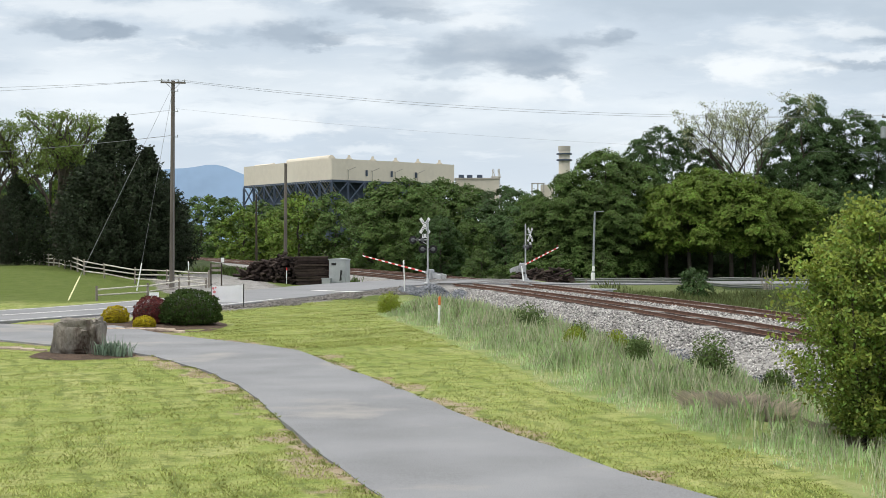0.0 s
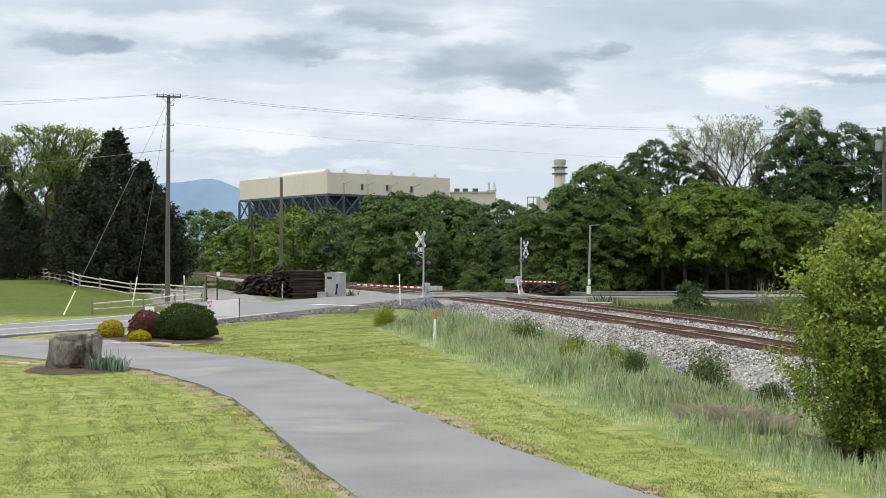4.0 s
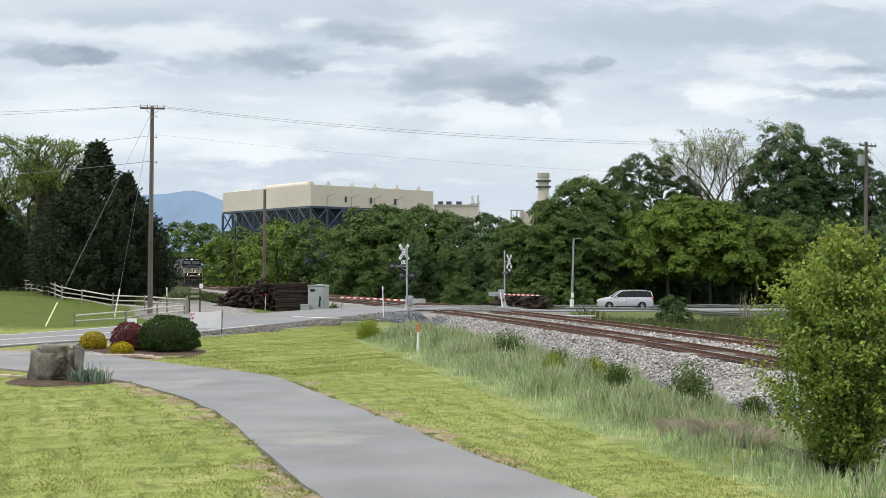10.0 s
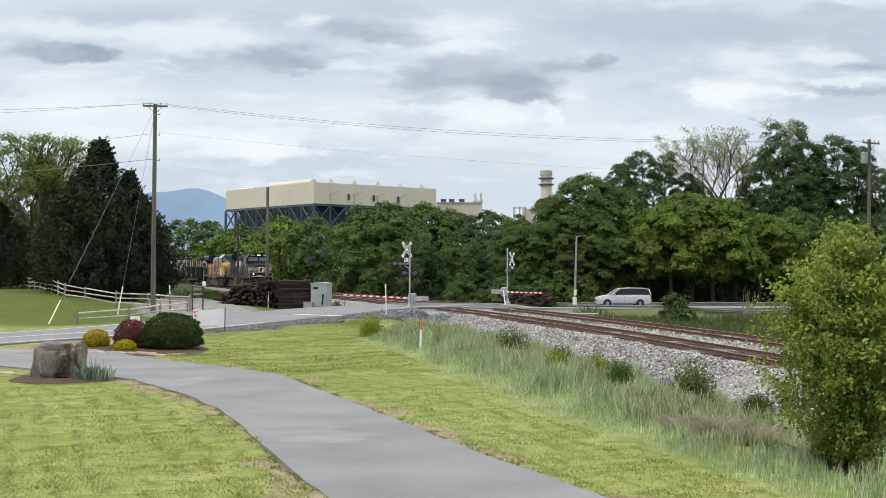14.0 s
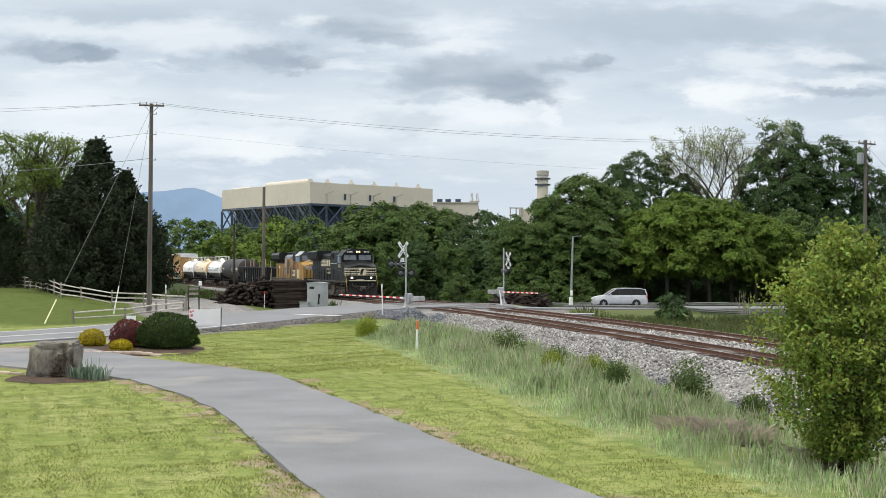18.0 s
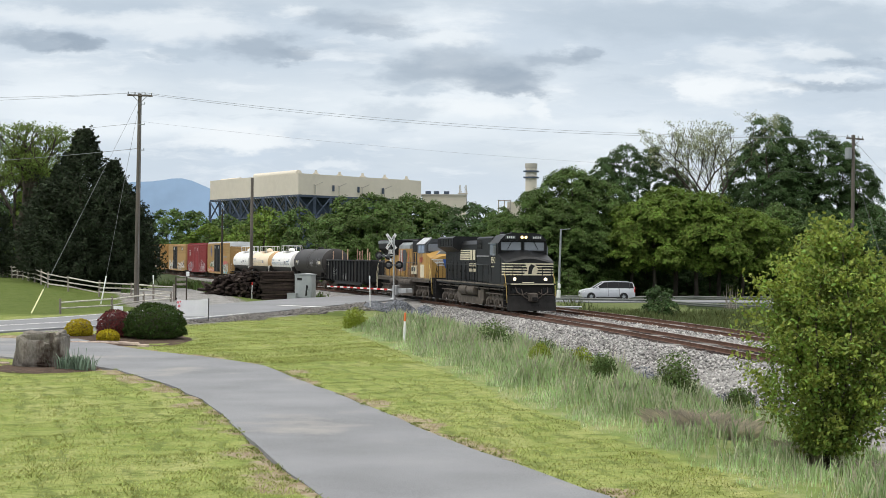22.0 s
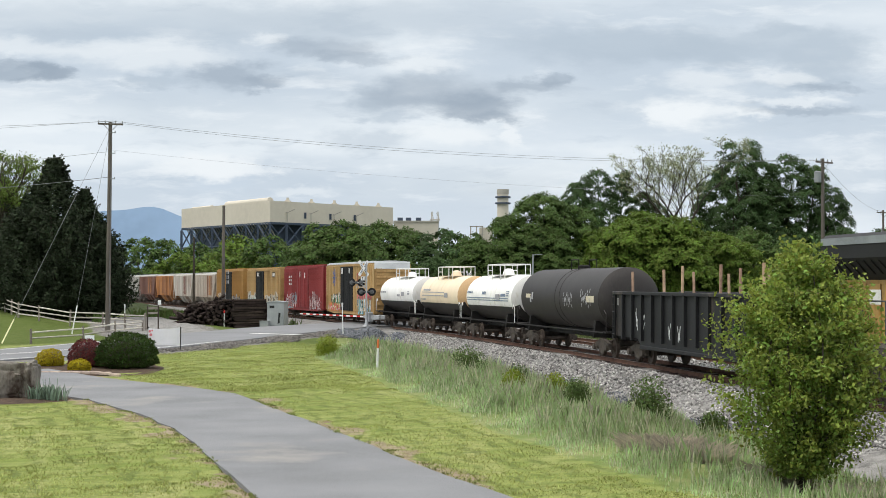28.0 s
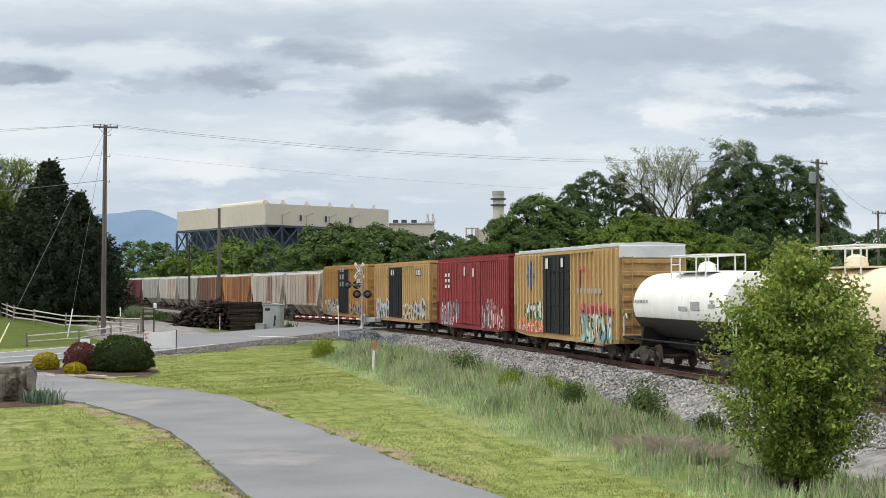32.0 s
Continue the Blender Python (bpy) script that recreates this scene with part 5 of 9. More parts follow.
def build_black_loco():
    c = thing("locomotive", "black diesel locomotive with cream nose stripes and lit headlamps", "locomotive", "train")
    g = Geo().box(0, 0, 1.57, 19.2, 2.9, 0.2, 0.03).box(0, 0, 1.38, 18.6, 1.7, 0.3, 0.03)
    part("underframe", g, black_paint, c)
    for k in (-1, 1):
        part("walkway_edge", Geo().box(0, 1.47 * k, 1.63, 18.4, 0.05, 0.10, 0.01), dust_mat, c, "dusty walkway edge")
        for i in range(7):
            part("pipe_bracket", Geo().box(-7.8 + i * 2.6, 1.25 * k, 1.36, 0.16, 0.3, 0.3, 0.02), dark_gear, c)
        part("brake_pipe", Geo().cyl((-9.0, 1.33 * k, 1.34), (9.0, 1.33 * k, 1.34), 0.04, n=6), grime_mat, c)
    truck(c, 6.2, True)
    truck(c, -6.2, True)
    # tank and reservoirs
    g = Geo().slab([(-3.7, 1.0), (-2.7, 1.0), (-2.6, 0.75), (2.0, 0.75), (2.1, 1.3), (3.5, 1.3), (3.5, 0.62), (3.1, 0.30), (-3.2, 0.30), (-3.7, 0.62)], -1.28, 1.28, "y")
    part("fuel_tank", g, grime_mat, c)
    for x in (-1.55, 0.7):
        g = Geo().lathe([(x - 0.98, 0.2), (x - 0.9, 0.33), (x + 0.9, 0.33), (x + 0.98, 0.2)], "x", (0, -1.2, 1.14), 14)
        part("air_reservoir", g, grime_mat, c, smooth=True)
    # long hood
    g = Geo().slab([(-0.90, 1.68), (0.90, 1.68), (0.90, 4.10), (0.74, 4.36), (-0.74, 4.36), (-0.90, 4.10)], -8.9, 5.6, "x")
    for i in range(15):
        x = -8.2 + i * 0.92
        for k in (-1, 1):
            g.box(x, 0.905 * k, 2.75, 0.05, 0.03, 1.7)
    part("long_hood", g, black_paint, c)
    for x in (-7.9, -6.8, -5.7, -4.6, -3.4, -2.2, -0.9, 0.4):
        for k in (-1, 1):
            part("hood_door", Geo().box(x, 0.93 * k, 2.35, 1.0, 0.03, 1.2, 0.02).box(x + 0.4, 0.95 * k, 2.35, 0.06, 0.04, 0.16), black_paint, c)
    # radiator wings at the rear
    g = Geo().slab([(-1.5, 3.95), (-1.5, 4.55), (-1.3, 4.66), (1.3, 4.66), (1.5, 4.55), (1.5, 3.95), (0.9, 3.60), (-0.9, 3.60)], -8.9, -4.2, "x")
    for i in range(9):
        g.box(-8.5 + i * 0.5, -1.51, 4.25, 0.04, 0.03, 0.5)
    part("radiator", g, black_paint, c)
    # equipment boxes behind the cab
    g = Geo().box(3.65, 0, 3.1, 3.9, 2.6, 2.9, 0.10).box(2.7, 0, 4.38, 1.3, 1.5, 0.28, 0.08).box(0.3, 0, 4.42, 1.6, 1.1, 0.2, 0.05)
    part("equipment_box", g, black_paint, c)
    for k in (-1, 1):
        part("grille", Geo().box(2.45, 1.31 * k, 4.05, 1.3, 0.03, 0.55, 0.01), dark_gear, c)
        for i in range(6):
            part("slat", Geo().box(2.45, 1.33 * k, 3.85 + i * 0.08, 1.24, 0.03, 0.03), black_paint, c)
        g = Geo().pipe([(2.0, 1.36 * k, 3.33), (5.5, 1.36 * k, 3.33)], 0.03)
        for x in (2.0, 3.9, 5.5):
            g.cyl((x, 1.28 * k, 3.33), (x, 1.36 * k, 3.33), 0.035, n=6)
        part("grab_rail", g, galv_rail, c, "bare metal grab rail")
    # cab
    g = Geo()
    sec = [(-1.52, 1.68), (1.52, 1.68), (1.52, 4.10), (1.05, 4.62), (0.7, 4.70), (-0.7, 4.70), (-1.05, 4.62), (-1.52, 4.10)]
    g.slab(sec, 5.6, 7.75, "x")
    part("cab", g, black_paint, c)
    g = Geo()
    # brow that leans over the windscreen
    g.slab([(-1.48, 4.28), (1.48, 4.28), (1.08, 4.66), (0.7, 4.74), (-0.7, 4.74), (-1.08, 4.66)], 7.55, 8.0, "x")
    part("brow", g, black_paint, c)
    # nose: sloping shoulders, flat front
    v = []
    for x, w, zs in ((7.75, 1.53, 3.60), (9.12, 1.53, 3.20), (9.32, 1.47, 3.08)):
        v += [(x, -w, 1.68), (x, w, 1.68), (x, w, zs - 0.14), (x, w * 0.2, zs + 0.12), (x, -w * 0.2, zs + 0.12), (x, -w, zs - 0.14)]
    f = [(0, 1, 2, 3, 4, 5), (12, 13, 14, 15, 16, 17)] + [(r * 6 + i, r * 6 + (i + 1) % 6, r * 6 + 6 + (i + 1) % 6, r * 6 + 6 + i) for r in range(2) for i in range(6)]
    part("nose", Geo().add(v, f), black_paint, c)
    for k in (-1, 1):
        g = Geo().box(7.77, 0.72 * k, 3.94, 0.05, 1.22, 0.50, 0.03)
        part("windscreen", g, glass_mat, c)
        g = Geo()
        for z in (3.65, 4.23):
            g.box(7.79, 0.72 * k, z, 0.06, 1.36, 0.06)
        for y in (0.07, 1.37):
            g.box(7.79, y * k, 3.92, 0.06, 0.06, 0.6)
        g.cyl((7.83, 0.7 * k, 4.2), (7.83, 0.95 * k, 3.75), 0.018, n=5)
        part("windscreen_frame", g, black_paint, c)
        g = Geo().box(6.6, 1.53 * k, 3.72, 1.25, 0.04, 0.7, 0.05)
        part("side_window", g, glass_mat, c)
        g = Geo().box(6.6, 1.56 * k, 4.12, 1.5, 0.14, 0.05).box(7.35, 1.62 * k, 3.7, 0.06, 0.18, 0.5)
        part("window_shade", g, loco_grey, c)
        g = Geo().box(8.02, 0.82 * k, 4.47, 0.05, 0.62, 0.2, 0.02)
        part("number_board", g, loco_dark, c)
        bars_x = [0.62 + 0.13 * i for i in range(4)]
        for y in bars_x:
            part("digit_bar", Geo().box(8.05, y * k, 4.47, 0.012, 0.06, 0.12), white_paint, c)
        g = Geo().lathe([(9.35, 0.02), (9.37, 0.085), (9.50, 0.10), (9.51, 0.085)], "x", (0, 0.95 * k, 2.0), 14)
        part("ditch_lamp", g, ditch_mat, c, "lit round ditch lamp")
        g = Geo().lathe([(8.0, 0.02), (8.01, 0.08), (8.09, 0.09), (8.10, 0.08)], "x", (0, 0.12 * k, 4.48), 14)
        part("headlamp", g, headlamp_mat, c, "lit round headlamp")
    g = Geo().box(8.03, 0, 4.48, 0.05, 0.6, 0.3, 0.03)
    part("headlamp_housing", g, dark_gear, c)
    # stripes round the nose
    for i, z in enumerate((2.90, 2.74, 2.58, 2.42, 2.26)):
        g = Geo().box(9.33, 0, z, 0.012, 2.92, 0.07)
        for k in (-1, 1):
            g.add([(9.32, 1.474 * k, z - 0.035), (9.32, 1.474 * k, z + 0.035), (9.12, 1.534 * k, z + 0.035), (9.12, 1.534 * k, z - 0.035)], [(0, 1, 2, 3)])
            g.add([(9.12, 1.534 * k, z - 0.035), (9.12, 1.534 * k, z + 0.035), (8.7, 1.534 * k, z + 0.035), (8.7, 1.534 * k, z - 0.035)], [(0, 1, 2, 3)])
        part("stripe", g, cream_mat, c, "cream painted stripe")
    g = Geo().slab([(-0.42, 2.22), (0.40, 2.22), (0.52, 2.60), (0.30, 2.95), (-0.30, 2.95), (-0.1, 2.55)], 9.335, 9.348, "x")
    part("emblem", g, cream_mat, c, "plain cream emblem shape")
    g = Geo().slab([(-0.1, 2.28), (0.12, 2.3), (0.2, 2.62), (0.34, 2.78), (0.1, 2.88), (-0.05, 2.7)], 9.348, 9.354, "x")
    part("emblem", g, box_black, c, "plain dark emblem shape")
    part("nose_door", Geo().box(9.33, 0.02, 2.62, 0.02, 0.02, 1.3).box(9.33, -0.5, 3.1, 0.03, 0.3, 0.03), dark_gear, c)
    for k in (-1, 1):
        part("nose_seam", Geo().box(8.4, 1.535 * k, 2.5, 0.03, 0.012, 1.5), dark_gear, c)
        part("cab_door", Geo().box(5.95, 1.53 * k, 2.75, 0.62, 0.02, 1.9, 0.01).box(6.2, 1.55 * k, 2.7, 0.05, 0.03, 0.2), black_paint, c)
    # front platform, pilot, plough
    part("front_platform", Geo().box(9.55, 0, 1.70, 0.75, 2.9, 0.10, 0.02), black_paint, c)
    part("platform_edge", Geo().box(9.94, 0, 1.71, 0.04, 2.6, 0.07, 0.01).box(9.9, -0.25, 1.80, 0.16, 0.7, 0.06, 0.01), cream_mat, c, "worn pale platform edge")
    part("pilot_plate", Geo().box(9.72, 0, 1.20, 0.08, 2.8, 0.95, 0.02), dark_gear, c)
    for k in (-1, 1):
        part("pilot_recess", Geo().box(9.80, 0.95 * k, 1.32, 0.10, 0.5, 0.3, 0.03), black_paint, c)
    v = []
    for y in np.linspace(-1.45, 1.45, 9):
        bow = 0.16 * (1 - (y / 1.45) ** 2)
        v += [(9.80 + bow, y, 1.02), (9.90 + bow, y, 0.62), (10.06 + bow, y, 0.16), (9.70 + bow, y, 0.16), (9.68 + bow, y, 1.02)]
    f = [(i * 5 + j, i * 5 + (j + 1) % 5, i * 5 + 5 + (j + 1) % 5, i * 5 + 5 + j) for i in range(8) for j in range(5)] + [(0, 1, 2, 3, 4), (40, 41, 42, 43, 44)]
    part("plough", Geo().add(v, f), dark_gear, c)
    part("coupler_pocket", Geo().box(9.95, 0, 0.95, 0.5, 0.55, 0.5, 0.05), grime_mat, c)
    for k in (-1, 1):
        part("brake_hose", Geo().tube([(9.8, 0.98 * k, 1.52), (10.0, 0.92 * k, 1.22), (10.06, 0.62 * k, 1.08), (10.04, 0.34 * k, 1.24)], 0.035, 6), grime_mat, c)
        part("brake_hose", Geo().tube([(9.8, 0.62 * k, 1.42), (10.02, 0.55 * k, 1.0), (10.05, 0.3 * k, 0.85)], 0.03, 6), grime_mat, c)
        part("uncoupling_lever", Geo().cyl((9.86, 0.3 * k, 1.12), (9.86, 1.35 * k, 1.12), 0.022, n=5), grime_mat, c)
        for y in (0.62, 1.18):
            part("end_stanchion", Geo().cyl((9.92, y * k, 1.74), (9.92, y * k, 2.72), 0.026, n=6), black_paint, c)
        part("end_rail", Geo().cyl((9.92, 0.62 * k, 2.72), (9.92, 1.18 * k, 2.72), 0.026, n=6), black_paint, c)
    coupler(c, 9.75, 1)
    coupler(c, -9.9, -1)
    for k in (-1, 1):
        railing(c, (-8.9, 5.2), 1.42 * k, 1.68, 2.78, black_paint)
    end_steps(c, 9.5, 1, rail_yellow)
    end_steps(c, -9.5, -1, black_paint)
    # hood emblem as plain bars, cab number
    bars(c, [(-2.95 + 0.03 * i, 3.12 + i * 0.145, 2.7, 0.085) for i in range(5)] + [(-1.2, 3.41, 0.55, 0.66), (-0.42, 3.41, 0.62, 0.66)], -0.95, cream_mat, "emblem", "plain cream bars and blocks")
    bars(c, [(-1.45 + 0.23 * k, 2.76 - i * 0.34, 0.15, 0.2) for i in range(2) for k in range(8)], -0.985, cream_mat)
    lettering(c, "9542", 0.52, 6.75, -1.545, 2.92, cream_mat)
    bars(c, [(6.5, 2.70, 0.22, 0.07), (6.85, 2.70, 0.22, 0.07)], -1.545, cream_mat)
    for y in (-0.3, 0.3):
        part("horn", Geo().lathe([(4.0, 0.05), (4.05, 0.12), (4.4, 0.10)], "x", (0, y, 4.75), 8), dark_gear, c)
    return c


def build_yellow_loco():
    c = thing("locomotive", "yellow diesel locomotive with grey roof and faded flag panel", "locomotive", "train")
    g = Geo().box(0, 0, 1.52, 19.0, 2.95, 0.32, 0.03)
    part("underframe", g, grime_mat, c)
    for k in (-1, 1):
        part("walkway_edge", Geo().box(0, 1.49 * k, 1.64, 17.6, 0.02, 0.09), dust_mat, c, "dusty walkway edge")
    truck(c, 6.1, True)
    truck(c, -6.1, True)
    g = Geo().slab([(-3.5, 1.25), (3.3, 1.25), (3.3, 0.55), (2.9, 0.26), (-3.1, 0.26), (-3.5, 0.6)], -1.3, 1.3, "y")
    part("fuel_tank", g, grime_mat, c)
    for x, l in ((-2.9, 0.85), (1.3, 2.0)):
        g = Geo().lathe([(x - l, 0.2), (x - l + 0.06, 0.27), (x + l - 0.06, 0.27), (x + l, 0.2)], "x", (0, -1.36, 1.32), 14)
        part("air_reservoir", g, grime_mat, c, smooth=True)
    # long hood: yellow doors below, black radiator flare at the rear, grey dome ahead of it
    g = Geo().slab([(-0.95, 1.68), (0.95, 1.68), (0.95, 3.36), (-0.95, 3.36)], -8.5, -3.3, "x")
    part("rear_hood", g, yellow_paint, c)
    g = Geo().slab([(-0.98, 1.68), (0.98, 1.68), (0.98, 3.88), (-0.98, 3.88)], -3.3, 1.5, "x")
    part("long_hood", g, yellow_paint, c)
    g = Geo().slab([(-0.96, 1.68), (0.96, 1.68), (0.96, 3.62), (-0.96, 3.62)], 1.5, 5.2, "x")
    part("front_hood", g, yellow_paint, c)
    for k in (-1, 1):
        for i in range(11):
            x = -8.0 + i * 0.86
            part("hood_door", Geo().box(x, 0.975 * k + (0.03 * k if x > -3.4 else 0), 2.5, 0.74, 0.03, 1.5, 0.01).box(x + 0.3, 0.995 * k + (0.03 * k if x > -3.4 else 0), 2.5, 0.05, 0.03, 0.14), yellow_paint, c)
    g = Geo().slab([(-0.92, 3.36), (0.92, 3.36), (1.48, 3.95), (1.5, 4.5), (1.3, 4.62), (-1.3, 4.62), (-1.5, 4.5), (-1.48, 3.95)], -8.6, -3.9, "x")
    part("radiator", g, box_black, c)
    for k in (-1, 1):
        part("radiator_edge", Geo().box(-6.25, 1.505 * k, 4.42, 4.6, 0.03, 0.2), loco_grey, c)
        for i in range(10):
            part("slat", Geo().box(-8.3 + i * 0.46, 1.25 * k, 3.70, 0.05, 0.05, 0.5, rot=Matrix.Rotation(-0.75 * k, 3, "X")), dark_gear, c)
    g = Geo().slab([(-0.97, 3.88), (0.97, 3.88), (0.90, 4.15), (0.6, 4.38), (-0.6, 4.38), (-0.90, 4.15)], -3.3, 0.4, "x")
    part("hood_dome", g, loco_grey, c)
    part("exhaust_silencer", Geo().lathe([(3.60, 0.55), (4.3, 0.55), (4.42, 0.45), (4.44, 0.3)], "z", (0.9, 0, 0), 18), loco_grey, c, smooth=True)
    part("blower_box", Geo().box(2.6, 0, 4.08, 1.7, 2.1, 0.92, 0.06), box_black, c)
    part("roof_walk", Geo().box(-1.2, 0, 4.56, 5.4, 1.2, 0.16, 0.04), box_black, c)
    # cab at the very front with a short nose
    g = Geo().slab([(-1.45, 1.68), (1.45, 1.68), (1.45, 3.55), (-1.45, 3.55)], 5.0, 7.7, "x")
    part("cab", g, yellow_paint, c)
    g = Geo().slab([(-1.45, 3.55), (1.45, 3.55), (1.45, 4.12), (1.05, 4.58), (-1.05, 4.58), (-1.45, 4.12)], 4.9, 7.7, "x")
    part("cab_roof", g, loco_dark, c)
    part("sun_hood", Geo().box(6.2, -1.25, 4.42, 2.4, 0.75, 0.05, rot=Matrix.Rotation(0.7, 3, "X")), galv_rail, c, "pale sloping cab eave")
    v = []
    for x, w, zs in ((7.7, 1.44, 3.62), (8.6, 1.38, 3.34), (8.8, 1.30, 3.20)):
        v += [(x, -w, 1.68), (x, w, 1.68), (x, w, zs - 0.18), (x, w * 0.45, zs + 0.12), (x, -w * 0.45, zs + 0.12), (x, -w, zs - 0.18)]
    f = [(0, 1, 2, 3, 4, 5), (12, 13, 14, 15, 16, 17)] + [(r * 6 + i, r * 6 + (i + 1) % 6, r * 6 + 6 + (i + 1) % 6, r * 6 + 6 + i) for r in range(2) for i in range(6)]
    part("nose", Geo().add(v, f), yellow_paint, c)
    part("nose_top", Geo().slab([(-0.9, 3.4), (0.9, 3.4), (0.55, 3.68), (-0.55, 3.68)], 7.72, 8.5, "x"), loco_grey, c)
    part("nose_door", Geo().box(8.81, 0.55, 2.55, 0.03, 0.62, 1.35, 0.02), yellow_paint, c)
    for k in (-1, 1):
        part("windscreen", Geo().box(7.74, 0.7 * k, 3.92, 0.08, 1.2, 0.55, 0.03), glass_mat, c)
        part("side_window", Geo().box(5.75, 1.46 * k, 3.82, 0.75, 0.05, 0.62, 0.05), glass_mat, c)
        part("side_window", Geo().box(6.75, 1.46 * k, 3.82, 0.9, 0.05, 0.62, 0.05), glass_mat, c)
        part("headlamp", Geo().lathe([(7.72, 0.02), (7.73, 0.10), (7.8, 0.12), (7.81, 0.1)], "x", (0, 0.16 * k, 4.4), 12), white_paint, c, "unlit round headlamp")
        part("number_board", Geo().box(7.72, 0.75 * k, 4.4, 0.05, 0.5, 0.2, 0.02), loco_dark, c)
    # wing emblem on the nose front, flag panel on the hood
    for i in range(5):
        part("wing_emblem", Geo().box(8.815, -0.85 + i * 0.06, 3.06 - i * 0.10, 0.012, 0.95 - i * 0.1, 0.06), white_paint, c, "plain white painted wing stripe")
    part("wing_shield", Geo().slab([(-0.32, 2.5), (-0.1, 2.3), (0.22, 2.5), (0.22, 3.1), (-0.5, 3.1)], 8.812, 8.822, "x"), blue_paint, c, "plain blue painted shield")
    for i in range(7):
        g = Geo().slab([(-3.0 + i * 0.19, 2.0 + 0.1 * (i % 2)), (-2.88 + i * 0.19, 2.0 + 0.1 * (i % 2)), (-2.72 + i * 0.19, 3.8), (-2.84 + i * 0.19, 3.8)], -1.035, -1.03, "y")
        part("flag_stripe", g, (red_paint, white_paint, loco_grey)[i % 3], c, "faded painted flag stripe")
    part("marking", Geo().slab([(-1.65, 2.1), (-0.5, 2.2), (-0.2, 3.5), (-0.7, 3.8), (-1.6, 3.8)], -1.035, -1.03, "y"), loco_dark, c, "faded dark flag panel")
    part("marking", Geo().slab([(0.1, 2.1), (0.22, 2.1), (0.5, 3.8), (0.38, 3.8)], -1.035, -1.03, "y"), red_paint, c, "faded red stripe")
    bars(c, [(-6.2, 2.9, 0.7, 0.4)], -0.992, white_paint)
    lettering(c, "8605", 0.6, 6.3, -1.468, 2.85, red_paint)
    part("side_door", Geo().box(6.55, -1.46, 2.2, 1.1, 0.03, 0.95, 0.02), cream_mat, c, "cream painted panel")
    part("side_box", Geo().box(2.75, -1.08, 2.25, 1.7, 0.24, 0.64, 0.03), cream_mat, c, "cream equipment box")
    for x in (2.35, 3.1):
        part("box_window", Geo().box(x, -1.21, 2.3, 0.4, 0.03, 0.3), loco_dark, c)
    for x in (2.0, 2.7, 3.4):
        part("louvre", Geo().box(x, -0.975, 3.1, 0.3, 0.03, 0.9), box_black, c)
    part("front_platform", Geo().box(9.3, 0, 1.7, 0.8, 2.9, 0.12, 0.02).box(9.7, 0, 1.1, 0.12, 2.8, 1.3, 0.03), dark_gear, c)
    coupler(c, 9.6, 1)
    coupler(c, -9.4, -1)
    for k in (-1, 1):
        railing(c, (-8.8, 4.9), 1.42 * k, 1.68, 2.8, loco_dark)
    end_steps(c, 9.35, 1, rail_yellow)
    end_steps(c, -9.1, -1, cream_mat)
    return c


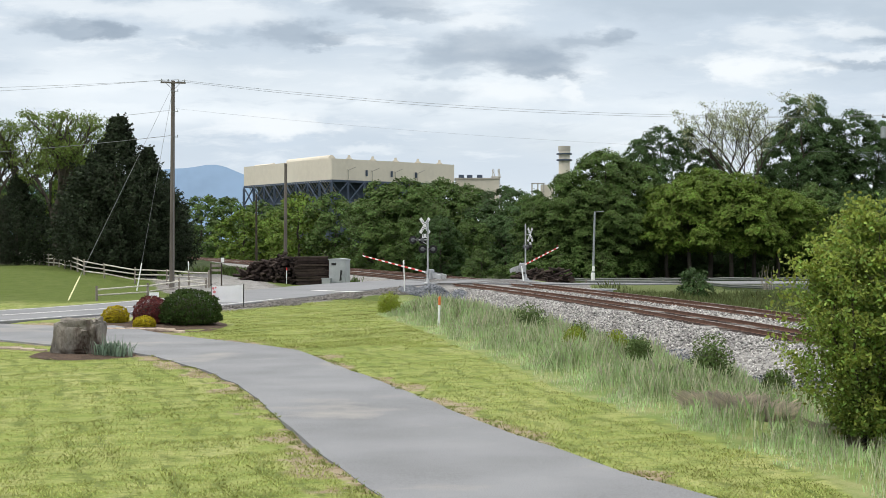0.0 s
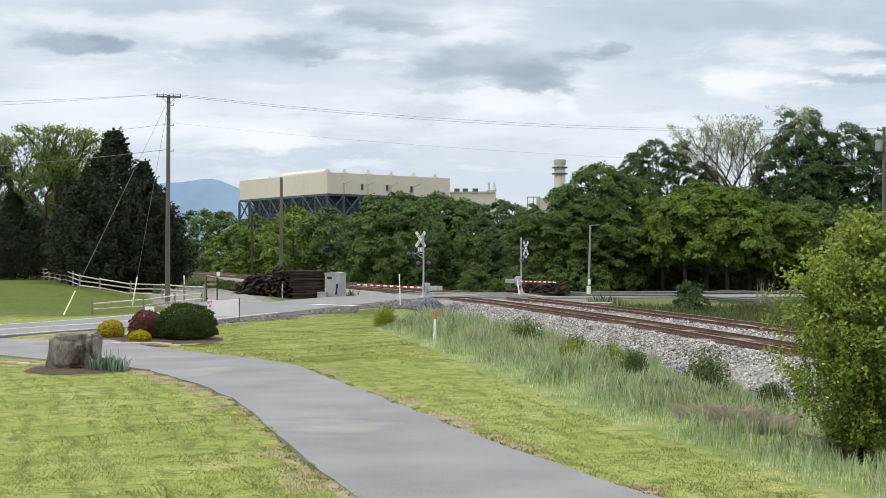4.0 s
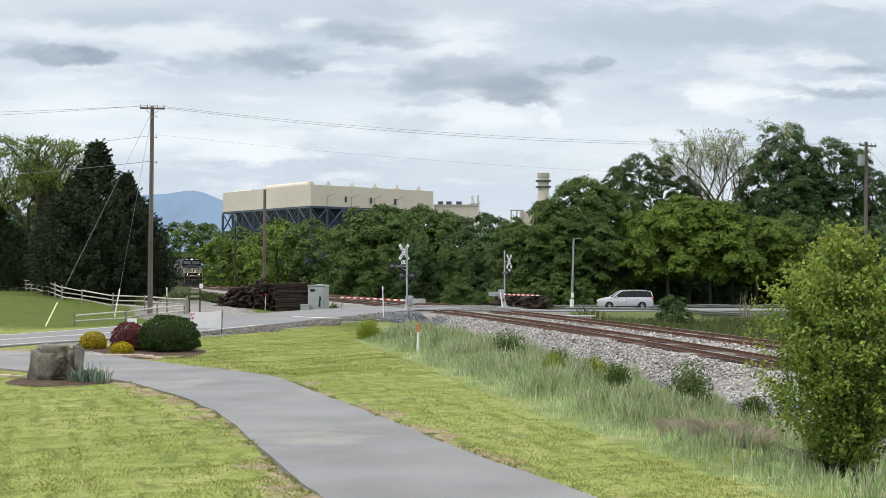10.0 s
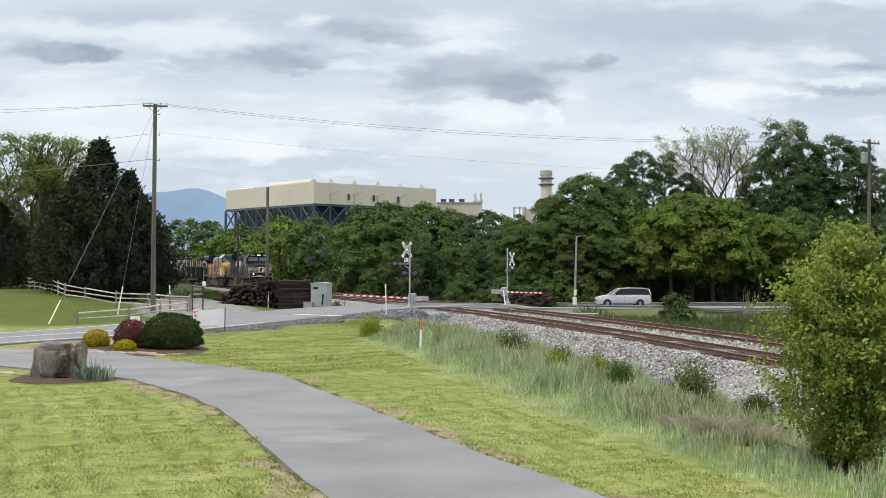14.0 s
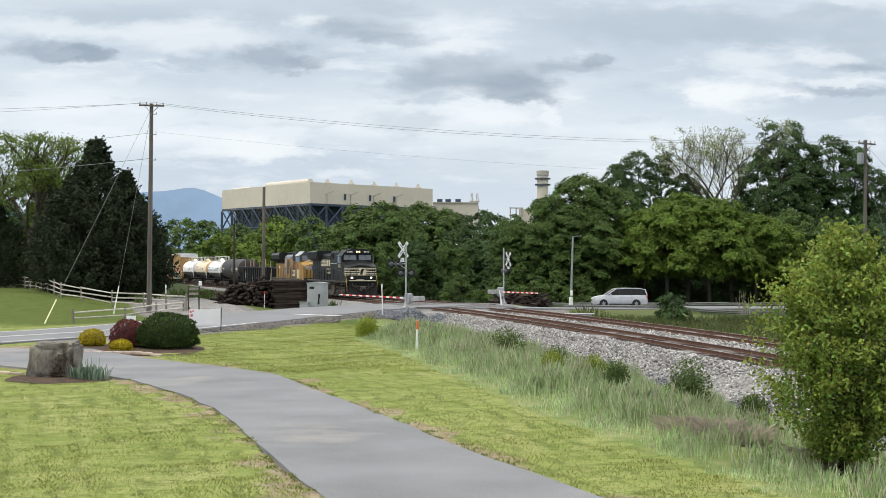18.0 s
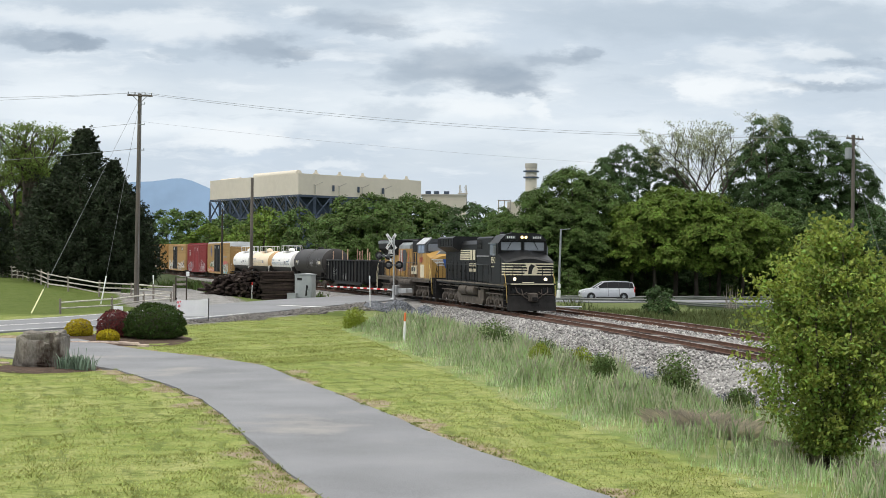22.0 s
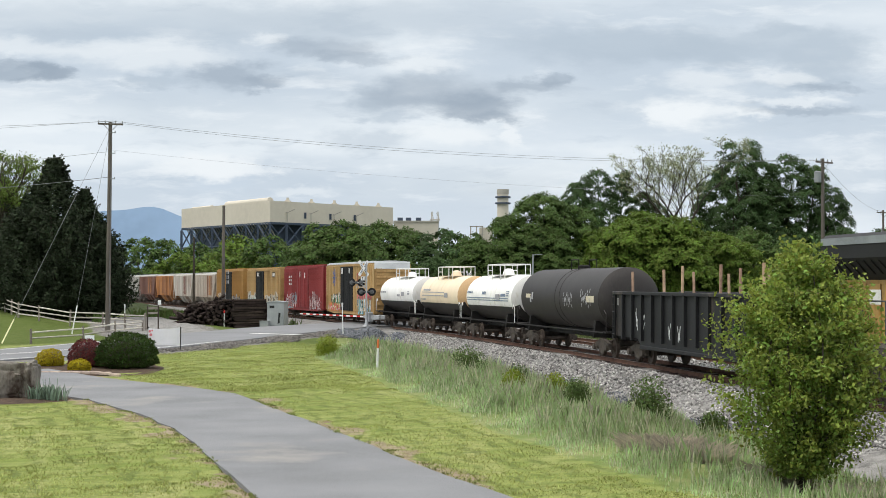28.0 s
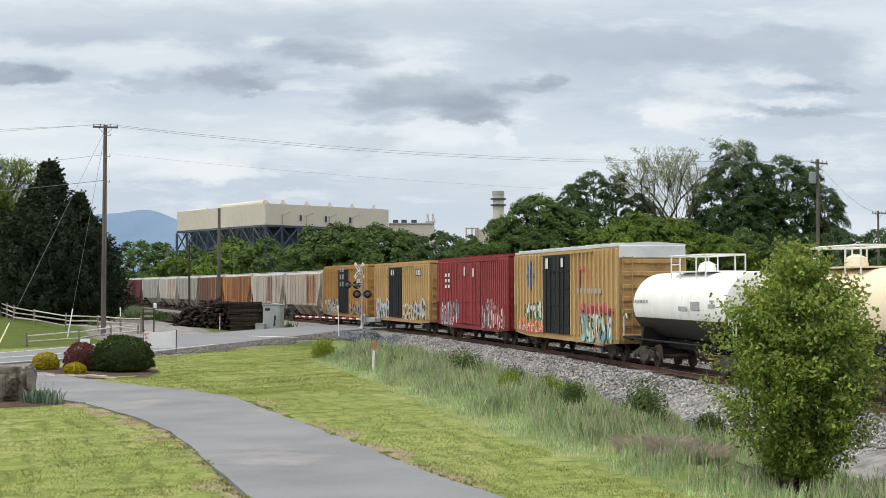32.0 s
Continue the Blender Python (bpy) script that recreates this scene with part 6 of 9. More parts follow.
def build_gondola(L):
    c = thing("gondola_car", "black open gondola wagon with wooden stakes standing in it", "rail car", "train")
    h = L / 2 - 0.35
    for k in (-1, 1):
        part("side", Geo().slab([(-h, 2.82), (h, 2.82), (h, 1.08), (h - 3.2, 1.06), (h - 3.7, 0.74), (-h + 3.7, 0.74), (-h + 3.2, 1.06), (-h, 1.08)], 1.42 * k - 0.03, 1.42 * k + 0.03, "y"), gon_paint, c)
        part("top_chord", Geo().box(0, 1.46 * k, 2.86, 2 * h + 0.1, 0.18, 0.14, 0.02), gon_paint, c)
        part("side_sill", Geo().box(0, 1.44 * k, 0.74, 2 * h - 7.4, 0.16, 0.14, 0.02), gon_paint, c)
        n = 14
        rib = None
        for i in range(n + 1):
            x = -h + 0.12 + (2 * h - 0.24) * i / n
            if rib is None:
                rib = Geo().slab([(-0.09, 2.82), (0.09, 2.82), (0.07, 0.98), (-0.07, 0.98)], -0.07, 0.07, "y").mesh("rib", gon_paint)
            o = part("rib", rib, None, c)
            o.location = (x, 1.50 * k, 0)
        part("end", Geo().box(h * k, 0, 1.95, 0.07, 2.8, 1.8, 0.01).box((h + 0.06) * k, 0, 2.5, 0.1, 2.7, 0.12).box((h + 0.06) * k, 0, 1.7, 0.1, 2.7, 0.12), gon_paint, c)
        coupler(c, (h) * k, k)
        truck(c, (h - 1.9) * k)
        ladder(c, (h - 0.25) * k, -1.58, 1.15, 2.7, 0.36, gon_paint)
    part("floor", Geo().box(0, 0, 1.08, 2 * h, 2.8, 0.1), dark_gear, c)
    part("centre_sill", Geo().box(0, 0, 0.86, 2 * h, 0.5, 0.34), dark_gear, c)
    rg = random.Random(4)
    for i in range(8):
        x = -h + 2.2 + i * (2 * h - 4.2) / 7
        for y in (-1.3, 1.3):
            if rg.random() < 0.8:
                part("stake", Geo().cyl((x, y, 1.2), (x + rg.uniform(-0.14, 0.14), y, rg.uniform(3.6, 3.95)), 0.06, 0.055, 7), wood_stake, c)
    bars(c, [(-h + 1.05, 2.45, 0.18, 0.36), (-h + 1.35, 2.45, 0.18, 0.36), (-h + 1.2, 1.95, 0.45, 0.16), (-h + 0.5, 2.5, 0.1, 0.3)], -1.457, white_paint)
    for x, z in ((-h + 3.1, 1.85), (-h + 4.0, 1.85), (-h + 8.3, 1.5), (-h + 7.2, 1.35)):
        g = Geo()
        rr = random.Random(int(x * 10))
        for j in range(5):
            a = rr.uniform(0, 3.14)
            g.box(x + rr.uniform(-0.15, 0.15), -1.455, z + rr.uniform(-0.25, 0.25), 0.05, 0.008, rr.uniform(0.2, 0.5), rot=Matrix.Rotation(a * 0.4 - 0.5, 3, "Y"))
        part("graffiti", g, spray["white"], c, "white sprayed squiggle")
    return c


def build_tank(L, R, zc, mat, label, belly=None, head=None, dome=True):
    c = thing("tank_car", label, "rail car", "train")
    h = L / 2 - 0.75
    prof = [(-h, R * 0.05), (-h + 0.05, R * 0.42), (-h + 0.15, R * 0.70), (-h + 0.27, R * 0.88), (-h + 0.42, R)]
    prof = prof + [(-x, r) for x, r in reversed(prof)]
    part("tank", Geo().lathe(prof[4:6], "x", (0, 0, zc), 36), mat, c, smooth=True)
    for ends in (prof[:5], prof[5:]):
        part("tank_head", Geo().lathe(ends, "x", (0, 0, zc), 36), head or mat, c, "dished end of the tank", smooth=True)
    if belly:
        # lower jacket painted black
        g = Geo()
        vs, n = [], 14
        for x, r in prof[2:-2]:
            for i in range(n + 1):
                a = math.pi * (1.12 + 0.76 * i / n)
                vs.append((x, math.cos(a) * (r + 0.02), zc + math.sin(a) * (r + 0.02)))
        m = n + 1
        fs = [(k * m + i, k * m + i + 1, k * m + m + i + 1, k * m + m + i) for k in range(len(prof) - 5) for i in range(n)]
        part("lower_jacket", g.add(vs, fs), belly, c, "black painted lower half", smooth=True)
    for x in (-h * 0.5, h * 0.12) if dome else (-0.55, 0.25):
        part("weld_band", Geo().lathe([(x, R), (x + 0.01, R + 0.016), (x + (0.06 if dome else 0.3), R + 0.016), (x + (0.07 if dome else 0.31), R)], "x", (0, 0, zc), 36), mat, c, smooth=True)
    # underframe, saddles, walkway rails
    part("underframe", Geo().box(0, 0, 0.95, L - 0.6, 0.45, 0.36, 0.03), dark_gear, c)
    for k in (-1, 1):
        part("saddle", Geo().slab([(-1.3, 0.85), (1.3, 0.85), (1.2, 1.6), (-1.2, 1.6)], (h - 1.5) * k - 0.12, (h - 1.5) * k + 0.12, "x"), dark_gear, c)
        part("end_platform", Geo().box((L / 2 - 0.45) * k, 0, 1.12, 0.75, 2.8, 0.08, 0.01), dark_gear, c)
        coupler(c, (L / 2 - 0.5) * k, k)
        truck(c, (L / 2 - 1.75) * k)
        g = Geo().pipe([(-L / 2 + 0.3, 1.42 * k, 1.12), (L / 2 - 0.3, 1.42 * k, 1.12)], 0.04)
        for x in (-L / 2 + 0.3, -L / 5, 0, L / 5, L / 2 - 0.3):
            g.cyl((x, 1.42 * k, 1.12), (x, 1.0 * k, 1.0), 0.03, n=5)
        part("running_rail", g, dark_gear, c)
        for e in (-1, 1):
            g = Geo().tube([(e * (L / 2 - 0.15), 1.36 * k, 1.15), (e * (L / 2 - 0.16), 1.36 * k, 1.95), (e * (L / 2 - 0.45), 1.36 * k, 2.1), (e * (L / 2 - 0.6), 1.36 * k, 1.9)], 0.022, 6)
            part("grab_rail", g, mat if not belly else white_paint, c)
    top = zc + R
    if dome:
        part("dome", Geo().lathe([(top - 0.25, 0.36), (top + 0.14, 0.34), (top + 0.32, 0.27), (top + 0.40, 0.10)], "z", (0, 0, 0), 18), mat, c, smooth=True)
        for k in (-1, 1):
            for x in (-1.9, -0.9, 0.9, 1.9):
                part("rail_post", Geo().cyl((x, 0.75 * k, top - 0.25), (x, 0.75 * k, top + 0.62), 0.03, n=6), white_paint, c)
            part("top_rail", Geo().cyl((-1.9, 0.75 * k, top + 0.62), (1.9, 0.75 * k, top + 0.62), 0.035, n=6), white_paint, c, "white safety rail")
            part("top_rail", Geo().cyl((-1.9, 0.75 * k, top + 0.3), (-0.9, 0.75 * k, top + 0.3), 0.025, n=6), white_paint, c)
        for x in (-1.9, 1.9):
            part("top_rail", Geo().cyl((x, -0.75, top + 0.62), (x, 0.75, top + 0.62), 0.035, n=6), white_paint, c)
        part("top_platform", Geo().box(0, 0, top + 0.02, 3.9, 1.5, 0.05), mat, c)
        bars(c, [(2.2, zc + 0.05, 0.9, 0.3)], -R - 0.02, spray["grey"])
    else:
        g = Geo()
        for x in (-0.6, 0.6):
            for y in (-0.45, 0.45):
                g.cyl((x, y, top - 0.1), (x, y, top + 0.42), 0.028, n=6)
        for y in (-0.45, 0.45):
            g.cyl((-0.6, y, top + 0.42), (0.6, y, top + 0.42), 0.028, n=6)
        g.lathe([(top - 0.1, 0.3), (top + 0.12, 0.3), (top + 0.16, 0.2)], "z", (0, 0, 0), 14)
        part("manway", g, dark_gear, c)
    return c


def curve_marks(c, R, zc, rects, mat, name="marking"):
    """Painted bars that follow the round side: (x, angle, width, tall)."""
    for x, a, w, t in rects:
        vs = []
        for i in range(4):
            b = math.pi + a - t / 2 + t * i / 3
            for e in (-w / 2, w / 2):
                vs.append((x + e, math.cos(b) * (R + 0.022), zc - math.sin(b) * (R + 0.022)))
        part(name, Geo().add(vs, [(i * 2, i * 2 + 1, i * 2 + 3, i * 2 + 2) for i in range(3)]), mat, c)


def build_boxcar(L, body, door, label, ribs="posts", seed=1, white_end=False, door_at=0.0, door_w=4.6, low=0.82, top=5.0):
    c = thing("boxcar", label, "rail car", "train")
    h = L / 2
    for k in (-1, 1):
        part("side", Geo().box(0, 1.40 * k, (low + top - 0.12) / 2, L, 0.08, top - 0.12 - low, 0.01), body, c)
        part("side_sill", Geo().slab([(-h, low + 0.12), (h, low + 0.12), (h, low), (h * 0.7, low - 0.14), (-h * 0.7, low - 0.14), (-h, low)], 1.40 * k - 0.06, 1.40 * k + 0.06, "y"), body, c)
        n = int(L / (0.62 if ribs == "posts" else 0.42))
        rib = Geo().box(0, 0, (low + top) / 2 - 0.05, 0.09 if ribs == "posts" else 0.16, 0.15, top - low - 0.35, 0.02).mesh("side_post", paled.get(body.name, body))
        for i in range(n + 1):
            x = -h + 0.1 + (L - 0.2) * i / n
            if abs(x - door_at) < door_w / 2 + 0.1:
                continue
            o = part("side_post", rib, None, c)
            o.location = (x, 1.46 * k, 0)
        for j in (-1, 1):
            d = part("door", Geo().box(door_at + j * door_w / 4, 1.50 * k, (low + top) / 2 - 0.1, door_w / 2 - 0.05, 0.09, top - low - 0.5, 0.02), door, c)
            g = Geo()
            for z in (1.5, 2.3, 3.1, 3.9):
                g.box(door_at + j * door_w / 4, 1.56 * k, z, door_w / 2 - 0.15, 0.05, 0.07)
            for x in (-0.35, 0.35):
                g.cyl((door_at + j * door_w / 4 + x, 1.59 * k, low + 0.15), (door_at + j * door_w / 4 + x, 1.59 * k, top - 0.4), 0.025, n=6)
            part("door_rod", g, door, d)
        part("door_track", Geo().box(door_at + 1.6, 1.50 * k, top - 0.26, door_w * 1.9, 0.12, 0.10), body, c)
        # corrugated end
        e = part("end", Geo().box(h * k - 0.04 * k, 0, (low + top) / 2 - 0.1, 0.08, 2.8, top - low - 0.2), body, c)
        corr = Geo().box(0, 0, 0, 0.12, 2.62, 0.20, 0.05).mesh("corrugation", body)
        z = low + 0.3
        while z < top - 0.75:
            part("corrugation", corr, None, e).location = (h * k + 0.05 * k, 0, z)
            z += 0.52
        if white_end:
            part("end_panel", Geo().box(h * k + 0.02 * k, 0, top - 0.36, 0.14, 2.86, 0.52, 0.02), roof_white, c, "white painted top of the end")
        coupler(c, (h - 0.05) * k, k)
        truck(c, (h - 2.3) * k)
        ladder(c, (h - 0.4) * k, -1.56, 1.0, 2.2, 0.4, body, n=4)
        ladder(c, (h + 0.17) * k, -1.1, 1.0, top - 0.6, 0.4, body, "y", 8)
    g = Geo().slab([(-1.46, top - 0.14), (1.46, top - 0.14), (1.46, top - 0.04), (0.3, top + 0.05), (-0.3, top + 0.05), (-1.46, top - 0.04)], -h - 0.05, h + 0.05, "x")
    for i in range(int(L / 1.2)):
        g.box(-h + 0.6 + i * 1.2, 0, top + 0.0, 0.08, 2.8, 0.07)
    part("roof", g, roof_white if white_end else body, c)
    part("centre_sill", Geo().box(0, 0, 0.80, L, 0.5, 0.34), dark_gear, c)
    part("brake_rigging", Geo().box(1.2, -0.6, 0.62, 1.3, 0.4, 0.34, 0.04).cyl((-3, -0.5, 0.6), (3, -0.5, 0.6), 0.03).cyl((-1.6, -0.7, 0.62), (-0.7, -0.7, 0.62), 0.2), dark_gear, c)
    return c


def build_hopper(L, mat, label, patch=None):
    c = thing("hopper_car", label, "rail car", "train")
    h = L / 2 - 0.4
    for k in (-1, 1):
        out = [(-h, 4.35), (h, 4.35), (h, 3.3), (h - 1.3, 1.45), (-h + 1.3, 1.45), (-h, 3.3)]
        part("side", Geo().slab(out, 1.45 * k - 0.05, 1.45 * k + 0.05, "y"), mat, c)
        rib = Geo().box(0, 0, 2.9, 0.10, 0.10, 2.85, 0.02).mesh("rib", mat)
        for i in range(13):
            x = -h + 0.5 + (2 * h - 1.0) * i / 12
            if abs(x) < h - 1.2:
                part("rib", rib, None, c).location = (x, 1.52 * k, 0)
        part("end_slope", Geo().slab([(h, 4.35), (h, 3.3), (h - 1.3, 1.45), (h - 1.4, 1.45), (h - 0.12, 3.35), (h - 0.12, 4.35)] if k > 0 else [(-h, 4.35), (-h + 0.12, 4.35), (-h + 0.12, 3.35), (-h + 1.4, 1.45), (-h + 1.3, 1.45), (-h, 3.3)], -1.4, 1.4, "y"), mat, c)
        for y in (-1.25, 1.25):
            part("end_post", Geo().cyl((h * k, y, 1.1), (h * k, y, 4.3), 0.05, n=6), mat, c)
        part("end_brace", Geo().cyl((h * k, -1.25, 1.1), ((h - 1.2) * k, -1.25, 2.4), 0.04, n=6), mat, c)
        ladder(c, (h - 0.1) * k, -1.5, 1.2, 4.3, 0.42, mat, n=8)
        truck(c, (L / 2 - 2.0) * k)
        coupler(c, (L / 2 - 0.35) * k, k)
        part("end_platform", Geo().box((L / 2 - 0.7) * k, 0, 1.1, 0.8, 2.7, 0.08), mat, c)
    for x in (-3.4, 0, 3.4):
        part("discharge_bay", Geo().add([(x - 1.5, -1.3, 1.5), (x + 1.5, -1.3, 1.5), (x + 1.5, 1.3, 1.5), (x - 1.5, 1.3, 1.5), (x - 0.5, -0.6, 0.5), (x + 0.5, -0.6, 0.5), (x + 0.5, 0.6, 0.5), (x - 0.5, 0.6, 0.5)], [(0, 1, 2, 3), (4, 5, 6, 7), (0, 1, 5, 4), (1, 2, 6, 5), (2, 3, 7, 6), (3, 0, 4, 7)]), mat, c)
    g = Geo().slab([(-1.5, 4.3), (1.5, 4.3), (1.1, 4.55), (-1.1, 4.55)], -h, h, "x")
    part("roof", g, hop_mats[4], c)
    part("roof_walk", Geo().box(0, 0, 4.66, 2 * h, 0.5, 0.05).box(0, 0, 4.6, 2 * h * 0.8, 0.3, 0.1), roof_white, c)
    if patch:
        x0, x1, mt = patch
        part("panel", Geo().box((x0 + x1) / 2, -1.508, 2.95, x1 - x0, 0.012, 2.5), mt, c, "repainted side panel")
    return c


def front(t):
    """Where the front of the train is on the line at t seconds."""
    return -14.556 + 14.0876 * (t - 23) + 0.00813 * (t - 23) ** 2


def build_train():
    """All cars with the s of their middles behind the front, and half their truck spacing."""
    cars = [(build_black_loco(), -9.2, 6.2), (build_yellow_loco(), -29.5, 6.1)]
    cars.append((build_gondola(18.9), -49.95, 7.2))
    t = build_tank(15.8, 1.42, 2.56, tank_black, "long black tank wagon with faded markings and graffiti", dome=False)
    curve_marks(t, 1.42, 2.56, [(5.6, 0.0, 1.2, 0.2), (-5.2, 0.05, 0.9, 0.14)], cream_mat)
    curve_marks(t, 1.42, 2.56, [(1.3 + i * 0.075, -0.05 + 0.22 * math.sin(i * 2.1) * math.cos(i * 0.37), 0.07, 0.13) for i in range(20)] + [(4.1 + i * 0.08, 0.02 + 0.26 * math.sin(i * 1.7 + 1) * math.cos(i * 0.21), 0.08, 0.12) for i in range(20)] + [(-4.4, 0.05, 0.3, 0.25), (-4.75, -0.08, 0.25, 0.2)], spray["grey"], "graffiti")
    cars.append((t, -68.4, 5.8))
    t = build_tank(12.6, 1.27, 2.45, tank_white, "white tank wagon with black lower half and white railing", belly=tank_black, head=tank_white_shaded)
    curve_marks(t, 1.27, 2.45, [(-0.2, -0.12, 9.4, 0.035), (-0.2, -0.02, 9.4, 0.035), (3.4, 0.12, 1.0, 0.12)] + [(-4.8 + 0.34 * i, 0.22, 0.26, 0.09) for i in range(4)] + [(-1.2 + 0.3 * i, 0.2, 0.22, 0.13) for i in range(3)] + [(4.3, 0.1 + 0.09 * i, 0.6, 0.04) for i in range(3)], blue_grey)
    cars.append((t, -82.9, 4.6))
    t = build_tank(12.6, 1.27, 2.45, tank_cream, "cream and tan tank wagon with black lower half", belly=tank_black, head=tank_tan)
    curve_marks(t, 1.27, 2.45, [(-1.4, 0.0, 6.2, 0.045), (-1.4, 0.17, 6.2, 0.04), (-3.2, 0.30, 2.0, 0.10)] + [(-4.6 + 0.34 * i, -0.2, 0.25, 0.09) for i in range(4)], spray["grey"])
    cars.append((t, -95.5, 4.6))
    t = build_tank(12.6, 1.27, 2.45, tank_white, "plain white tank wagon with black lower half", belly=tank_black, head=tank_white_shaded)
    curve_marks(t, 1.27, 2.45, [(-4.8 + 0.36 * i, 0.12, 0.27, 0.1) for i in range(5)] + [(0.9, -0.05, 0.9, 0.12), (3.9, 0.05, 0.7, 0.1), (3.9, 0.18, 0.5, 0.05)], spray["grey"])
    cars.append((t, -108.1, 4.6))
    t = build_boxcar(17.4, box_yellow, box_black, "tall yellow boxcar with black doors, white roof and graffiti", white_end=True, door_at=-0.6, seed=1)
    tag_paint(t, 3.4, 7.9, 0.75, 2.2, -1.51, ["pale_blue", "white", "black"], 1)
    tag_paint(t, 3.3, 8.0, 1.9, 2.5, -1.51, ["pink"], 2)
    tag_paint(t, -7.8, -2.9, 0.85, 1.6, -1.51, ["orange", "pink", "white"], 3)
    tag_paint(t, -6.6, -2.6, 1.5, 2.5, -1.51, ["green", "white", "black"], 4)
    bars(t, [(3.2, 3.6, 0.18, 0.9), (3.7, 4.0, 0.9, 0.18), (4.7, 3.6, 0.15, 0.7)], -1.512, red_paint)
    bars(t, [(3.0 + i * 0.55, 3.0, 0.35, 0.22) for i in range(7)], -1.512, spray["grey"])
    g = Geo()
    for i in range(4):
        g.box(-5.4, -1.514, 3.75, 0.16, 0.006, 1.5, rot=Matrix.Rotation(i * 0.785, 3, "Y"))
    part("emblem", g, blue_paint, t, "plain blue star-shaped emblem")
    bars(t, [(-2.0, 4.3, 0.5, 0.5), (0.7, 4.3, 0.4, 0.4)], -1.60, white_paint)
    cars.append((t, -123.45, 6.4))
    t = build_boxcar(16.9, box_red, box_red, "dark red boxcar with ribbed sides and graffiti", ribs="tight", door_at=0.2, door_w=5.0, seed=2, top=4.95)
    tag_paint(t, 3.1, 7.6, 0.8, 2.4, -1.51, ["grey", "white", "black"], 5)
    tag_paint(t, -7.4, -2.8, 0.8, 2.3, -1.51, ["pale_blue", "white", "black"], 6)
    bars(t, [(-5.6 + i * 0.8, 3.9 - 0.35 * j, 0.4, 0.2) for i in range(2) for j in range(3)] + [(-0.8, 4.1, 0.3, 0.55), (1.3, 4.0, 0.3, 0.5)], -1.60, white_paint)
    cars.append((t, -142.05, 6.2))
    t = build_boxcar(17.0, box_yellow, box_black, "yellow boxcar with black doors and white graffiti", door_at=-1.4, door_w=3.9, seed=3, top=4.9)
    tag_paint(t, 1.2, 7.9, 0.85, 2.3, -1.51, ["white", "black"], 7)
    tag_paint(t, -7.6, -3.6, 0.85, 2.3, -1.51, ["white", "black", "pale_blue"], 8)
    bars(t, [(5.6, 4.15, 1.5, 0.5)], -1.514, box_black)
    bars(t, [(5.2 + 0.4 * i, 4.15, 0.26, 0.36) for i in range(3)], -1.520, white_paint)
    bars(t, [(-1.6, 4.2, 0.3, 0.4), (-2.2, 4.2, 0.3, 0.4)], -1.60, white_paint)
    cars.append((t, -161.25, 6.2))
    t = build_boxcar(16.3, box_amber, box_black, "dull yellow boxcar with black doors and dark graffiti", door_at=-0.2, door_w=3.6, seed=4, top=4.95)
    tag_paint(t, -7.2, -2.2, 0.85, 2.2, -1.51, ["grey", "black", "white"], 9)
    tag_paint(t, 2.2, 6.6, 0.85, 2.0, -1.51, ["grey", "black"], 10)
    bars(t, [(-0.9 + j * 0.9, 3.4 + 0.6 * i, 0.5, 0.4) for i in range(3) for j in range(2)], -1.60, spray["grey"])
    cars.append((t, -180.3, 6.0))
    H = [("beige", 0, (2.2, 5.6, hop_mats[2])), ("pale", 1, (0.6, 3.0, hop_mats[3])), ("rust-orange", 2, (-1.8, 0.3, hop_mats[3])), ("brown", 3, (1.2, 4.4, hop_mats[2])), ("grey", 4, None), ("pale", 1, None), ("grey", 4, None), ("maroon", 5, None), ("brown", 3, None), ("grey", 4, None)]
    for i, (n, m, pt) in enumerate(H):
        t = build_hopper(16.2, hop_mats[m], n + " covered hopper wagon with rust-streaked ribbed sides", pt)
        cars.append((t, -197.6 - 16.55 * i, 5.9))
    return cars


def car_pose(s, half):
    ax, ay, _ = on_line(s + half)
    bx, by, _ = on_line(s - half)
    return pose((ax + bx) / 2, (ay + by) / 2, 0, 0, 0, math.degrees(math.atan2(ay - by, ax - bx)))


CARS = build_train()

# ---- the crossing and its neighbours ----
alu_mat = material("weathered_aluminium", (0.42, 0.43, 0.44), 0.5, 0.5, vary=0.2, scale=3, fine=25, bump=0.05)
cabinet_mat = material("grey_cabinet_paint", (0.33, 0.35, 0.36), 0.6, vary=0.12, scale=1.5, fine=20, bump=0.05, stain=(0.22, 0.22, 0.21), stain_at=0.62)
sign_white = material("reflective_white", (0.78, 0.79, 0.78), 0.5, vary=0.06, scale=3, fine=20, bump=0)
sign_red = material("reflective_red", (0.55, 0.035, 0.03), 0.5, vary=0.12, scale=3, fine=20, bump=0)
lens_mat = material("dark_red_lens", (0.16, 0.012, 0.012), 0.2, vary=0.1, scale=3, fine=20, bump=0, spec=0.6)
housing_mat = material("dull_lamp_housing", (0.10, 0.105, 0.11), 0.6, vary=0.2, scale=3, fine=20, bump=0.05)
black_mat = material("matt_black", (0.02, 0.02, 0.021), 0.7, vary=0.2, scale=3, fine=20, bump=0.05)
pole_mat = material("weathered_pole_wood", (0.125, 0.110, 0.097), 0.95, vary=0.3, scale=2, fine=30, bump=0.4, streak=0.15)
fence_mat = material("grey_fence_wood", (0.24, 0.215, 0.185), 0.95, vary=0.3, scale=3, fine=30, bump=0.4, per_object=0.25)
pale_fence_mat = material("pale_fence_rail", (0.44, 0.42, 0.37), 0.9, vary=0.25, scale=3, fine=30, bump=0.4, per_object=0.2)
wire_mat = material("overhead_wire", (0.20, 0.21, 0.22), 0.7, vary=0.1, scale=1, fine=5, bump=0)
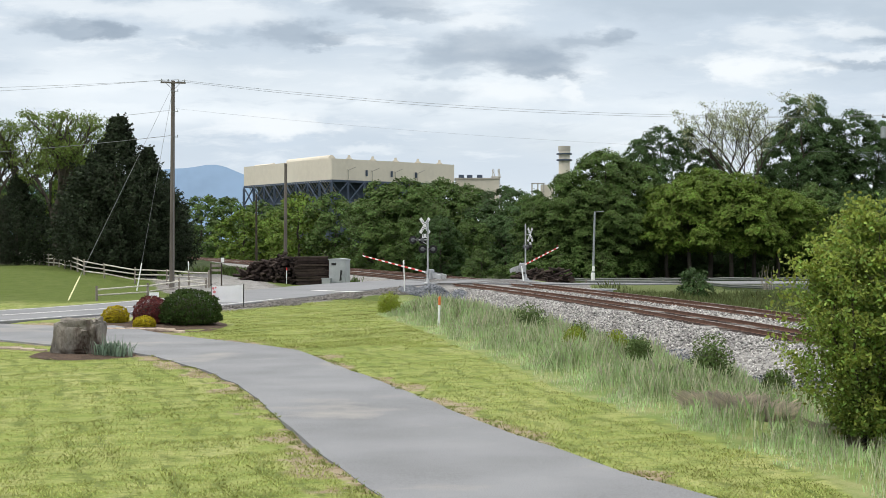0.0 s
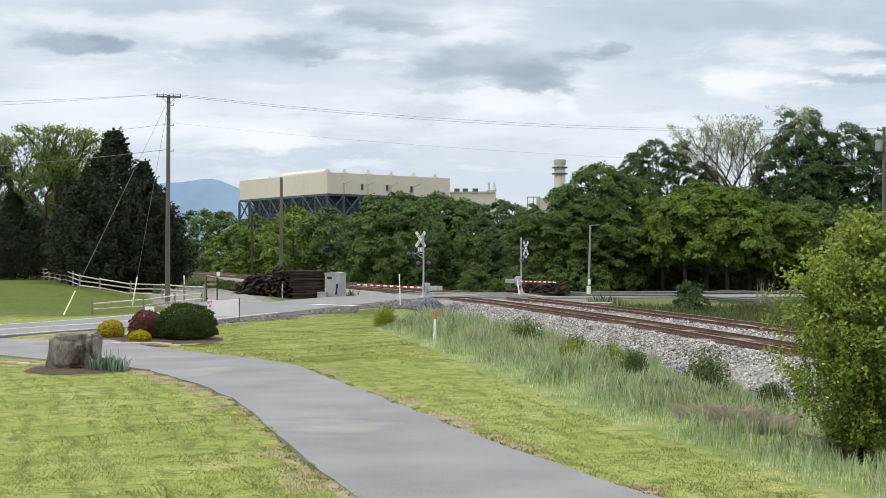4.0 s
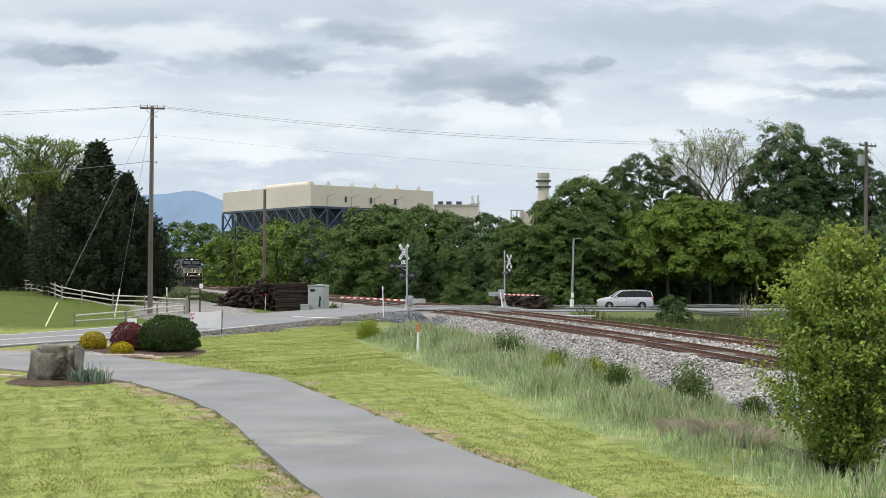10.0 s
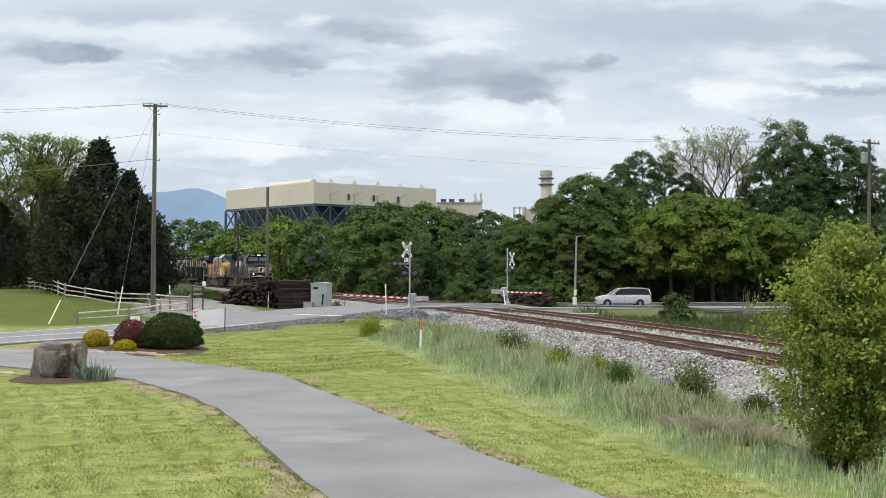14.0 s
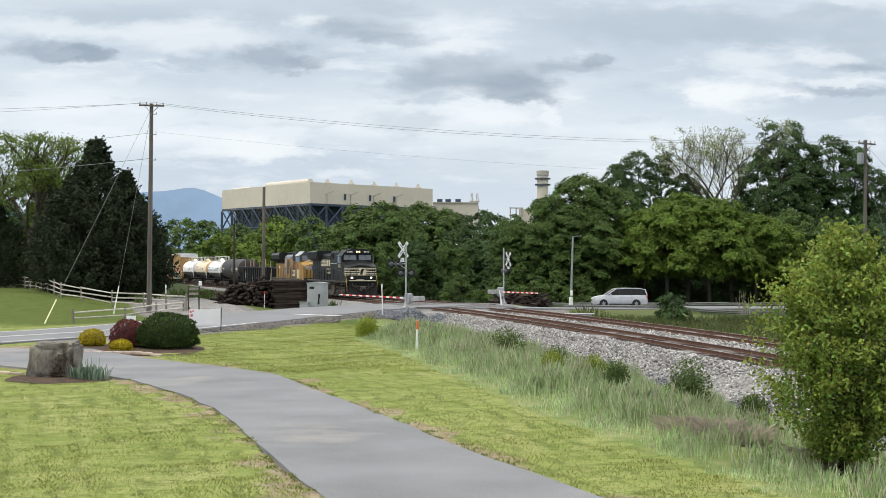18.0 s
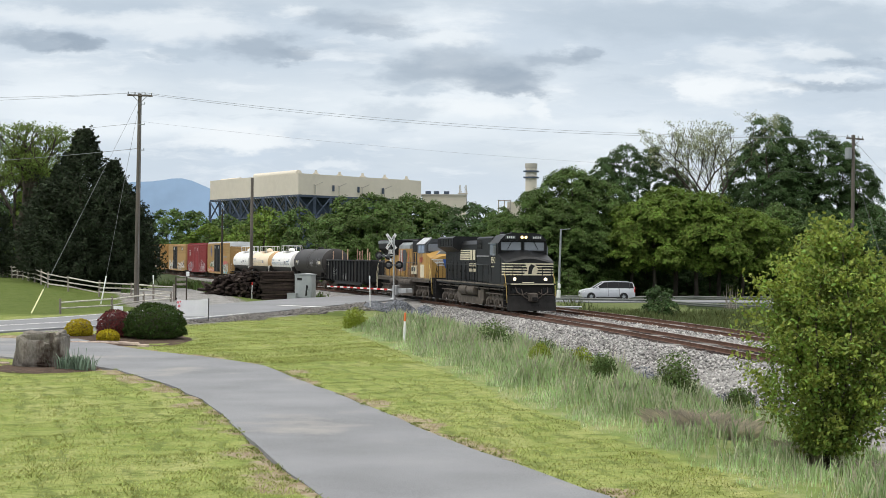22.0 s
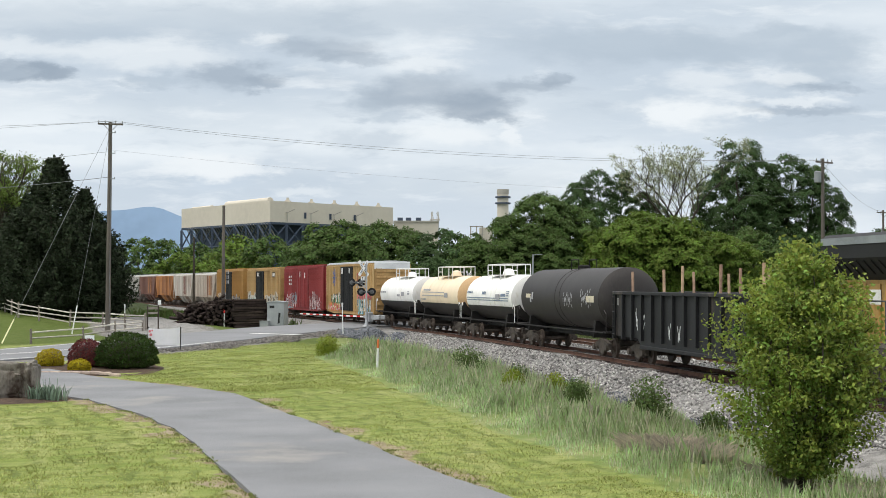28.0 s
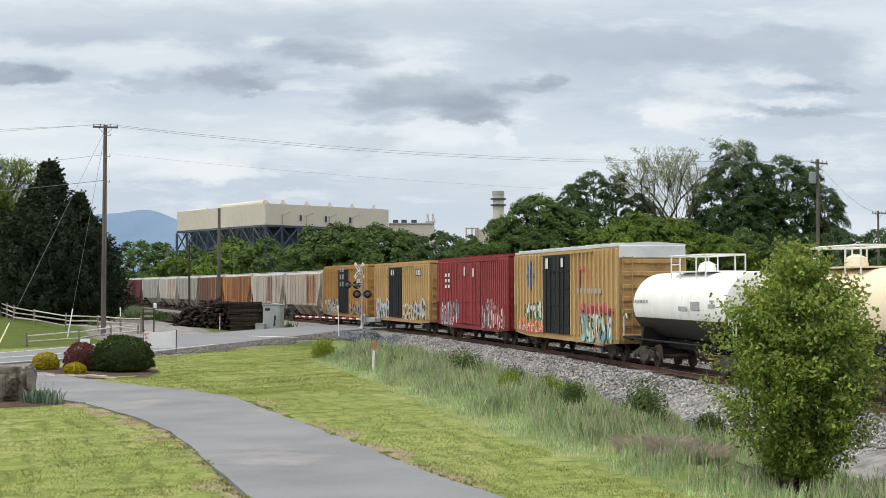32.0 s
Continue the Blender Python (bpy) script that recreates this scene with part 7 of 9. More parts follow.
guard_mat = material("yellow_guy_guard", (0.74, 0.72, 0.42), 0.6, vary=0.15, scale=3, fine=20, bump=0)
galv_mat = material("galvanised_steel", (0.30, 0.32, 0.33), 0.5, 0.5, vary=0.2, scale=2, fine=25, bump=0.05)
guard_rail_mat = material("weathered_guardrail", (0.17, 0.18, 0.165), 0.7, 0.0, vary=0.25, scale=1.5, fine=20, bump=0.05, stain=(0.12, 0.10, 0.075), stain_at=0.6)
boulder_mat = material("weathered_boulder", (0.165, 0.15, 0.135), 0.95, vary=0.45, scale=1.6, fine=14, bump=1.0, streak=0.45, stain=(0.055, 0.038, 0.030), stain_at=0.50, alt=(0.23, 0.21, 0.18))
mulch_mat = material("brown_mulch", (0.075, 0.05, 0.035), 0.95, vary=0.5, scale=6, fine=35, bump=0.9)
kerb_mat = material("pale_stone_edging", (0.42, 0.34, 0.28), 0.9, vary=0.3, scale=4, fine=25, bump=0.3, per_object=0.25)
cloth_mat = material("white_banner_cloth", (0.85, 0.85, 0.87), 0.8, vary=0.04, scale=2, fine=20, bump=0.05, trans=0.4)
orange_mat = material("orange_marker", (0.60, 0.16, 0.05), 0.6, vary=0.15, scale=4, fine=20, bump=0)
yew_mat = material("clipped_dark_green_leaves", (0.036, 0.060, 0.015), 0.9, vary=0.3, scale=2, fine=12, bump=0, island=0.5, trans=0.15, spec=0.1)
gold_mat = material("golden_shrub_leaves", (0.36, 0.29, 0.018), 0.9, spec=0.1, vary=0.25, scale=3, fine=12, bump=0, island=0.35, trans=0.15)
barberry_mat = material("dark_red_shrub_leaves", (0.115, 0.030, 0.030), 0.9, spec=0.1, vary=0.3, scale=3, fine=12, bump=0, island=0.4, trans=0.15)
pink_mat = material("faded_red_print", (0.62, 0.22, 0.24), 0.8, vary=0.2, scale=5, fine=20, bump=0)
blade_mat = material("grey_green_blades", (0.17, 0.235, 0.17), 0.75, vary=0.25, scale=3, fine=12, bump=0, island=0.35, trans=0.15)


def crossbuck_signal(name_label, m, top, group):
    """A crossing signal; x points out over the road along the gate."""
    s = thing("crossing_signal", name_label, "crossing signal", group, m)
    part("mast", Geo().cyl((0, 0, 0.1), (0, 0, top), 0.065, n=12), alu_mat, s, smooth=True)
    part("mast_cap", Geo().lathe([(top, 0.07), (top + 0.08, 0.05), (top + 0.14, 0.01)], "z", (0, 0, 0), 12), alu_mat, s)
    part("base", Geo().box(0, 0, 0.12, 0.42, 0.42, 0.2, 0.04).lathe([(0.2, 0.17), (0.5, 0.11), (0.55, 0.07)], "z", (0, 0, 0), 12), alu_mat, s)
    part("foundation", Geo().box(0, 0, -0.18, 0.8, 0.8, 0.5, 0.05), galv_mat, s)
    return s


def add_crossbuck(s, z, turn, at=(0, 0)):
    b = thing("crossbuck", "", "")
    for k in ("label", "category"):
        if k in b:
            del b[k]
    b.parent = s
    b.matrix_basis = pose(at[0], at[1], z, 0, 0, turn)
    for a in (38, -38):
        part("blade", Geo().box(0, -0.10 if a > 0 else -0.116, 0, 0.25, 0.012, 1.42, 0.004, Matrix.Rotation(radians(a), 3, "Y")), sign_white, b, "white reflective blade")
        g = Geo()
        for t in (-0.42, -0.30, -0.16, 0.16, 0.30, 0.42):
            q = Matrix.Rotation(radians(a), 3, "Y") @ Vector((0, 0, t))
            g.box(q.x, -0.128, q.z, 0.13, 0.004, 0.05, rot=Matrix.Rotation(radians(a), 3, "Y"))
        tagged(part("lettering_bar", g, black_mat, b), kind="stuff")
    part("track_count_sign", Geo().slab([(-0.26, -0.92), (0.26, -0.92), (0.22, -0.62), (-0.22, -0.62)], -0.116, -0.104, "y"), sign_white, b, "small white plate under the blades")
    g = Geo()
    for a in (-0.28, 0.28):
        g.box(a * 0.45, -0.124, -0.76, 0.05, 0.004, 0.2)
    tagged(part("lettering_bar", g, black_mat, b), kind="stuff")
    return b


def add_lights(s, z, turn, gap=0.76, at=(0.0, 0.0)):
    b = new("light_bar")
    b.parent = s
    b.matrix_basis = pose(at[0], at[1], z, 0, 0, turn)
    part("crossarm", Geo().cyl((-gap / 2, -0.05, 0), (gap / 2, -0.05, 0), 0.04, n=8).box(0, -0.05, 0, 0.2, 0.2, 0.2, 0.03), housing_mat, b)
    for k in (-1, 1):
        x = gap / 2 * k
        part("background_disc", Geo().lathe([(-0.10, 0.02), (-0.11, 0.31), (-0.12, 0.31), (-0.13, 0.02)], "y", (x, 0, 0), 20), black_mat, b, "black round backing disc")
        part("lens", Geo().lathe([(-0.14, 0.15), (-0.17, 0.12), (-0.185, 0.02)], "y", (x, 0, 0), 16), lens_mat, b, "dark red lens")
        vs, n = [], 14
        for i in range(n + 1):
            a = math.pi * (-0.25 + 1.5 * i / n)
            for d, r in ((-0.13, 0.175), (-0.42, 0.165)):
                vs.append((x + math.cos(a) * r, d, math.sin(a) * r))
        part("hood", Geo().add(vs, [(i * 2, i * 2 + 1, i * 2 + 3, i * 2 + 2) for i in range(n)]), black_mat, b)
        part("lamp_housing", Geo().lathe([(-0.1, 0.16), (0.05, 0.14), (0.09, 0.05)], "y", (x, 0, 0), 14), housing_mat, b, smooth=True)


def gate(s, length, z):
    """Gate machine, counterweights and the arm that swings; the arm lies along x."""
    part("gate_machine", Geo().box(0.02, -0.28, z, 0.42, 0.46, 0.78, 0.05).box(0.02, -0.53, z, 0.34, 0.06, 0.6, 0.02), alu_mat, s)
    arm = new("gate_arm")
    arm.parent = s
    part("arm_bracket", Geo().slab([(-0.2, -0.14), (0.5, -0.16), (0.95, -0.06), (0.95, 0.06), (0.5, 0.16), (-0.2, 0.2)], -0.62, -0.56, "y"), alu_mat, arm)
    n = int(length / 0.42)
    for i in range(n):
        x0 = 0.9 + (length - 0.9) * i / n
        x1 = 0.9 + (length - 0.9) * (i + 1) / n
        part("arm_section", Geo().box((x0 + x1) / 2, -0.59, 0, x1 - x0, 0.05, 0.12 - 0.03 * i / n, 0.006), sign_red if i % 2 else sign_white, arm)
    for x in (length * 0.42, length * 0.7, length - 0.08):
        part("arm_lamp", Geo().cyl((x, -0.59, 0.06), (x, -0.59, 0.20), 0.045, n=8), lens_mat, arm)
    for k in (-0.85, -0.30):
        part("counterweight", Geo().slab([(-1.15, -0.12), (-0.55, -0.2), (0.1, -0.16), (0.1, 0.12), (-0.6, 0.18), (-1.15, 0.12)], k, k + 0.06, "y").box(-0.95, k + 0.03, 0, 0.42, 0.12, 0.34, 0.03), alu_mat, arm)
    arm.location = (0, 0, z)
    return arm


def signals():
    z1 = gz(-1.15, 113) - 0.02
    a = crossbuck_signal("railway crossing signal with crossbuck, two lamp pairs and gate", pose(-1.15, 113, min(z1, -0.1), 0, 0, 134), 4.85, "crossing signals")
    add_crossbuck(a, 4.5, -96, (0.2, 0.2))
    add_lights(a, 3.42, 36, 0.72, (0.54, 0.56))
    add_lights(a, 2.72, 44, 0.8)
    part("bracket", Geo().cyl((0, 0, 3.42), (0.54, 0.56, 3.42), 0.04, n=6).cyl((0, 0, 3.05), (0.4, 0.42, 3.4), 0.03, n=6).cyl((0, 0, 4.5), (0.2, 0.2, 4.5), 0.03, n=6), alu_mat, a)
    arm1 = gate(a, 8.3, 0.82)
    z2 = gz(6.93, 125.8)
    b = crossbuck_signal("railway crossing signal with crossbuck and gate seen from behind", pose(6.93, 125.8, min(z2, -0.1), 0, 0, -62), 4.65, "crossing signals")
    add_crossbuck(b, 3.85, 122, (0.14, 0.26))
    part("bracket", Geo().cyl((0, 0, 3.85), (0.14, 0.26, 3.85), 0.03, n=6), alu_mat, b)
    add_lights(b, 2.85, 168)
    arm2 = gate(b, 6.3, 1.1)
    part("strut", Geo().box(0.55, -0.62, 0.62, 0.16, 0.06, 1.3, 0.02, Matrix.Rotation(radians(-14), 3, "Y")), sign_white, b)
    return arm1, arm2


def relay_cabinet():
    c = thing("relay_cabinet", "grey steel signal cabinet on a slab beside the crossing", "cabinet", m=pose(-8.35, 120.9, gz(-8.35, 120.9), 0, 0, -14))
    part("body", Geo().box(0, 0, 1.0, 1.42, 1.1, 1.9, 0.02), cabinet_mat, c)
    part("roof", Geo().slab([(-0.78, 1.95), (0.78, 1.95), (0.78, 2.0), (0, 2.08), (-0.78, 2.0)], -0.6, 0.6, "y"), cabinet_mat, c)
    d = part("door", Geo().box(-0.02, -0.56, 1.0, 1.2, 0.03, 1.75, 0.01), cabinet_mat, c)
    part("handle", Geo().box(0.28, -0.59, 1.0, 0.05, 0.05, 0.25, 0.01), black_mat, d)
    part("vent", Geo().box(-0.3, -0.58, 1.6, 0.4, 0.02, 0.2), black_mat, d)
    part("sign_panel", Geo().slab([(0.18, 0.25), (0.36, 0.3), (0.42, 1.1), (0.26, 1.12)], -0.60, -0.585, "y"), black_mat, c)
    part("leaning_panel", Geo().slab([(0.38, 0.12), (0.66, 0.05), (0.60, 0.85), (0.36, 0.75)], -0.64, -0.6, "y"), galv_mat, c)
    part("slab", Geo().box(0, -0.05, -0.05, 1.7, 1.4, 0.18, 0.02), galv_mat, c)
    b = thing("junction_box", "small grey metal box beside the signal cabinet", "junction box", m=pose(-9.35, 120.3, gz(-9.35, 120.3), 0, 0, -10))
    part("body", Geo().box(0, 0, 0.22, 0.7, 0.5, 0.46, 0.02), cabinet_mat, b)
    part("lid", Geo().box(0, 0, 0.47, 0.76, 0.56, 0.05, 0.01), cabinet_mat, b)


def tie_stacks():
    tie = Geo().box(0, 0, 0, 2.6, 0.23, 0.18, 0.015).mesh("tie", tie_mat)
    rg = random.Random(21)

    def stack(x, y, turn, cols, layers, label, mess):
        t = thing("tie_stack", label, "tie stack", "stacked railway ties", pose(x, y, gz(x, y), 0, 0, turn))
        for l in range(layers):
            for c in range(cols):
                if l > layers - 3 and rg.random() < mess:
                    continue
                o = part("tie", tie, None, t)
                o.matrix_basis = pose(rg.gauss(0, 0.07 + mess * 0.3), (c - cols / 2) * 0.262 + rg.gauss(0, 0.02 + mess * 0.06), 0.1 + l * 0.20 + rg.gauss(0, mess * 0.04), rg.gauss(0, 2 + 14 * mess), rg.gauss(0, 0.8 + 5 * mess), rg.gauss(0, 1.5 + 14 * mess))
        return t

    def heap(x, y, w, d, h, n, label):
        t = thing("tie_heap", label, "tie heap", "stacked railway ties", pose(x, y, gz(x, y)))
        for i in range(n):
            a, k = rg.uniform(0, 6.28), math.sqrt(rg.random())
            z = h * (1 - k ** 2.6) * (1 - 0.85 * rg.random() ** 1.3) + 0.12
            o = part("tie", tie, None, t)
            o.matrix_basis = pose(math.cos(a) * k * w / 2, math.sin(a) * k * d / 2, z, rg.uniform(-40, 40), rg.gauss(0, 12), rg.choice((90, 90, 0)) + rg.gauss(0, 32))

    stack(-10.75, 122.6, 4, 5, 12, "tall stack of old dark railway ties", 0.2)
    stack(-12.75, 123.6, 84, 6, 11, "untidy stack of old railway ties seen end-on", 0.35)
    heap(-13.9, 124.2, 2.4, 2.6, 1.85, 110, "jumbled heap of old dark railway ties")
    heap(-15.0, 124.6, 1.6, 2.2, 1.5, 56, "untidy heap of old dark railway ties")
    heap(-16.2, 125.0, 1.4, 1.8, 0.5, 12, "low scattered heap of broken railway ties")
    heap(8.0, 131.3, 2.8, 2.4, 1.0, 36, "dark heap of old ties behind the crossing signal")
    heap(10.1, 132.0, 2.4, 2.4, 1.5, 40, "dark heap of old ties behind the crossing gate")


def utility_poles():
    def pole(x, y, top, r, label, lean=0.0, m=pole_mat, z=None, group="utility poles"):
        p = thing("utility_pole", label, "utility pole", group, pose(x, y, gz(x, y) if z is None else z, 0, lean, 0))
        h = top - p.matrix_world.translation.z
        part("shaft", Geo().cyl((0, 0, -0.4), (0, 0, h), r, r * 0.68, 14), m, p, smooth=True)
        return p, h

    def arm(p, z, l, turn=0):
        a = part("crossarm", Geo().box(0, -0.14, 0, l, 0.1, 0.12, 0.01).cyl((-l * 0.3, -0.14, 0), (0, -0.1, -0.55), 0.018, n=5).cyl((l * 0.3, -0.14, 0), (0, -0.1, -0.55), 0.018, n=5), pole_mat, p)
        a.matrix_basis = pose(0, 0, z, 0, 0, turn)
        for k in (-0.46, -0.2, 0.2, 0.46):
            part("insulator", Geo().lathe([(0.06, 0.02), (0.12, 0.05), (0.16, 0.03), (0.22, 0.045), (0.26, 0.02)], "z", (l * k, -0.14, 0), 8), galv_mat, a)

    p, h = pole(-19.24, 106.2, 14.6, 0.19, "tall weathered wooden utility pole with a crossarm", 0.4)
    arm(p, h - 0.15, 1.75, 12)
    for z in (h - 2.2, h - 4.0, h - 0.75):
        part("bracket", Geo().box(0.14, -0.1, z, 0.5, 0.06, 0.05).cyl((0.36, -0.1, z), (0.36, -0.1, z + 0.14), 0.03, n=6), galv_mat, p)
    part("ground_wire", Geo().cyl((0.12, -0.16, 0), (0.1, -0.14, h - 1), 0.012, n=5), wire_mat, p)
    pole(-13.06, 124.0, 9.65, 0.17, "bare weathered wooden pole beside the stacked ties", 0.2)
    pole(-18.7, 150, 7.9, 0.13, "thin dark wooden pole behind the stacked ties", 0.0, bark_mat)
    p, h = pole(14.6, 146, 6.1, 0.13, "leaning grey pole with a white band at its foot", 1.6, galv_mat)
    part("white_band", Geo().cyl((0, 0, 0.0), (0, 0, 1.25), 0.2, 0.2, 12).box(0.02, -0.1, 1.65, 0.26, 0.2, 0.5, 0.04), sign_white, p)
    part("arm", Geo().cyl((0, 0, h - 0.05), (0.9, 0, h + 0.05), 0.03, n=6), galv_mat, p)
    p, h = pole(34.2, 115, 13.0, 0.17, "wooden utility pole with a transformer by the far road", 0.3)
    arm(p, h - 0.3, 2.0, 35)
    part("transformer", Geo().lathe([(h - 1.9, 0.2), (h - 1.85, 0.27), (h - 1.05, 0.27), (h - 1.0, 0.18)], "z", (-0.42, -0.1, 0), 14), galv_mat, p, "grey transformer can", smooth=True)
    p, h = pole(58, 171, 11.8, 0.17, "wooden utility pole far along the road", 0.0)
    arm(p, h - 0.3, 2.0, 20)

    def wire(a, b, sag, r, label="thin dark overhead wire between poles"):
        a, b = Vector(a), Vector(b)
        pts = [a.lerp(b, t / 24) - Vector((0, 0, sag * 4 * (t / 24) * (1 - t / 24))) for t in range(25)]
        solo("overhead_wire", Geo().tube(pts, r, 4), wire_mat, label, "wire", "overhead wires")

    wire((-18.9, 106.0, 14.65), (34.0, 115, 12.9), 0.9, 0.010)
    wire((-19.6, 106.1, 14.65), (34.6, 115.4, 12.9), 1.05, 0.010)
    wire((-18.9, 106.0, 12.6), (34.0, 115, 10.0), 0.6, 0.005)
    wire((-18.9, 106.0, 14.65), (-62, 101, 13.6), 0.5, 0.010)
    wire((-19.6, 106.1, 14.65), (-62, 103, 13.2), 0.6, 0.010)
    wire((-19.3, 106.1, 12.5), (-60, 120, 11.5), 0.6, 0.012)
    wire((-19.3, 106.1, 10.7), (-60, 104, 8.6), 0.7, 0.018)
    wire((34.2, 115, 12.8), (58, 171, 11.6), 0.8, 0.014)
    wire((58, 171, 11.6), (120, 180, 11.6), 0.8, 0.014)
    for e, top, gm in (((-23.2, 92.5), 14.0, guard_mat), ((-21.4, 104.5), 13.4, sign_white)):
        z = gz(*e)
        g = thing("guy_wire", "steel guy wire with a coloured guard at its foot", "guy wire", "guy wires", Matrix.Identity(4))
        a, b = Vector((e[0], e[1], z - 0.05)), Vector((-19.25, 106.1, top))
        part("cable", Geo().cyl(a, b, 0.012, n=5), wire_mat, g)
        d = (b - a).normalized()
        part("guard", Geo().cyl(a + d * 0.1, a + d * 2.1, 0.045, n=8), gm, g)
    wire((37, 112, gz(37, 112)), (34.3, 115, 10.5), 0.0, 0.012, "steel guy wire of the far pole")


def fences():
    rg = random.Random(9)

    def fence(pts, posts, label, h, rails):
        f = thing("rail_fence", label, "fence", "split rail fences", Matrix.Identity(4))
        path = [Vector((x, y, 0)) for x, y in pts]
        lens = [0]
        for a, b in zip(path[:-1], path[1:]):
            lens.append(lens[-1] + (b - a).length)
        P = []
        for i in range(posts):
            d = lens[-1] * i / (posts - 1)
            k = max(j for j in range(len(lens)) if lens[j] <= d + 1e-6)
            k = min(k, len(path) - 2)
            q = path[k].lerp(path[k + 1], (d - lens[k]) / (lens[k + 1] - lens[k]))
            q.z = gz(q.x, q.y)
            P.append(q)
            part("post", Geo().cyl((q.x, q.y, q.z - 0.2), (q.x + rg.uniform(-0.04, 0.04), q.y, q.z + h * rg.uniform(0.95, 1.08)), 0.08, 0.07, 7), fence_mat, f)
        for a, b in zip(P[:-1], P[1:]):
            for r in rails:
                e = rg.uniform(-0.04, 0.04)
                part("rail", Geo().cyl(a + Vector((0, 0, r + e)), b + Vector((0, 0, r - e)), 0.055, 0.05, 6), pale_fence_mat, f)

    fence([(-47, 166), (-43, 158), (-29, 122), (-20.5, 114), (-16.8, 107.5)], 17, "weathered grey split rail fence along the lawn", 1.25, (0.35, 0.72, 1.08))
    fence([(-21.4, 92.5), (-18.9, 97.5), (-16.9, 106.8)], 4, "low pale rail fence beside the road", 0.85, (0.3, 0.68))
    s = thing("notice_board", "dark two-post wooden notice frame with a white box", "sign", m=pose(-16.7, 110, gz(-16.7, 110), 0, 0, 8))
    for x in (-0.35, 0.42):
        part("post", Geo().box(x, 0, 0.85, 0.1, 0.1, 1.9, 0.01), bark_mat, s)
    for z in (1.25, 1.6):
        part("board", Geo().box(0, -0.03, z, 0.8, 0.03, 0.16), fence_mat, s)
    part("box", Geo().box(0.5, -0.02, 2.0, 0.24, 0.2, 0.34, 0.03), sign_white, s)
    for x, y, h, label in ((-2.63, 102.5, 2.0, "thin white plastic marker post by the road"), (-12.75, 122.0, 1.1, "white marker post with a red top beside the pole"), (-19.0, 112, 1.6, "thin white stake behind the pole")):
        m = thing("marker_post", label, "marker post", "marker posts", pose(x, y, gz(x, y), 0, rg.uniform(-2, 2), 0))
        part("post", Geo().cyl((0, 0, -0.1), (0, 0, h), 0.036, 0.034, 8), sign_white, m)
        part("top", Geo().cyl((0, 0, h), (0, 0, h + 0.25), 0.052, 0.05, 8), sign_red if "red" in label else sign_white, m)
    x, y = -0.19, 63.8
    m = thing("marker_post", "white marker post with an orange top in tall grass", "marker post", "marker posts", pose(x, y, gz(x, y), 0, 2, 0))
    part("post", Geo().cyl((0, 0, -0.1), (0, 0, 0.95), 0.05, 0.05, 10), sign_white, m)
    part("top", Geo().cyl((0, 0, 0.95), (0, 0, 1.28), 0.055, 0.05, 10), orange_mat, m)
    part("cap", Geo().lathe([(1.28, 0.05), (1.32, 0.03)], "z", (0, 0, 0), 10), orange_mat, m)


def shrub(name, label, x, y, w, d, h, mat, size, n, seed, loose=False):
    """A shrub with stems and a clipped but uneven head of small leaves."""
    t = thing(name, label, "shrub", "", pose(x, y, gz(x, y) - 0.02, 0, 0, seed * 40))
    rg = np.random.default_rng(seed)
    dd = rg.normal(size=(n, 3))
    dd /= np.linalg.norm(dd, axis=1, keepdims=True)
    bump = 1 + 0.05 * np.sin(dd[:, 0] * 9 + seed) * np.cos(dd[:, 1] * 8) + 0.04 * np.sin(dd[:, 2] * 13 + dd[:, 0] * 7)
    rr = np.where(rg.uniform(size=n) < 0.3, rg.uniform(0.6, 0.95, n), rg.uniform(0.93, 1.05, n)) * bump
    if loose:
        rr = rg.uniform(0.15, 1.15, n) ** 0.7 * bump
    low = dd[:, 2] < 0
    dd[low, 2] *= 0.75
    wide = np.where(low, 1.0 / np.maximum(np.sqrt(dd[:, 0] ** 2 + dd[:, 1] ** 2), 0.75), 1.0)
    c = dd * rr[:, None] * np.array([w / 2, d / 2, h * 0.60]) * np.stack([wide, wide, np.ones(n)], 1) + np.array([0, 0, h * 0.42])
    c[:, 2] = np.maximum(c[:, 2], 0.03)
    part("foliage", leaf_mesh("foliage", c, dd + rg.normal(scale=0.55, size=(n, 3)), size, mat, seed), None, t)
    if loose:
        for i in range(6):
            a = i * 1.05 + seed
            part("stem", Geo().cyl((0, 0, 0), (math.cos(a) * w * 0.3, math.sin(a) * w * 0.3, h * 0.8), 0.012, 0.004, 5), bark_mat, t)
        return t
    core = Geo().lathe([(0.02, w * 0.26), (h * 0.35, w * 0.36), (h * 0.6, w * 0.30), (h * 0.78, w * 0.12)], "z", (0, 0, 0), 12)
    part("stem", core, bark_mat, t)
    return t


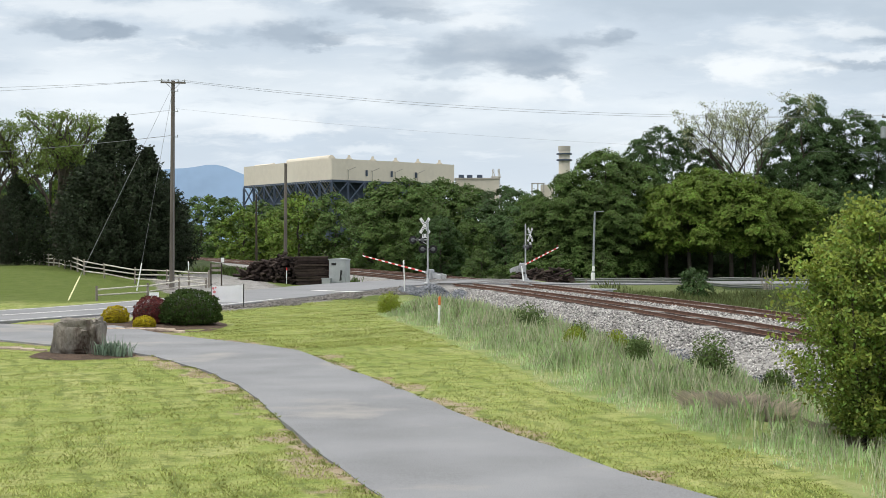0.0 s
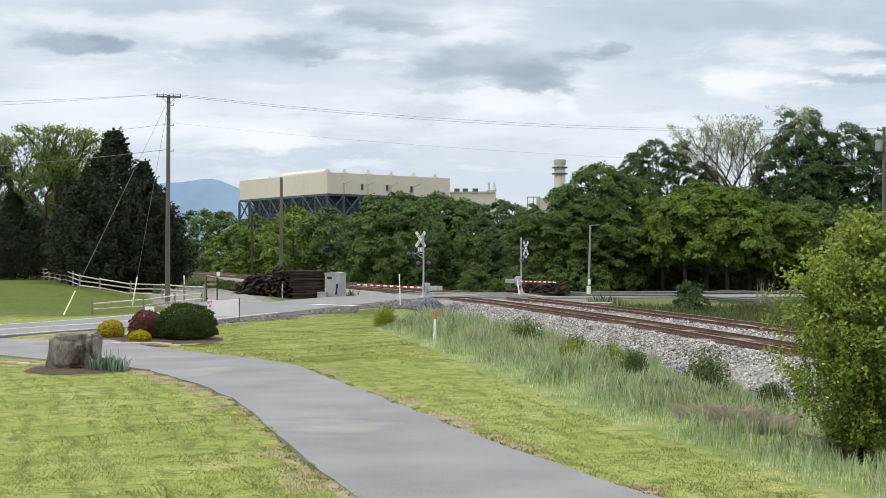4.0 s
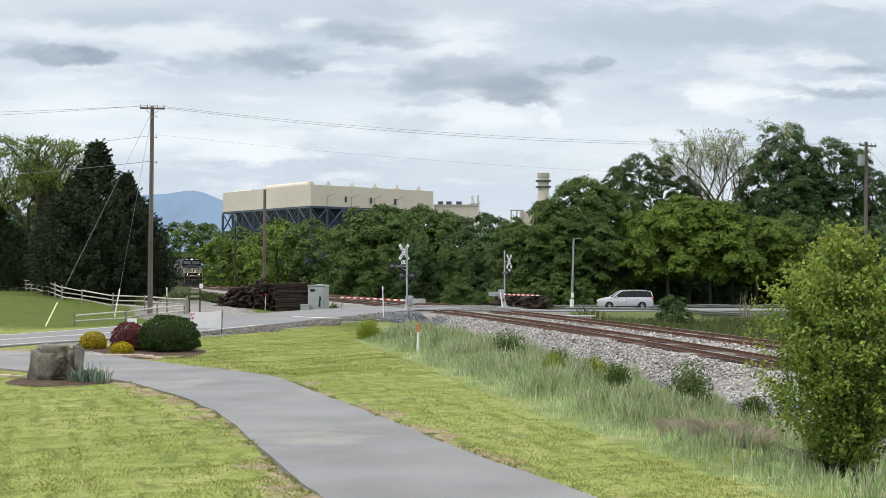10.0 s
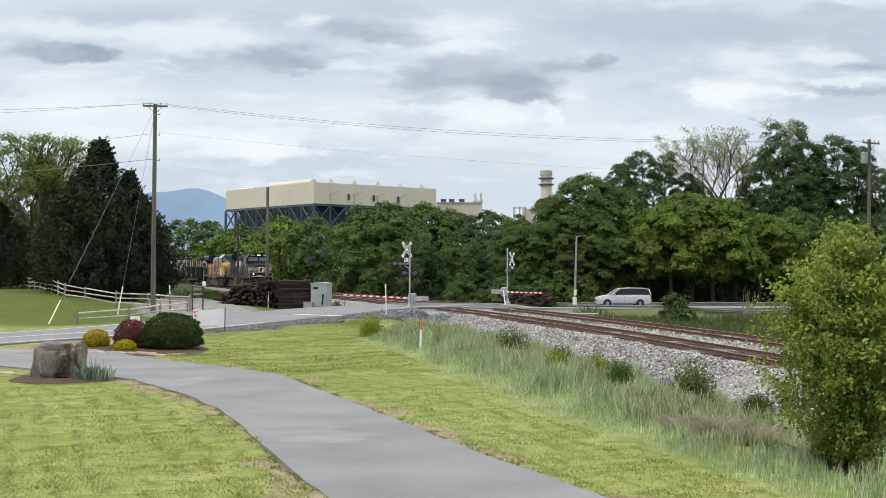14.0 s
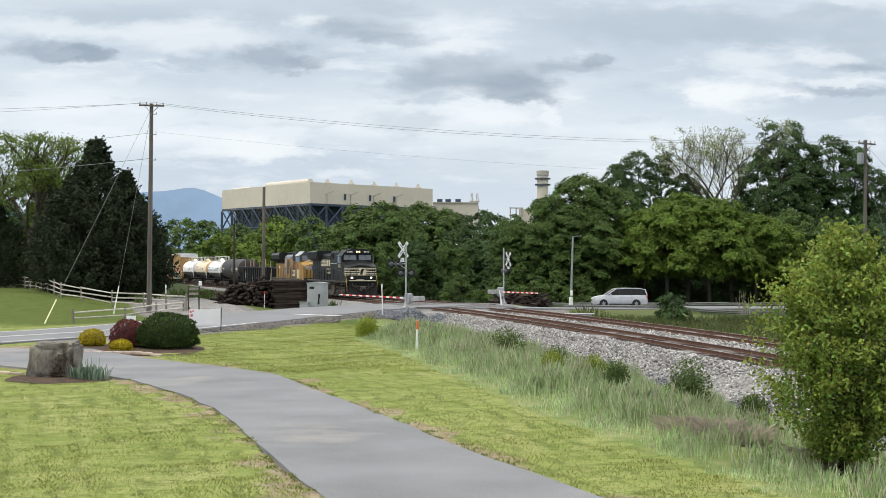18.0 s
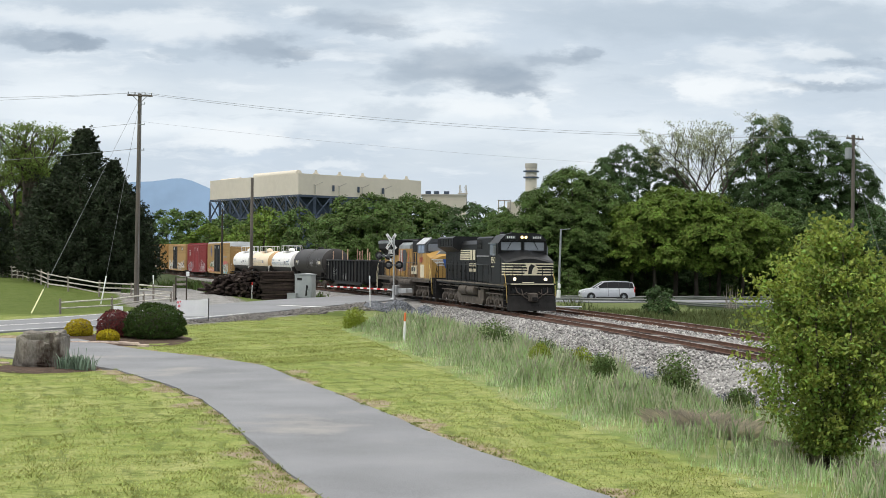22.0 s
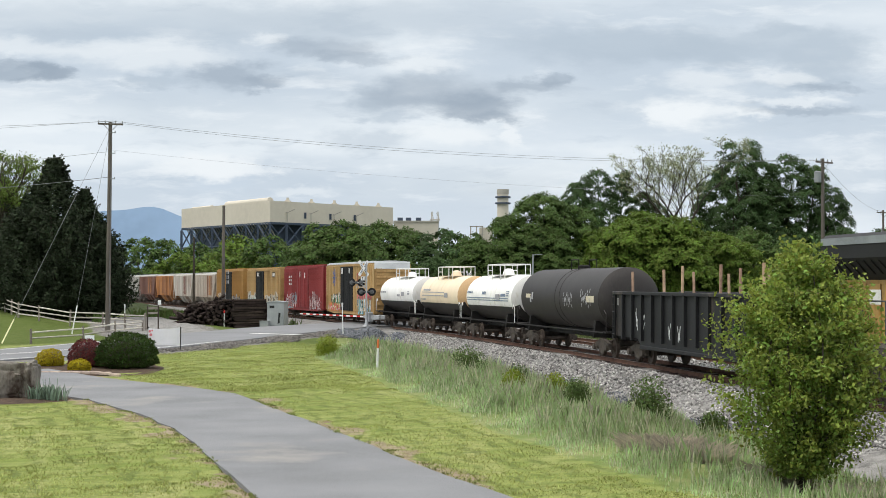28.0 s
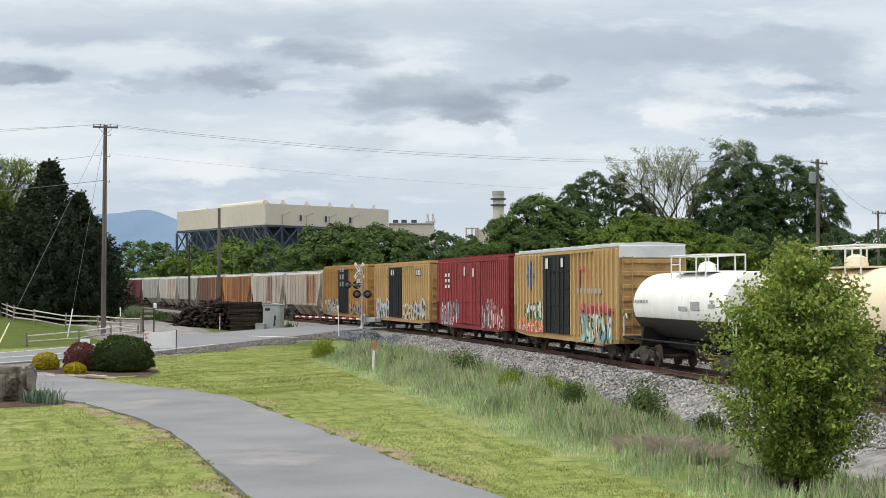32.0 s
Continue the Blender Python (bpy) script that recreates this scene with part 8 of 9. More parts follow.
def entrance_bed():
    # boulder
    rg = np.random.default_rng(5)
    bm = bmesh.new()
    bmesh.ops.create_icosphere(bm, subdivisions=4, radius=1.0)
    for v in bm.verts:
        p = v.co.copy()
        q = Vector([math.copysign(abs(c) ** 0.42, c) for c in p])
        col = Vector((p.x * 3.2, p.y * 3.2, p.z * 0.7))
        n = noise.noise(p * 1.7) * 0.13 + noise.noise(col * 1.3) * 0.10 + noise.noise(p * 6) * 0.05 + noise.noise(p * 13) * 0.03
        q = q * (0.92 + n)
        notch = max(0.0, 1 - ((p.x - 0.34) / 0.34) ** 2) ** 0.6 * max(0.0, 1 - ((p.z + 0.38) / 0.50) ** 2) ** 0.6 if p.y < -0.2 else 0
        q.y += 0.5 * notch
        if p.x < -0.45:
            q.x += 0.10 * math.sin(p.z * 5)
        v.co = Vector((q.x * 0.90, q.y * 0.55, q.z * 0.72 + 0.05 * p.x + 0.58))
    me = bpy.data.meshes.new("boulder")
    bm.to_mesh(me)
    bm.free()
    me.shade_smooth()
    me.set_sharp_from_angle(angle=radians(28))
    me.materials.append(boulder_mat)
    ob = new("boulder", me)
    ob.matrix_world = pose(-11.95, 49.3, gz(-11.95, 49.3) - 0.02, 0, 0, -8)
    tagged(ob, "large weathered brown boulder standing in mulch", "boulder")

    def bed(cx, cy, rx, ry, label, seed):
        g = Geo()
        vs = [(cx, cy, gz(cx, cy) + 0.07)]
        n = 26
        rr = random.Random(seed)
        for ring in (0.6, 1.0):
            for i in range(n):
                a = 2 * math.pi * i / n
                k = ring * (1 + 0.09 * math.sin(3 * a + seed) + rr.uniform(-0.03, 0.03))
                x, y = cx + math.cos(a) * rx * k, cy + math.sin(a) * ry * k
                vs.append((x, y, gz(x, y) + (0.06 if ring < 1 else 0.012)))
        fs = [(0, 1 + i, 1 + (i + 1) % n) for i in range(n)] + [(1 + i, 1 + n + i, 1 + n + (i + 1) % n, 1 + (i + 1) % n) for i in range(n)]
        solo("mulch_bed", g.add(vs, fs), mulch_mat, label, "mulch bed", kind="structure", smooth="all")

    bed(-11.75, 48.9, 1.6, 2.4, "dark brown mulch under the boulder", 2)
    bed(-12.4, 65.2, 3.2, 4.6, "dark brown mulch under the shrubs", 4)
    # irises by the boulder
    t = thing("iris_clump", "grey-green clump of sword-shaped leaves beside the boulder", "plant", m=pose(-10.72, 48.3, gz(-10.72, 48.3)))
    rr = random.Random(12)
    leaf = []
    for i in range(210):
        a, l = rr.uniform(0, 6.28), rr.uniform(0.3, 0.56)
        o = Vector((rr.gauss(0, 0.24), rr.gauss(0, 0.18), 0))
        d = Vector((math.cos(a), math.sin(a), 0))
        w = Vector((-d.y, d.x, 0)) * 0.022
        tip = o + d * l * rr.uniform(0.1, 0.6) + Vector((0, 0, l))
        mid = o.lerp(tip, 0.55) + Vector((0, 0, 0.07))
        leaf.append([(o - w), (o + w), (mid + w), tip, (mid - w)])
    g = Geo()
    for q in leaf:
        g.add(q, [(0, 1, 2, 3, 4)])
    part("leaves", g, blade_mat, t)
    g = Geo()
    for i in range(9):
        x, y = rr.gauss(0, 0.2), rr.gauss(0, 0.15)
        g.cyl((x, y, 0), (x + rr.uniform(-0.1, 0.1), y, rr.uniform(0.6, 0.75)), 0.008, n=4)
    part("flower_stems", g, blade_mat, t)
    shrub("golden_shrub", "rounded golden yellow shrub in mulch", -14.75, 67.4, 1.2, 1.1, 0.75, gold_mat, 0.035, 5000, 1)
    shrub("golden_shrub", "low golden yellow shrub at the bed's edge", -12.7, 63.6, 1.05, 0.9, 0.50, gold_mat, 0.035, 4200, 2)
    shrub("red_shrub", "dark red rounded barberry shrub", -12.9, 66.2, 1.75, 1.5, 1.2, barberry_mat, 0.04, 6500, 3)
    shrub("green_shrub", "large dark green clipped yew shrub", -11.0, 65.4, 2.6, 2.3, 1.5, yew_mat, 0.045, 14000, 4)
    # edging stones
    for i in range(9):
        t0 = i / 8
        x, y = -14.3 + 3.6 * t0, 62.2 - 1.5 * t0 + 0.5 * math.sin(t0 * 3)
        solo("edging_stone", Geo().box(0, 0, 0.05, 0.46, 0.2, 0.14, 0.03), kerb_mat, "pale reddish edging stone along the bed", "edging stone", "edging stones", m=pose(x, y, gz(x, y), rr.uniform(-2, 2), rr.uniform(-3, 3), -22 + rr.uniform(-6, 6)))
    for i in range(5):
        x, y = -15.4 + 0.45 * i, 51.0 - 0.12 * i
        solo("edging_stone", Geo().box(0, 0, 0.03, 0.44, 0.22, 0.12, 0.03), kerb_mat, "pale edging stone at the driveway's mouth", "edging stone", "edging stones", m=pose(x, y, gz(x, y), 0, 0, rr.uniform(-8, 8)))
    # banner on stakes
    b = thing("banner", "white cloth banner with red marks between two stakes", "banner", m=pose(-11.6, 80.0, gz(-11.6, 80.0) - 0.12, 0, 0, -8))
    g = Geo()
    vs, n = [], 12
    for i in range(n + 1):
        for j in range(5):
            t0, v = i / n, j / 4
            vs.append((-0.78 + 1.72 * t0, 0.015 * math.sin(t0 * 9) * (1 - v * 0.3), 0.42 + 0.88 * v - 0.06 * 4 * t0 * (1 - t0) * v + 0.05 * t0 * v))
    g.add(vs, [(i * 5 + j, i * 5 + 5 + j, i * 5 + 6 + j, i * 5 + 1 + j) for i in range(n) for j in range(4)])
    cl = part("cloth", g, cloth_mat, b)
    so = cl.modifiers.new("cloth", "SOLIDIFY")
    so.thickness = 0.012
    for x, z, r in ((-0.68, 1.14, 0.07), (-0.62, 0.95, 0.08), (-0.68, 0.74, 0.06), (-0.55, 1.18, 0.05), (-0.58, 0.62, 0.05)):
        part("mark", Geo().lathe([(-0.05, r * 0.2), (-0.052, r), (-0.056, r)], "y", (x, -0.02, z), 9), pink_mat, b, "faded red flower-like printed mark")
    for x in (-0.80, 0.95):
        part("stake", Geo().cyl((x, 0.02, -0.1), (x + 0.02, 0.02, 1.38), 0.026, n=8), black_mat, b)
    part("stay", Geo().cyl((-0.5, -0.15, 0.4), (-0.28, -0.5, 0.0), 0.03, n=6), guard_mat, b)
    s = solo("yard_sign", Geo().box(0, 0, 0.42, 0.5, 0.02, 0.26, 0.003).cyl((-0.18, 0, 0), (-0.18, 0, 0.3), 0.008, n=5).cyl((0.18, 0, 0), (0.18, 0, 0.3), 0.008, n=5), sign_white, "small white yard sign behind the shrubs", "sign", m=pose(-15.5, 80.3, gz(-15.5, 80.3) + 0.25, 0, 0, 10))


def guardrails():
    for pts, label in (([(12.6, 131.5), (16, 132.5), (24, 133.6), (34, 134.6), (46, 135.8), (70, 139.8)], "galvanised steel guardrail on the near side of the road"), ([(12.5, 146), (20, 147.5), (40, 150), (75, 157)], "galvanised steel guardrail on the far side of the road")):
        f = thing("guardrail", label, "guardrail", "guardrails", Matrix.Identity(4))
        P = spline([(x, y, 0) for x, y in pts], 1.9)
        P = [Vector((p.x, p.y, gz(p.x, p.y) - (0.40 if "near" in label else 0.0))) for p in P]
        prof = [(0.0, 0.40), (0.05, 0.45), (0.05, 0.50), (0.0, 0.55), (0.05, 0.60), (0.05, 0.66), (0.0, 0.71), (-0.012, 0.71), (0.03, 0.63), (-0.012, 0.55), (0.03, 0.48), (-0.012, 0.40)]
        vs, k = [], len(prof)
        for i, p in enumerate(P):
            a, b = P[max(0, i - 1)], P[min(len(P) - 1, i + 1)]
            n = Vector((b.y - a.y, a.x - b.x, 0)).normalized()
            for u, z in prof:
                q = p + n * (u + 0.12)
                vs.append((q.x, q.y, p.z + z))
        part("beam", Geo().add(vs, [(i * k + j, i * k + (j + 1) % k, i * k + k + (j + 1) % k, i * k + k + j) for i in range(len(P) - 1) for j in range(k)]), guard_rail_mat, f)
        post = Geo().box(0, 0, 0.28, 0.16, 0.16, 0.9, 0.01).mesh("post", fence_mat)
        for p in P[::2]:
            part("post", post, None, f).location = p


def build_van():
    silver = material("silver_car_paint", (0.52, 0.54, 0.57), 0.35, 0.15, vary=0.05, scale=2, fine=30, bump=0, spec=0.6)
    dark_glass = material("tinted_car_glass", (0.010, 0.011, 0.013), 0.15, vary=0.1, scale=2, fine=10, bump=0, spec=0.2)
    tyre_mat = material("tyre_rubber", (0.018, 0.018, 0.019), 0.9, vary=0.2, scale=4, fine=30, bump=0.1)
    v = thing("minivan", "silver minivan waiting on the road beyond the railway", "car")
    # body as cross-sections from nose (x = 2.55) to tail
    secs = [(2.55, 0.62, 0.36, 0.72), (2.42, 0.82, 0.26, 0.88), (1.9, 0.96, 0.24, 1.02), (1.35, 0.98, 0.24, 1.10), (0.6, 0.985, 0.24, 1.12), (-1.6, 0.985, 0.24, 1.14), (-2.35, 0.96, 0.28, 1.12), (-2.52, 0.90, 0.36, 1.05)]
    vs, fs = [], []
    for x, w, lo, hi in secs:
        vs += [(x, -w * 0.93, lo), (x, -w, lo + 0.25), (x, -w, hi - 0.18), (x, -w * 0.93, hi), (x, w * 0.93, hi), (x, w, hi - 0.18), (x, w, lo + 0.25), (x, w * 0.93, lo)]
    for r in range(len(secs) - 1):
        fs += [(r * 8 + i, r * 8 + (i + 1) % 8, r * 8 + 8 + (i + 1) % 8, r * 8 + 8 + i) for i in range(8)]
    fs += [tuple(range(8)), tuple(range((len(secs) - 1) * 8, len(secs) * 8))]
    part("body", Geo().add(vs, fs), silver, v, smooth=True)
    # cabin: pillars and roof over dark glass
    cab = [(1.30, 0.90, 1.08), (0.35, 0.74, 1.66), (-0.6, 0.74, 1.73), (-1.9, 0.72, 1.70), (-2.30, 0.70, 1.60), (-2.48, 0.84, 1.10)]
    vs, fs = [], []
    for x, w, z in cab:
        vs += [(x, -w, z), (x, w, z)]
    roof = Geo().add(vs, [(i * 2, i * 2 + 1, i * 2 + 3, i * 2 + 2) for i in range(1, 4)])
    ro = part("roof", Geo().slab([(0.42, 1.64), (-0.6, 1.70), (-1.9, 1.67), (-2.28, 1.58), (-2.34, 1.64), (-1.9, 1.745), (-0.6, 1.77), (0.36, 1.71)], -0.73, 0.73, "y"), silver, v, smooth=True)
    top, base = 0.72, 0.93
    for k in (-1, 1):
        part("side_window", Geo().add([(1.22, base * k, 1.10), (0.36, top * k, 1.66), (-0.6, top * k, 1.72), (-1.9, top * k, 1.69), (-2.28, top * k, 1.60), (-2.42, base * k, 1.12)], [(0, 1, 2, 3, 4, 5)]), dark_glass, v)
    part("windscreen", Geo().add([(1.27, -0.86, 1.09), (1.27, 0.86, 1.09), (0.36, 0.71, 1.67), (0.36, -0.71, 1.67)], [(0, 1, 2, 3)]), dark_glass, v)
    part("rear_window", Geo().add([(-2.47, -0.84, 1.12), (-2.47, 0.84, 1.12), (-2.30, 0.70, 1.60), (-2.30, -0.70, 1.60)], [(0, 1, 2, 3)]), dark_glass, v)
    for k in (-1, 1):
        for x0, x1, mt in ((1.30, 0.38, silver), (0.10, 0.06, black_mat), (-0.98, -1.0, black_mat), (-1.98, -2.0, black_mat), (-2.46, -2.32, silver)):
            part("pillar", Geo().cyl((x0, 0.935 * k, 1.09), (x1, 0.735 * k, 1.68 if x1 > -2.1 else 1.62), 0.045 if mt is silver else 0.03, n=6), mt, v)
        part("headlamp", Geo().add([(2.46, 0.80 * k, 0.66), (2.50, 0.45 * k, 0.64), (2.40, 0.45 * k, 0.82), (2.12, 0.90 * k, 0.92), (2.25, 0.93 * k, 0.72)], [(0, 1, 2, 3, 4)]), sign_white, v)
        part("tail_lamp", Geo().box(-2.46, 0.86 * k, 1.0, 0.1, 0.16, 0.5, 0.03), sign_red, v)
        part("mirror", Geo().box(0.95, 1.06 * k, 1.16, 0.14, 0.2, 0.16, 0.04), silver, v)
        part("door_line", Geo().box(-0.02, 0.99 * k, 0.72, 0.015, 0.012, 0.72).box(-1.05, 0.99 * k, 0.72, 0.015, 0.012, 0.72), black_mat, v)
        part("door_handle", Geo().box(-0.22, 1.0 * k, 0.92, 0.2, 0.03, 0.04).box(-0.85, 1.0 * k, 0.92, 0.2, 0.03, 0.04), silver, v)
        part("sill", Geo().box(0, 0.95 * k, 0.27, 2.2, 0.08, 0.1, 0.02), black_mat, v)
    part("grille", Geo().box(2.50, 0, 0.62, 0.12, 0.8, 0.14, 0.02).box(2.48, 0, 0.42, 0.12, 1.0, 0.12, 0.02), black_mat, v)
    wheels = []
    for x in (1.58, -1.46):
        for k in (-1, 1):
            part("wheel_arch", Geo().lathe([(0.86 * k, 0.39), (0.993 * k, 0.39), (0.994 * k, 0.30)], "y", (x, 0, 0.33), 18), black_mat, v)
            w = new("wheel")
            w.parent = v
            w.location = (x, 0.90 * k, 0.33)
            part("tyre", Geo().lathe([(-0.10, 0.20), (-0.10, 0.30), (-0.07, 0.33), (0.07, 0.33), (0.10, 0.30), (0.10, 0.20)], "y", (0, 0, 0), 22), tyre_mat, w, smooth=True)
            g = Geo().lathe([(-0.105 * 1, 0.03), (-0.11, 0.06), (-0.09, 0.21), (0.09, 0.21), (0.11, 0.06), (0.105, 0.03)], "y", (0, 0, 0), 16)
            for i in range(5):
                a = i * 1.2566
                for e in (-0.104, 0.104):
                    g.box(math.cos(a) * 0.12, e, math.sin(a) * 0.12, 0.19, 0.02, 0.05, rot=Matrix.Rotation(-a, 3, "Y"))
            part("rim", g, galv_mat, w)
            wheels.append(w)
    return v, wheels


def power_plant():
    wall_mat = material("cream_sheet_cladding", (0.60, 0.555, 0.465), 0.7, vary=0.06, scale=0.05, fine=0.4, bump=0)
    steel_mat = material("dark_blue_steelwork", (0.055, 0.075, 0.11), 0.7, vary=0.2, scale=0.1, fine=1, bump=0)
    trim_mat = material("grey_roof_trim", (0.40, 0.38, 0.33), 0.7, vary=0.1, scale=0.1, fine=1, bump=0)
    p = thing("power_plant", "cream-clad hall of a power plant on dark steel legs", "power plant")
    A, B, C = Vector((-59.5, 800)), Vector((6.5, 868)), Vector((-119, 895))
    z0, z1 = 36.0, 47.3
    D = B + C - A
    # four walls and roof of the raised hall
    for q, r in ((A, B), (C, A), (B, D), (D, C)):
        d = (r - q).normalized()
        n = Vector((d.y, -d.x))
        g = Geo()
        vs = [(q.x, q.y, z0), (r.x, r.y, z0), (r.x, r.y, z1), (q.x, q.y, z1)]
        off = n * -1.2
        vs += [(x + off.x, y + off.y, z) for x, y, z in vs]
        g.add(vs, [(0, 1, 2, 3), (7, 6, 5, 4), (0, 4, 5, 1), (1, 5, 6, 2), (2, 6, 7, 3), (3, 7, 4, 0)])
        part("wall", g, wall_mat, p)
    part("roof", Geo().add([(A.x, A.y, z1 - 0.4), (B.x, B.y, z1 - 0.4), (D.x, D.y, z1 - 0.4), (C.x, C.y, z1 - 0.4)], [(0, 1, 2, 3)]), trim_mat, p)
    part("deck", Geo().add([(x, y, z) for z in (z0 - 1.2, z0 - 0.01) for x, y in ((A.x, A.y), (B.x, B.y), (D.x, D.y), (C.x, C.y))], [(0, 1, 2, 3), (4, 5, 6, 7), (0, 1, 5, 4), (1, 2, 6, 5), (2, 3, 7, 6), (3, 0, 4, 7)]), steel_mat, p)
    # steel legs with bracing on the two sides that show
    for q, r, n in ((A, B, 8), (A, C, 8)):
        for i in range(n + 1):
            e = q.lerp(r, i / n)
            if i or r is B:
                part("leg", Geo().box(e.x, e.y, (z0 - 31) / 2 - 1, 1.3, 1.3, z0 + 30, 0), steel_mat, p)
            if i < n:
                f = q.lerp(r, (i + 1) / n)
                g = Geo().cyl((e.x, e.y, z0 - 1), (f.x, f.y, z0 - 12), 0.45, n=6).cyl((e.x, e.y, z0 - 12), (f.x, f.y, z0 - 1), 0.45, n=6).cyl((e.x, e.y, z0 - 12), (f.x, f.y, z0 - 12), 0.55, n=6)
                part("brace", g, steel_mat, p)
    # dark block added under the deck to stand for its shaded inside
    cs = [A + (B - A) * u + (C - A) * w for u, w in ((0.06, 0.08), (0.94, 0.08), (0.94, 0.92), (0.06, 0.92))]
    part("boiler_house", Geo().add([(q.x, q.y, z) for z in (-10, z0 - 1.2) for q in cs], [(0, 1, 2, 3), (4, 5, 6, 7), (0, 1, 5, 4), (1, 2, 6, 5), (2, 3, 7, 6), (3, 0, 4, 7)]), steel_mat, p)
    # slanting struts along the long side
    for i in range(33):
        e = A.lerp(C, 0.03 + i * 0.0285)
        part("strut", Geo().cyl((e.x, e.y, z0 - 0.6), (e.x + 4.2, e.y + 3.6, z0 - 7.5), 0.35, n=5), trim_mat, p)
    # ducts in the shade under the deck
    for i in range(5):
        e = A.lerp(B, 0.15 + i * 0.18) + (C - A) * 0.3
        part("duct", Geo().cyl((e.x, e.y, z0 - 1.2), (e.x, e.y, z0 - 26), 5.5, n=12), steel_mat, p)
    # roof ducts: one long rounded duct over the left, small vents on the right ridge
    e, f = A.lerp(C, 0.06), A.lerp(C, 0.52)
    part("roof_duct", Geo().cyl((e.x + 3, e.y + 3, z1 + 0.3), (f.x + 3, f.y + 3, z1 + 0.3), 2.0, n=14), wall_mat, p, smooth=True)
    e, f = A.lerp(C, 0.70), A.lerp(C, 0.92)
    part("roof_duct", Geo().cyl((e.x + 3, e.y + 3, z1 - 0.6), (f.x + 3, f.y + 3, z1 - 0.6), 1.6, n=14), wall_mat, p, smooth=True)
    for i in range(5):
        e = A.lerp(B, 0.13 + i * 0.185)
        part("roof_vent", Geo().slab([(-2.6, 0), (2.6, 0), (0.8, 1.3), (0.6, 2.6), (-0.6, 2.6), (-0.8, 1.3)], e.y + 2, e.y + 4, "y"), wall_mat, p).location = (e.x, 0, z1 - 0.3)
        if i < 4:
            g = Geo().cyl((e.x - 4, e.y - 0.6, z1 - 4.2), (e.x, e.y - 0.8, z1 - 6), 0.22, n=5).cyl((e.x + 4, e.y - 0.6, z1 - 4.2), (e.x, e.y - 0.8, z1 - 6), 0.22, n=5).cyl((e.x, e.y - 0.8, z1 - 6), (e.x, e.y - 0.8, z0 + 0.5), 0.22, n=5)
            part("wall_pipe", g, trim_mat, p)
        if i < 3:
            e = A.lerp(B, 0.27 + i * 0.2)
            part("wall_door", Geo().box(e.x, e.y - 0.4, z0 + 4.2, 1.2, 1.2, 3.2), steel_mat, p)
    # lower annex, stair tower, mast
    part("annex", Geo().box(20.5, 905, 32.5, 26, 26, 15, 0), wall_mat, p)
    part("annex_roof", Geo().box(20.5, 905, 40.3, 27, 27, 0.8, 0), trim_mat, p)
    for x in (11, 16, 22):
        part("roof_unit", Geo().box(x, 898, 41.6, 3.2, 4, 2.2, 0), steel_mat, p)
    m = thing("lattice_mast", "grey twin lattice mast beside the power plant", "mast", m=pose(32.3, 910, 0))
    for k in (-1, 1):
        g = Geo()
        for a, b in ((-1.1, -0.3), (1.1, 0.3)):
            g.cyl((k * 1.7 + a, 0, 20), (k * 1.7 + b, 0, 47), 0.22, n=5)
        for i in range(8):
            s = -1 if i % 2 else 1
            z = 22 + i * 3.0
            g.cyl((k * 1.7 - s * 1.0, 0, z), (k * 1.7 + s * 0.8, 0, z + 3.0), 0.16, n=5)
        part("tower", g, trim_mat, m)
    part("platform", Geo().box(0, 0, 42, 6, 1.5, 0.7), trim_mat, m)
    c = thing("chimney", "cream concrete chimney with a grey banded top", "chimney", m=pose(71.3, 880, 0))
    part("shaft", Geo().cyl((0, 0, -20), (0, 0, 56), 3.6, 3.3, 24), wall_mat, c, smooth=True)
    part("top_band", Geo().cyl((0, 0, 56.0), (0, 0, 58.8), 3.6, 3.6, 24), trim_mat, c, smooth=True)
    for z in (50.2, 53.8):
        part("gallery", Geo().cyl((0, 0, z), (0, 0, z + 0.8), 4.6, 4.6, 24), steel_mat, c)
    s = thing("boiler_frame", "pale steel frame structure beside the chimney", "steel structure", m=pose(57, 900, 0))
    g = Geo()
    for x in (-3.5, 0, 3.5):
        g.box(x, 0, 17, 0.7, 0.7, 42)
    for z in (28, 33, 37.6):
        g.box(0, 0, z, 8, 0.7, 0.6)
    part("frame", g, trim_mat, s)
    part("cladding", Geo().box(6, 3, 17, 8, 6, 40), wall_mat, s)


ARM_NEAR, ARM_FAR = signals()
relay_cabinet()
tie_stacks()
utility_poles()
fences()
entrance_bed()
guardrails()
VAN, VAN_WHEELS = build_van()
power_plant()

# ---- grass, weeds, stones ----
tall_mat = material("tall_grass", (0.41, 0.53, 0.26), 0.85, vary=0.42, scale=0.9, fine=3, bump=0, island=0.34, trans=0.4)
seed_mat = material("grass_seed_heads", (0.64, 0.64, 0.46), 0.9, vary=0.2, scale=1, fine=4, bump=0, island=0.25, trans=0.4)
lawn_blade_mat = material("lawn_blades", (0.35, 0.385, 0.125), 0.8, vary=0.25, scale=0.4, fine=2, bump=0, island=0.32, trans=0.2)
edge_mat = material("uncut_edge_grass", (0.20, 0.24, 0.070), 0.85, vary=0.3, scale=0.6, fine=3, bump=0, island=0.4, trans=0.2)
dry_mat = material("dry_dead_grass", (0.68, 0.62, 0.52), 0.95, vary=0.2, scale=3, fine=9, bump=0, island=0.2, trans=0.45)
verge_mat = material("verge_weeds", (0.135, 0.165, 0.065), 0.85, vary=0.4, scale=0.4, fine=3, bump=0, island=0.4, trans=0.3)
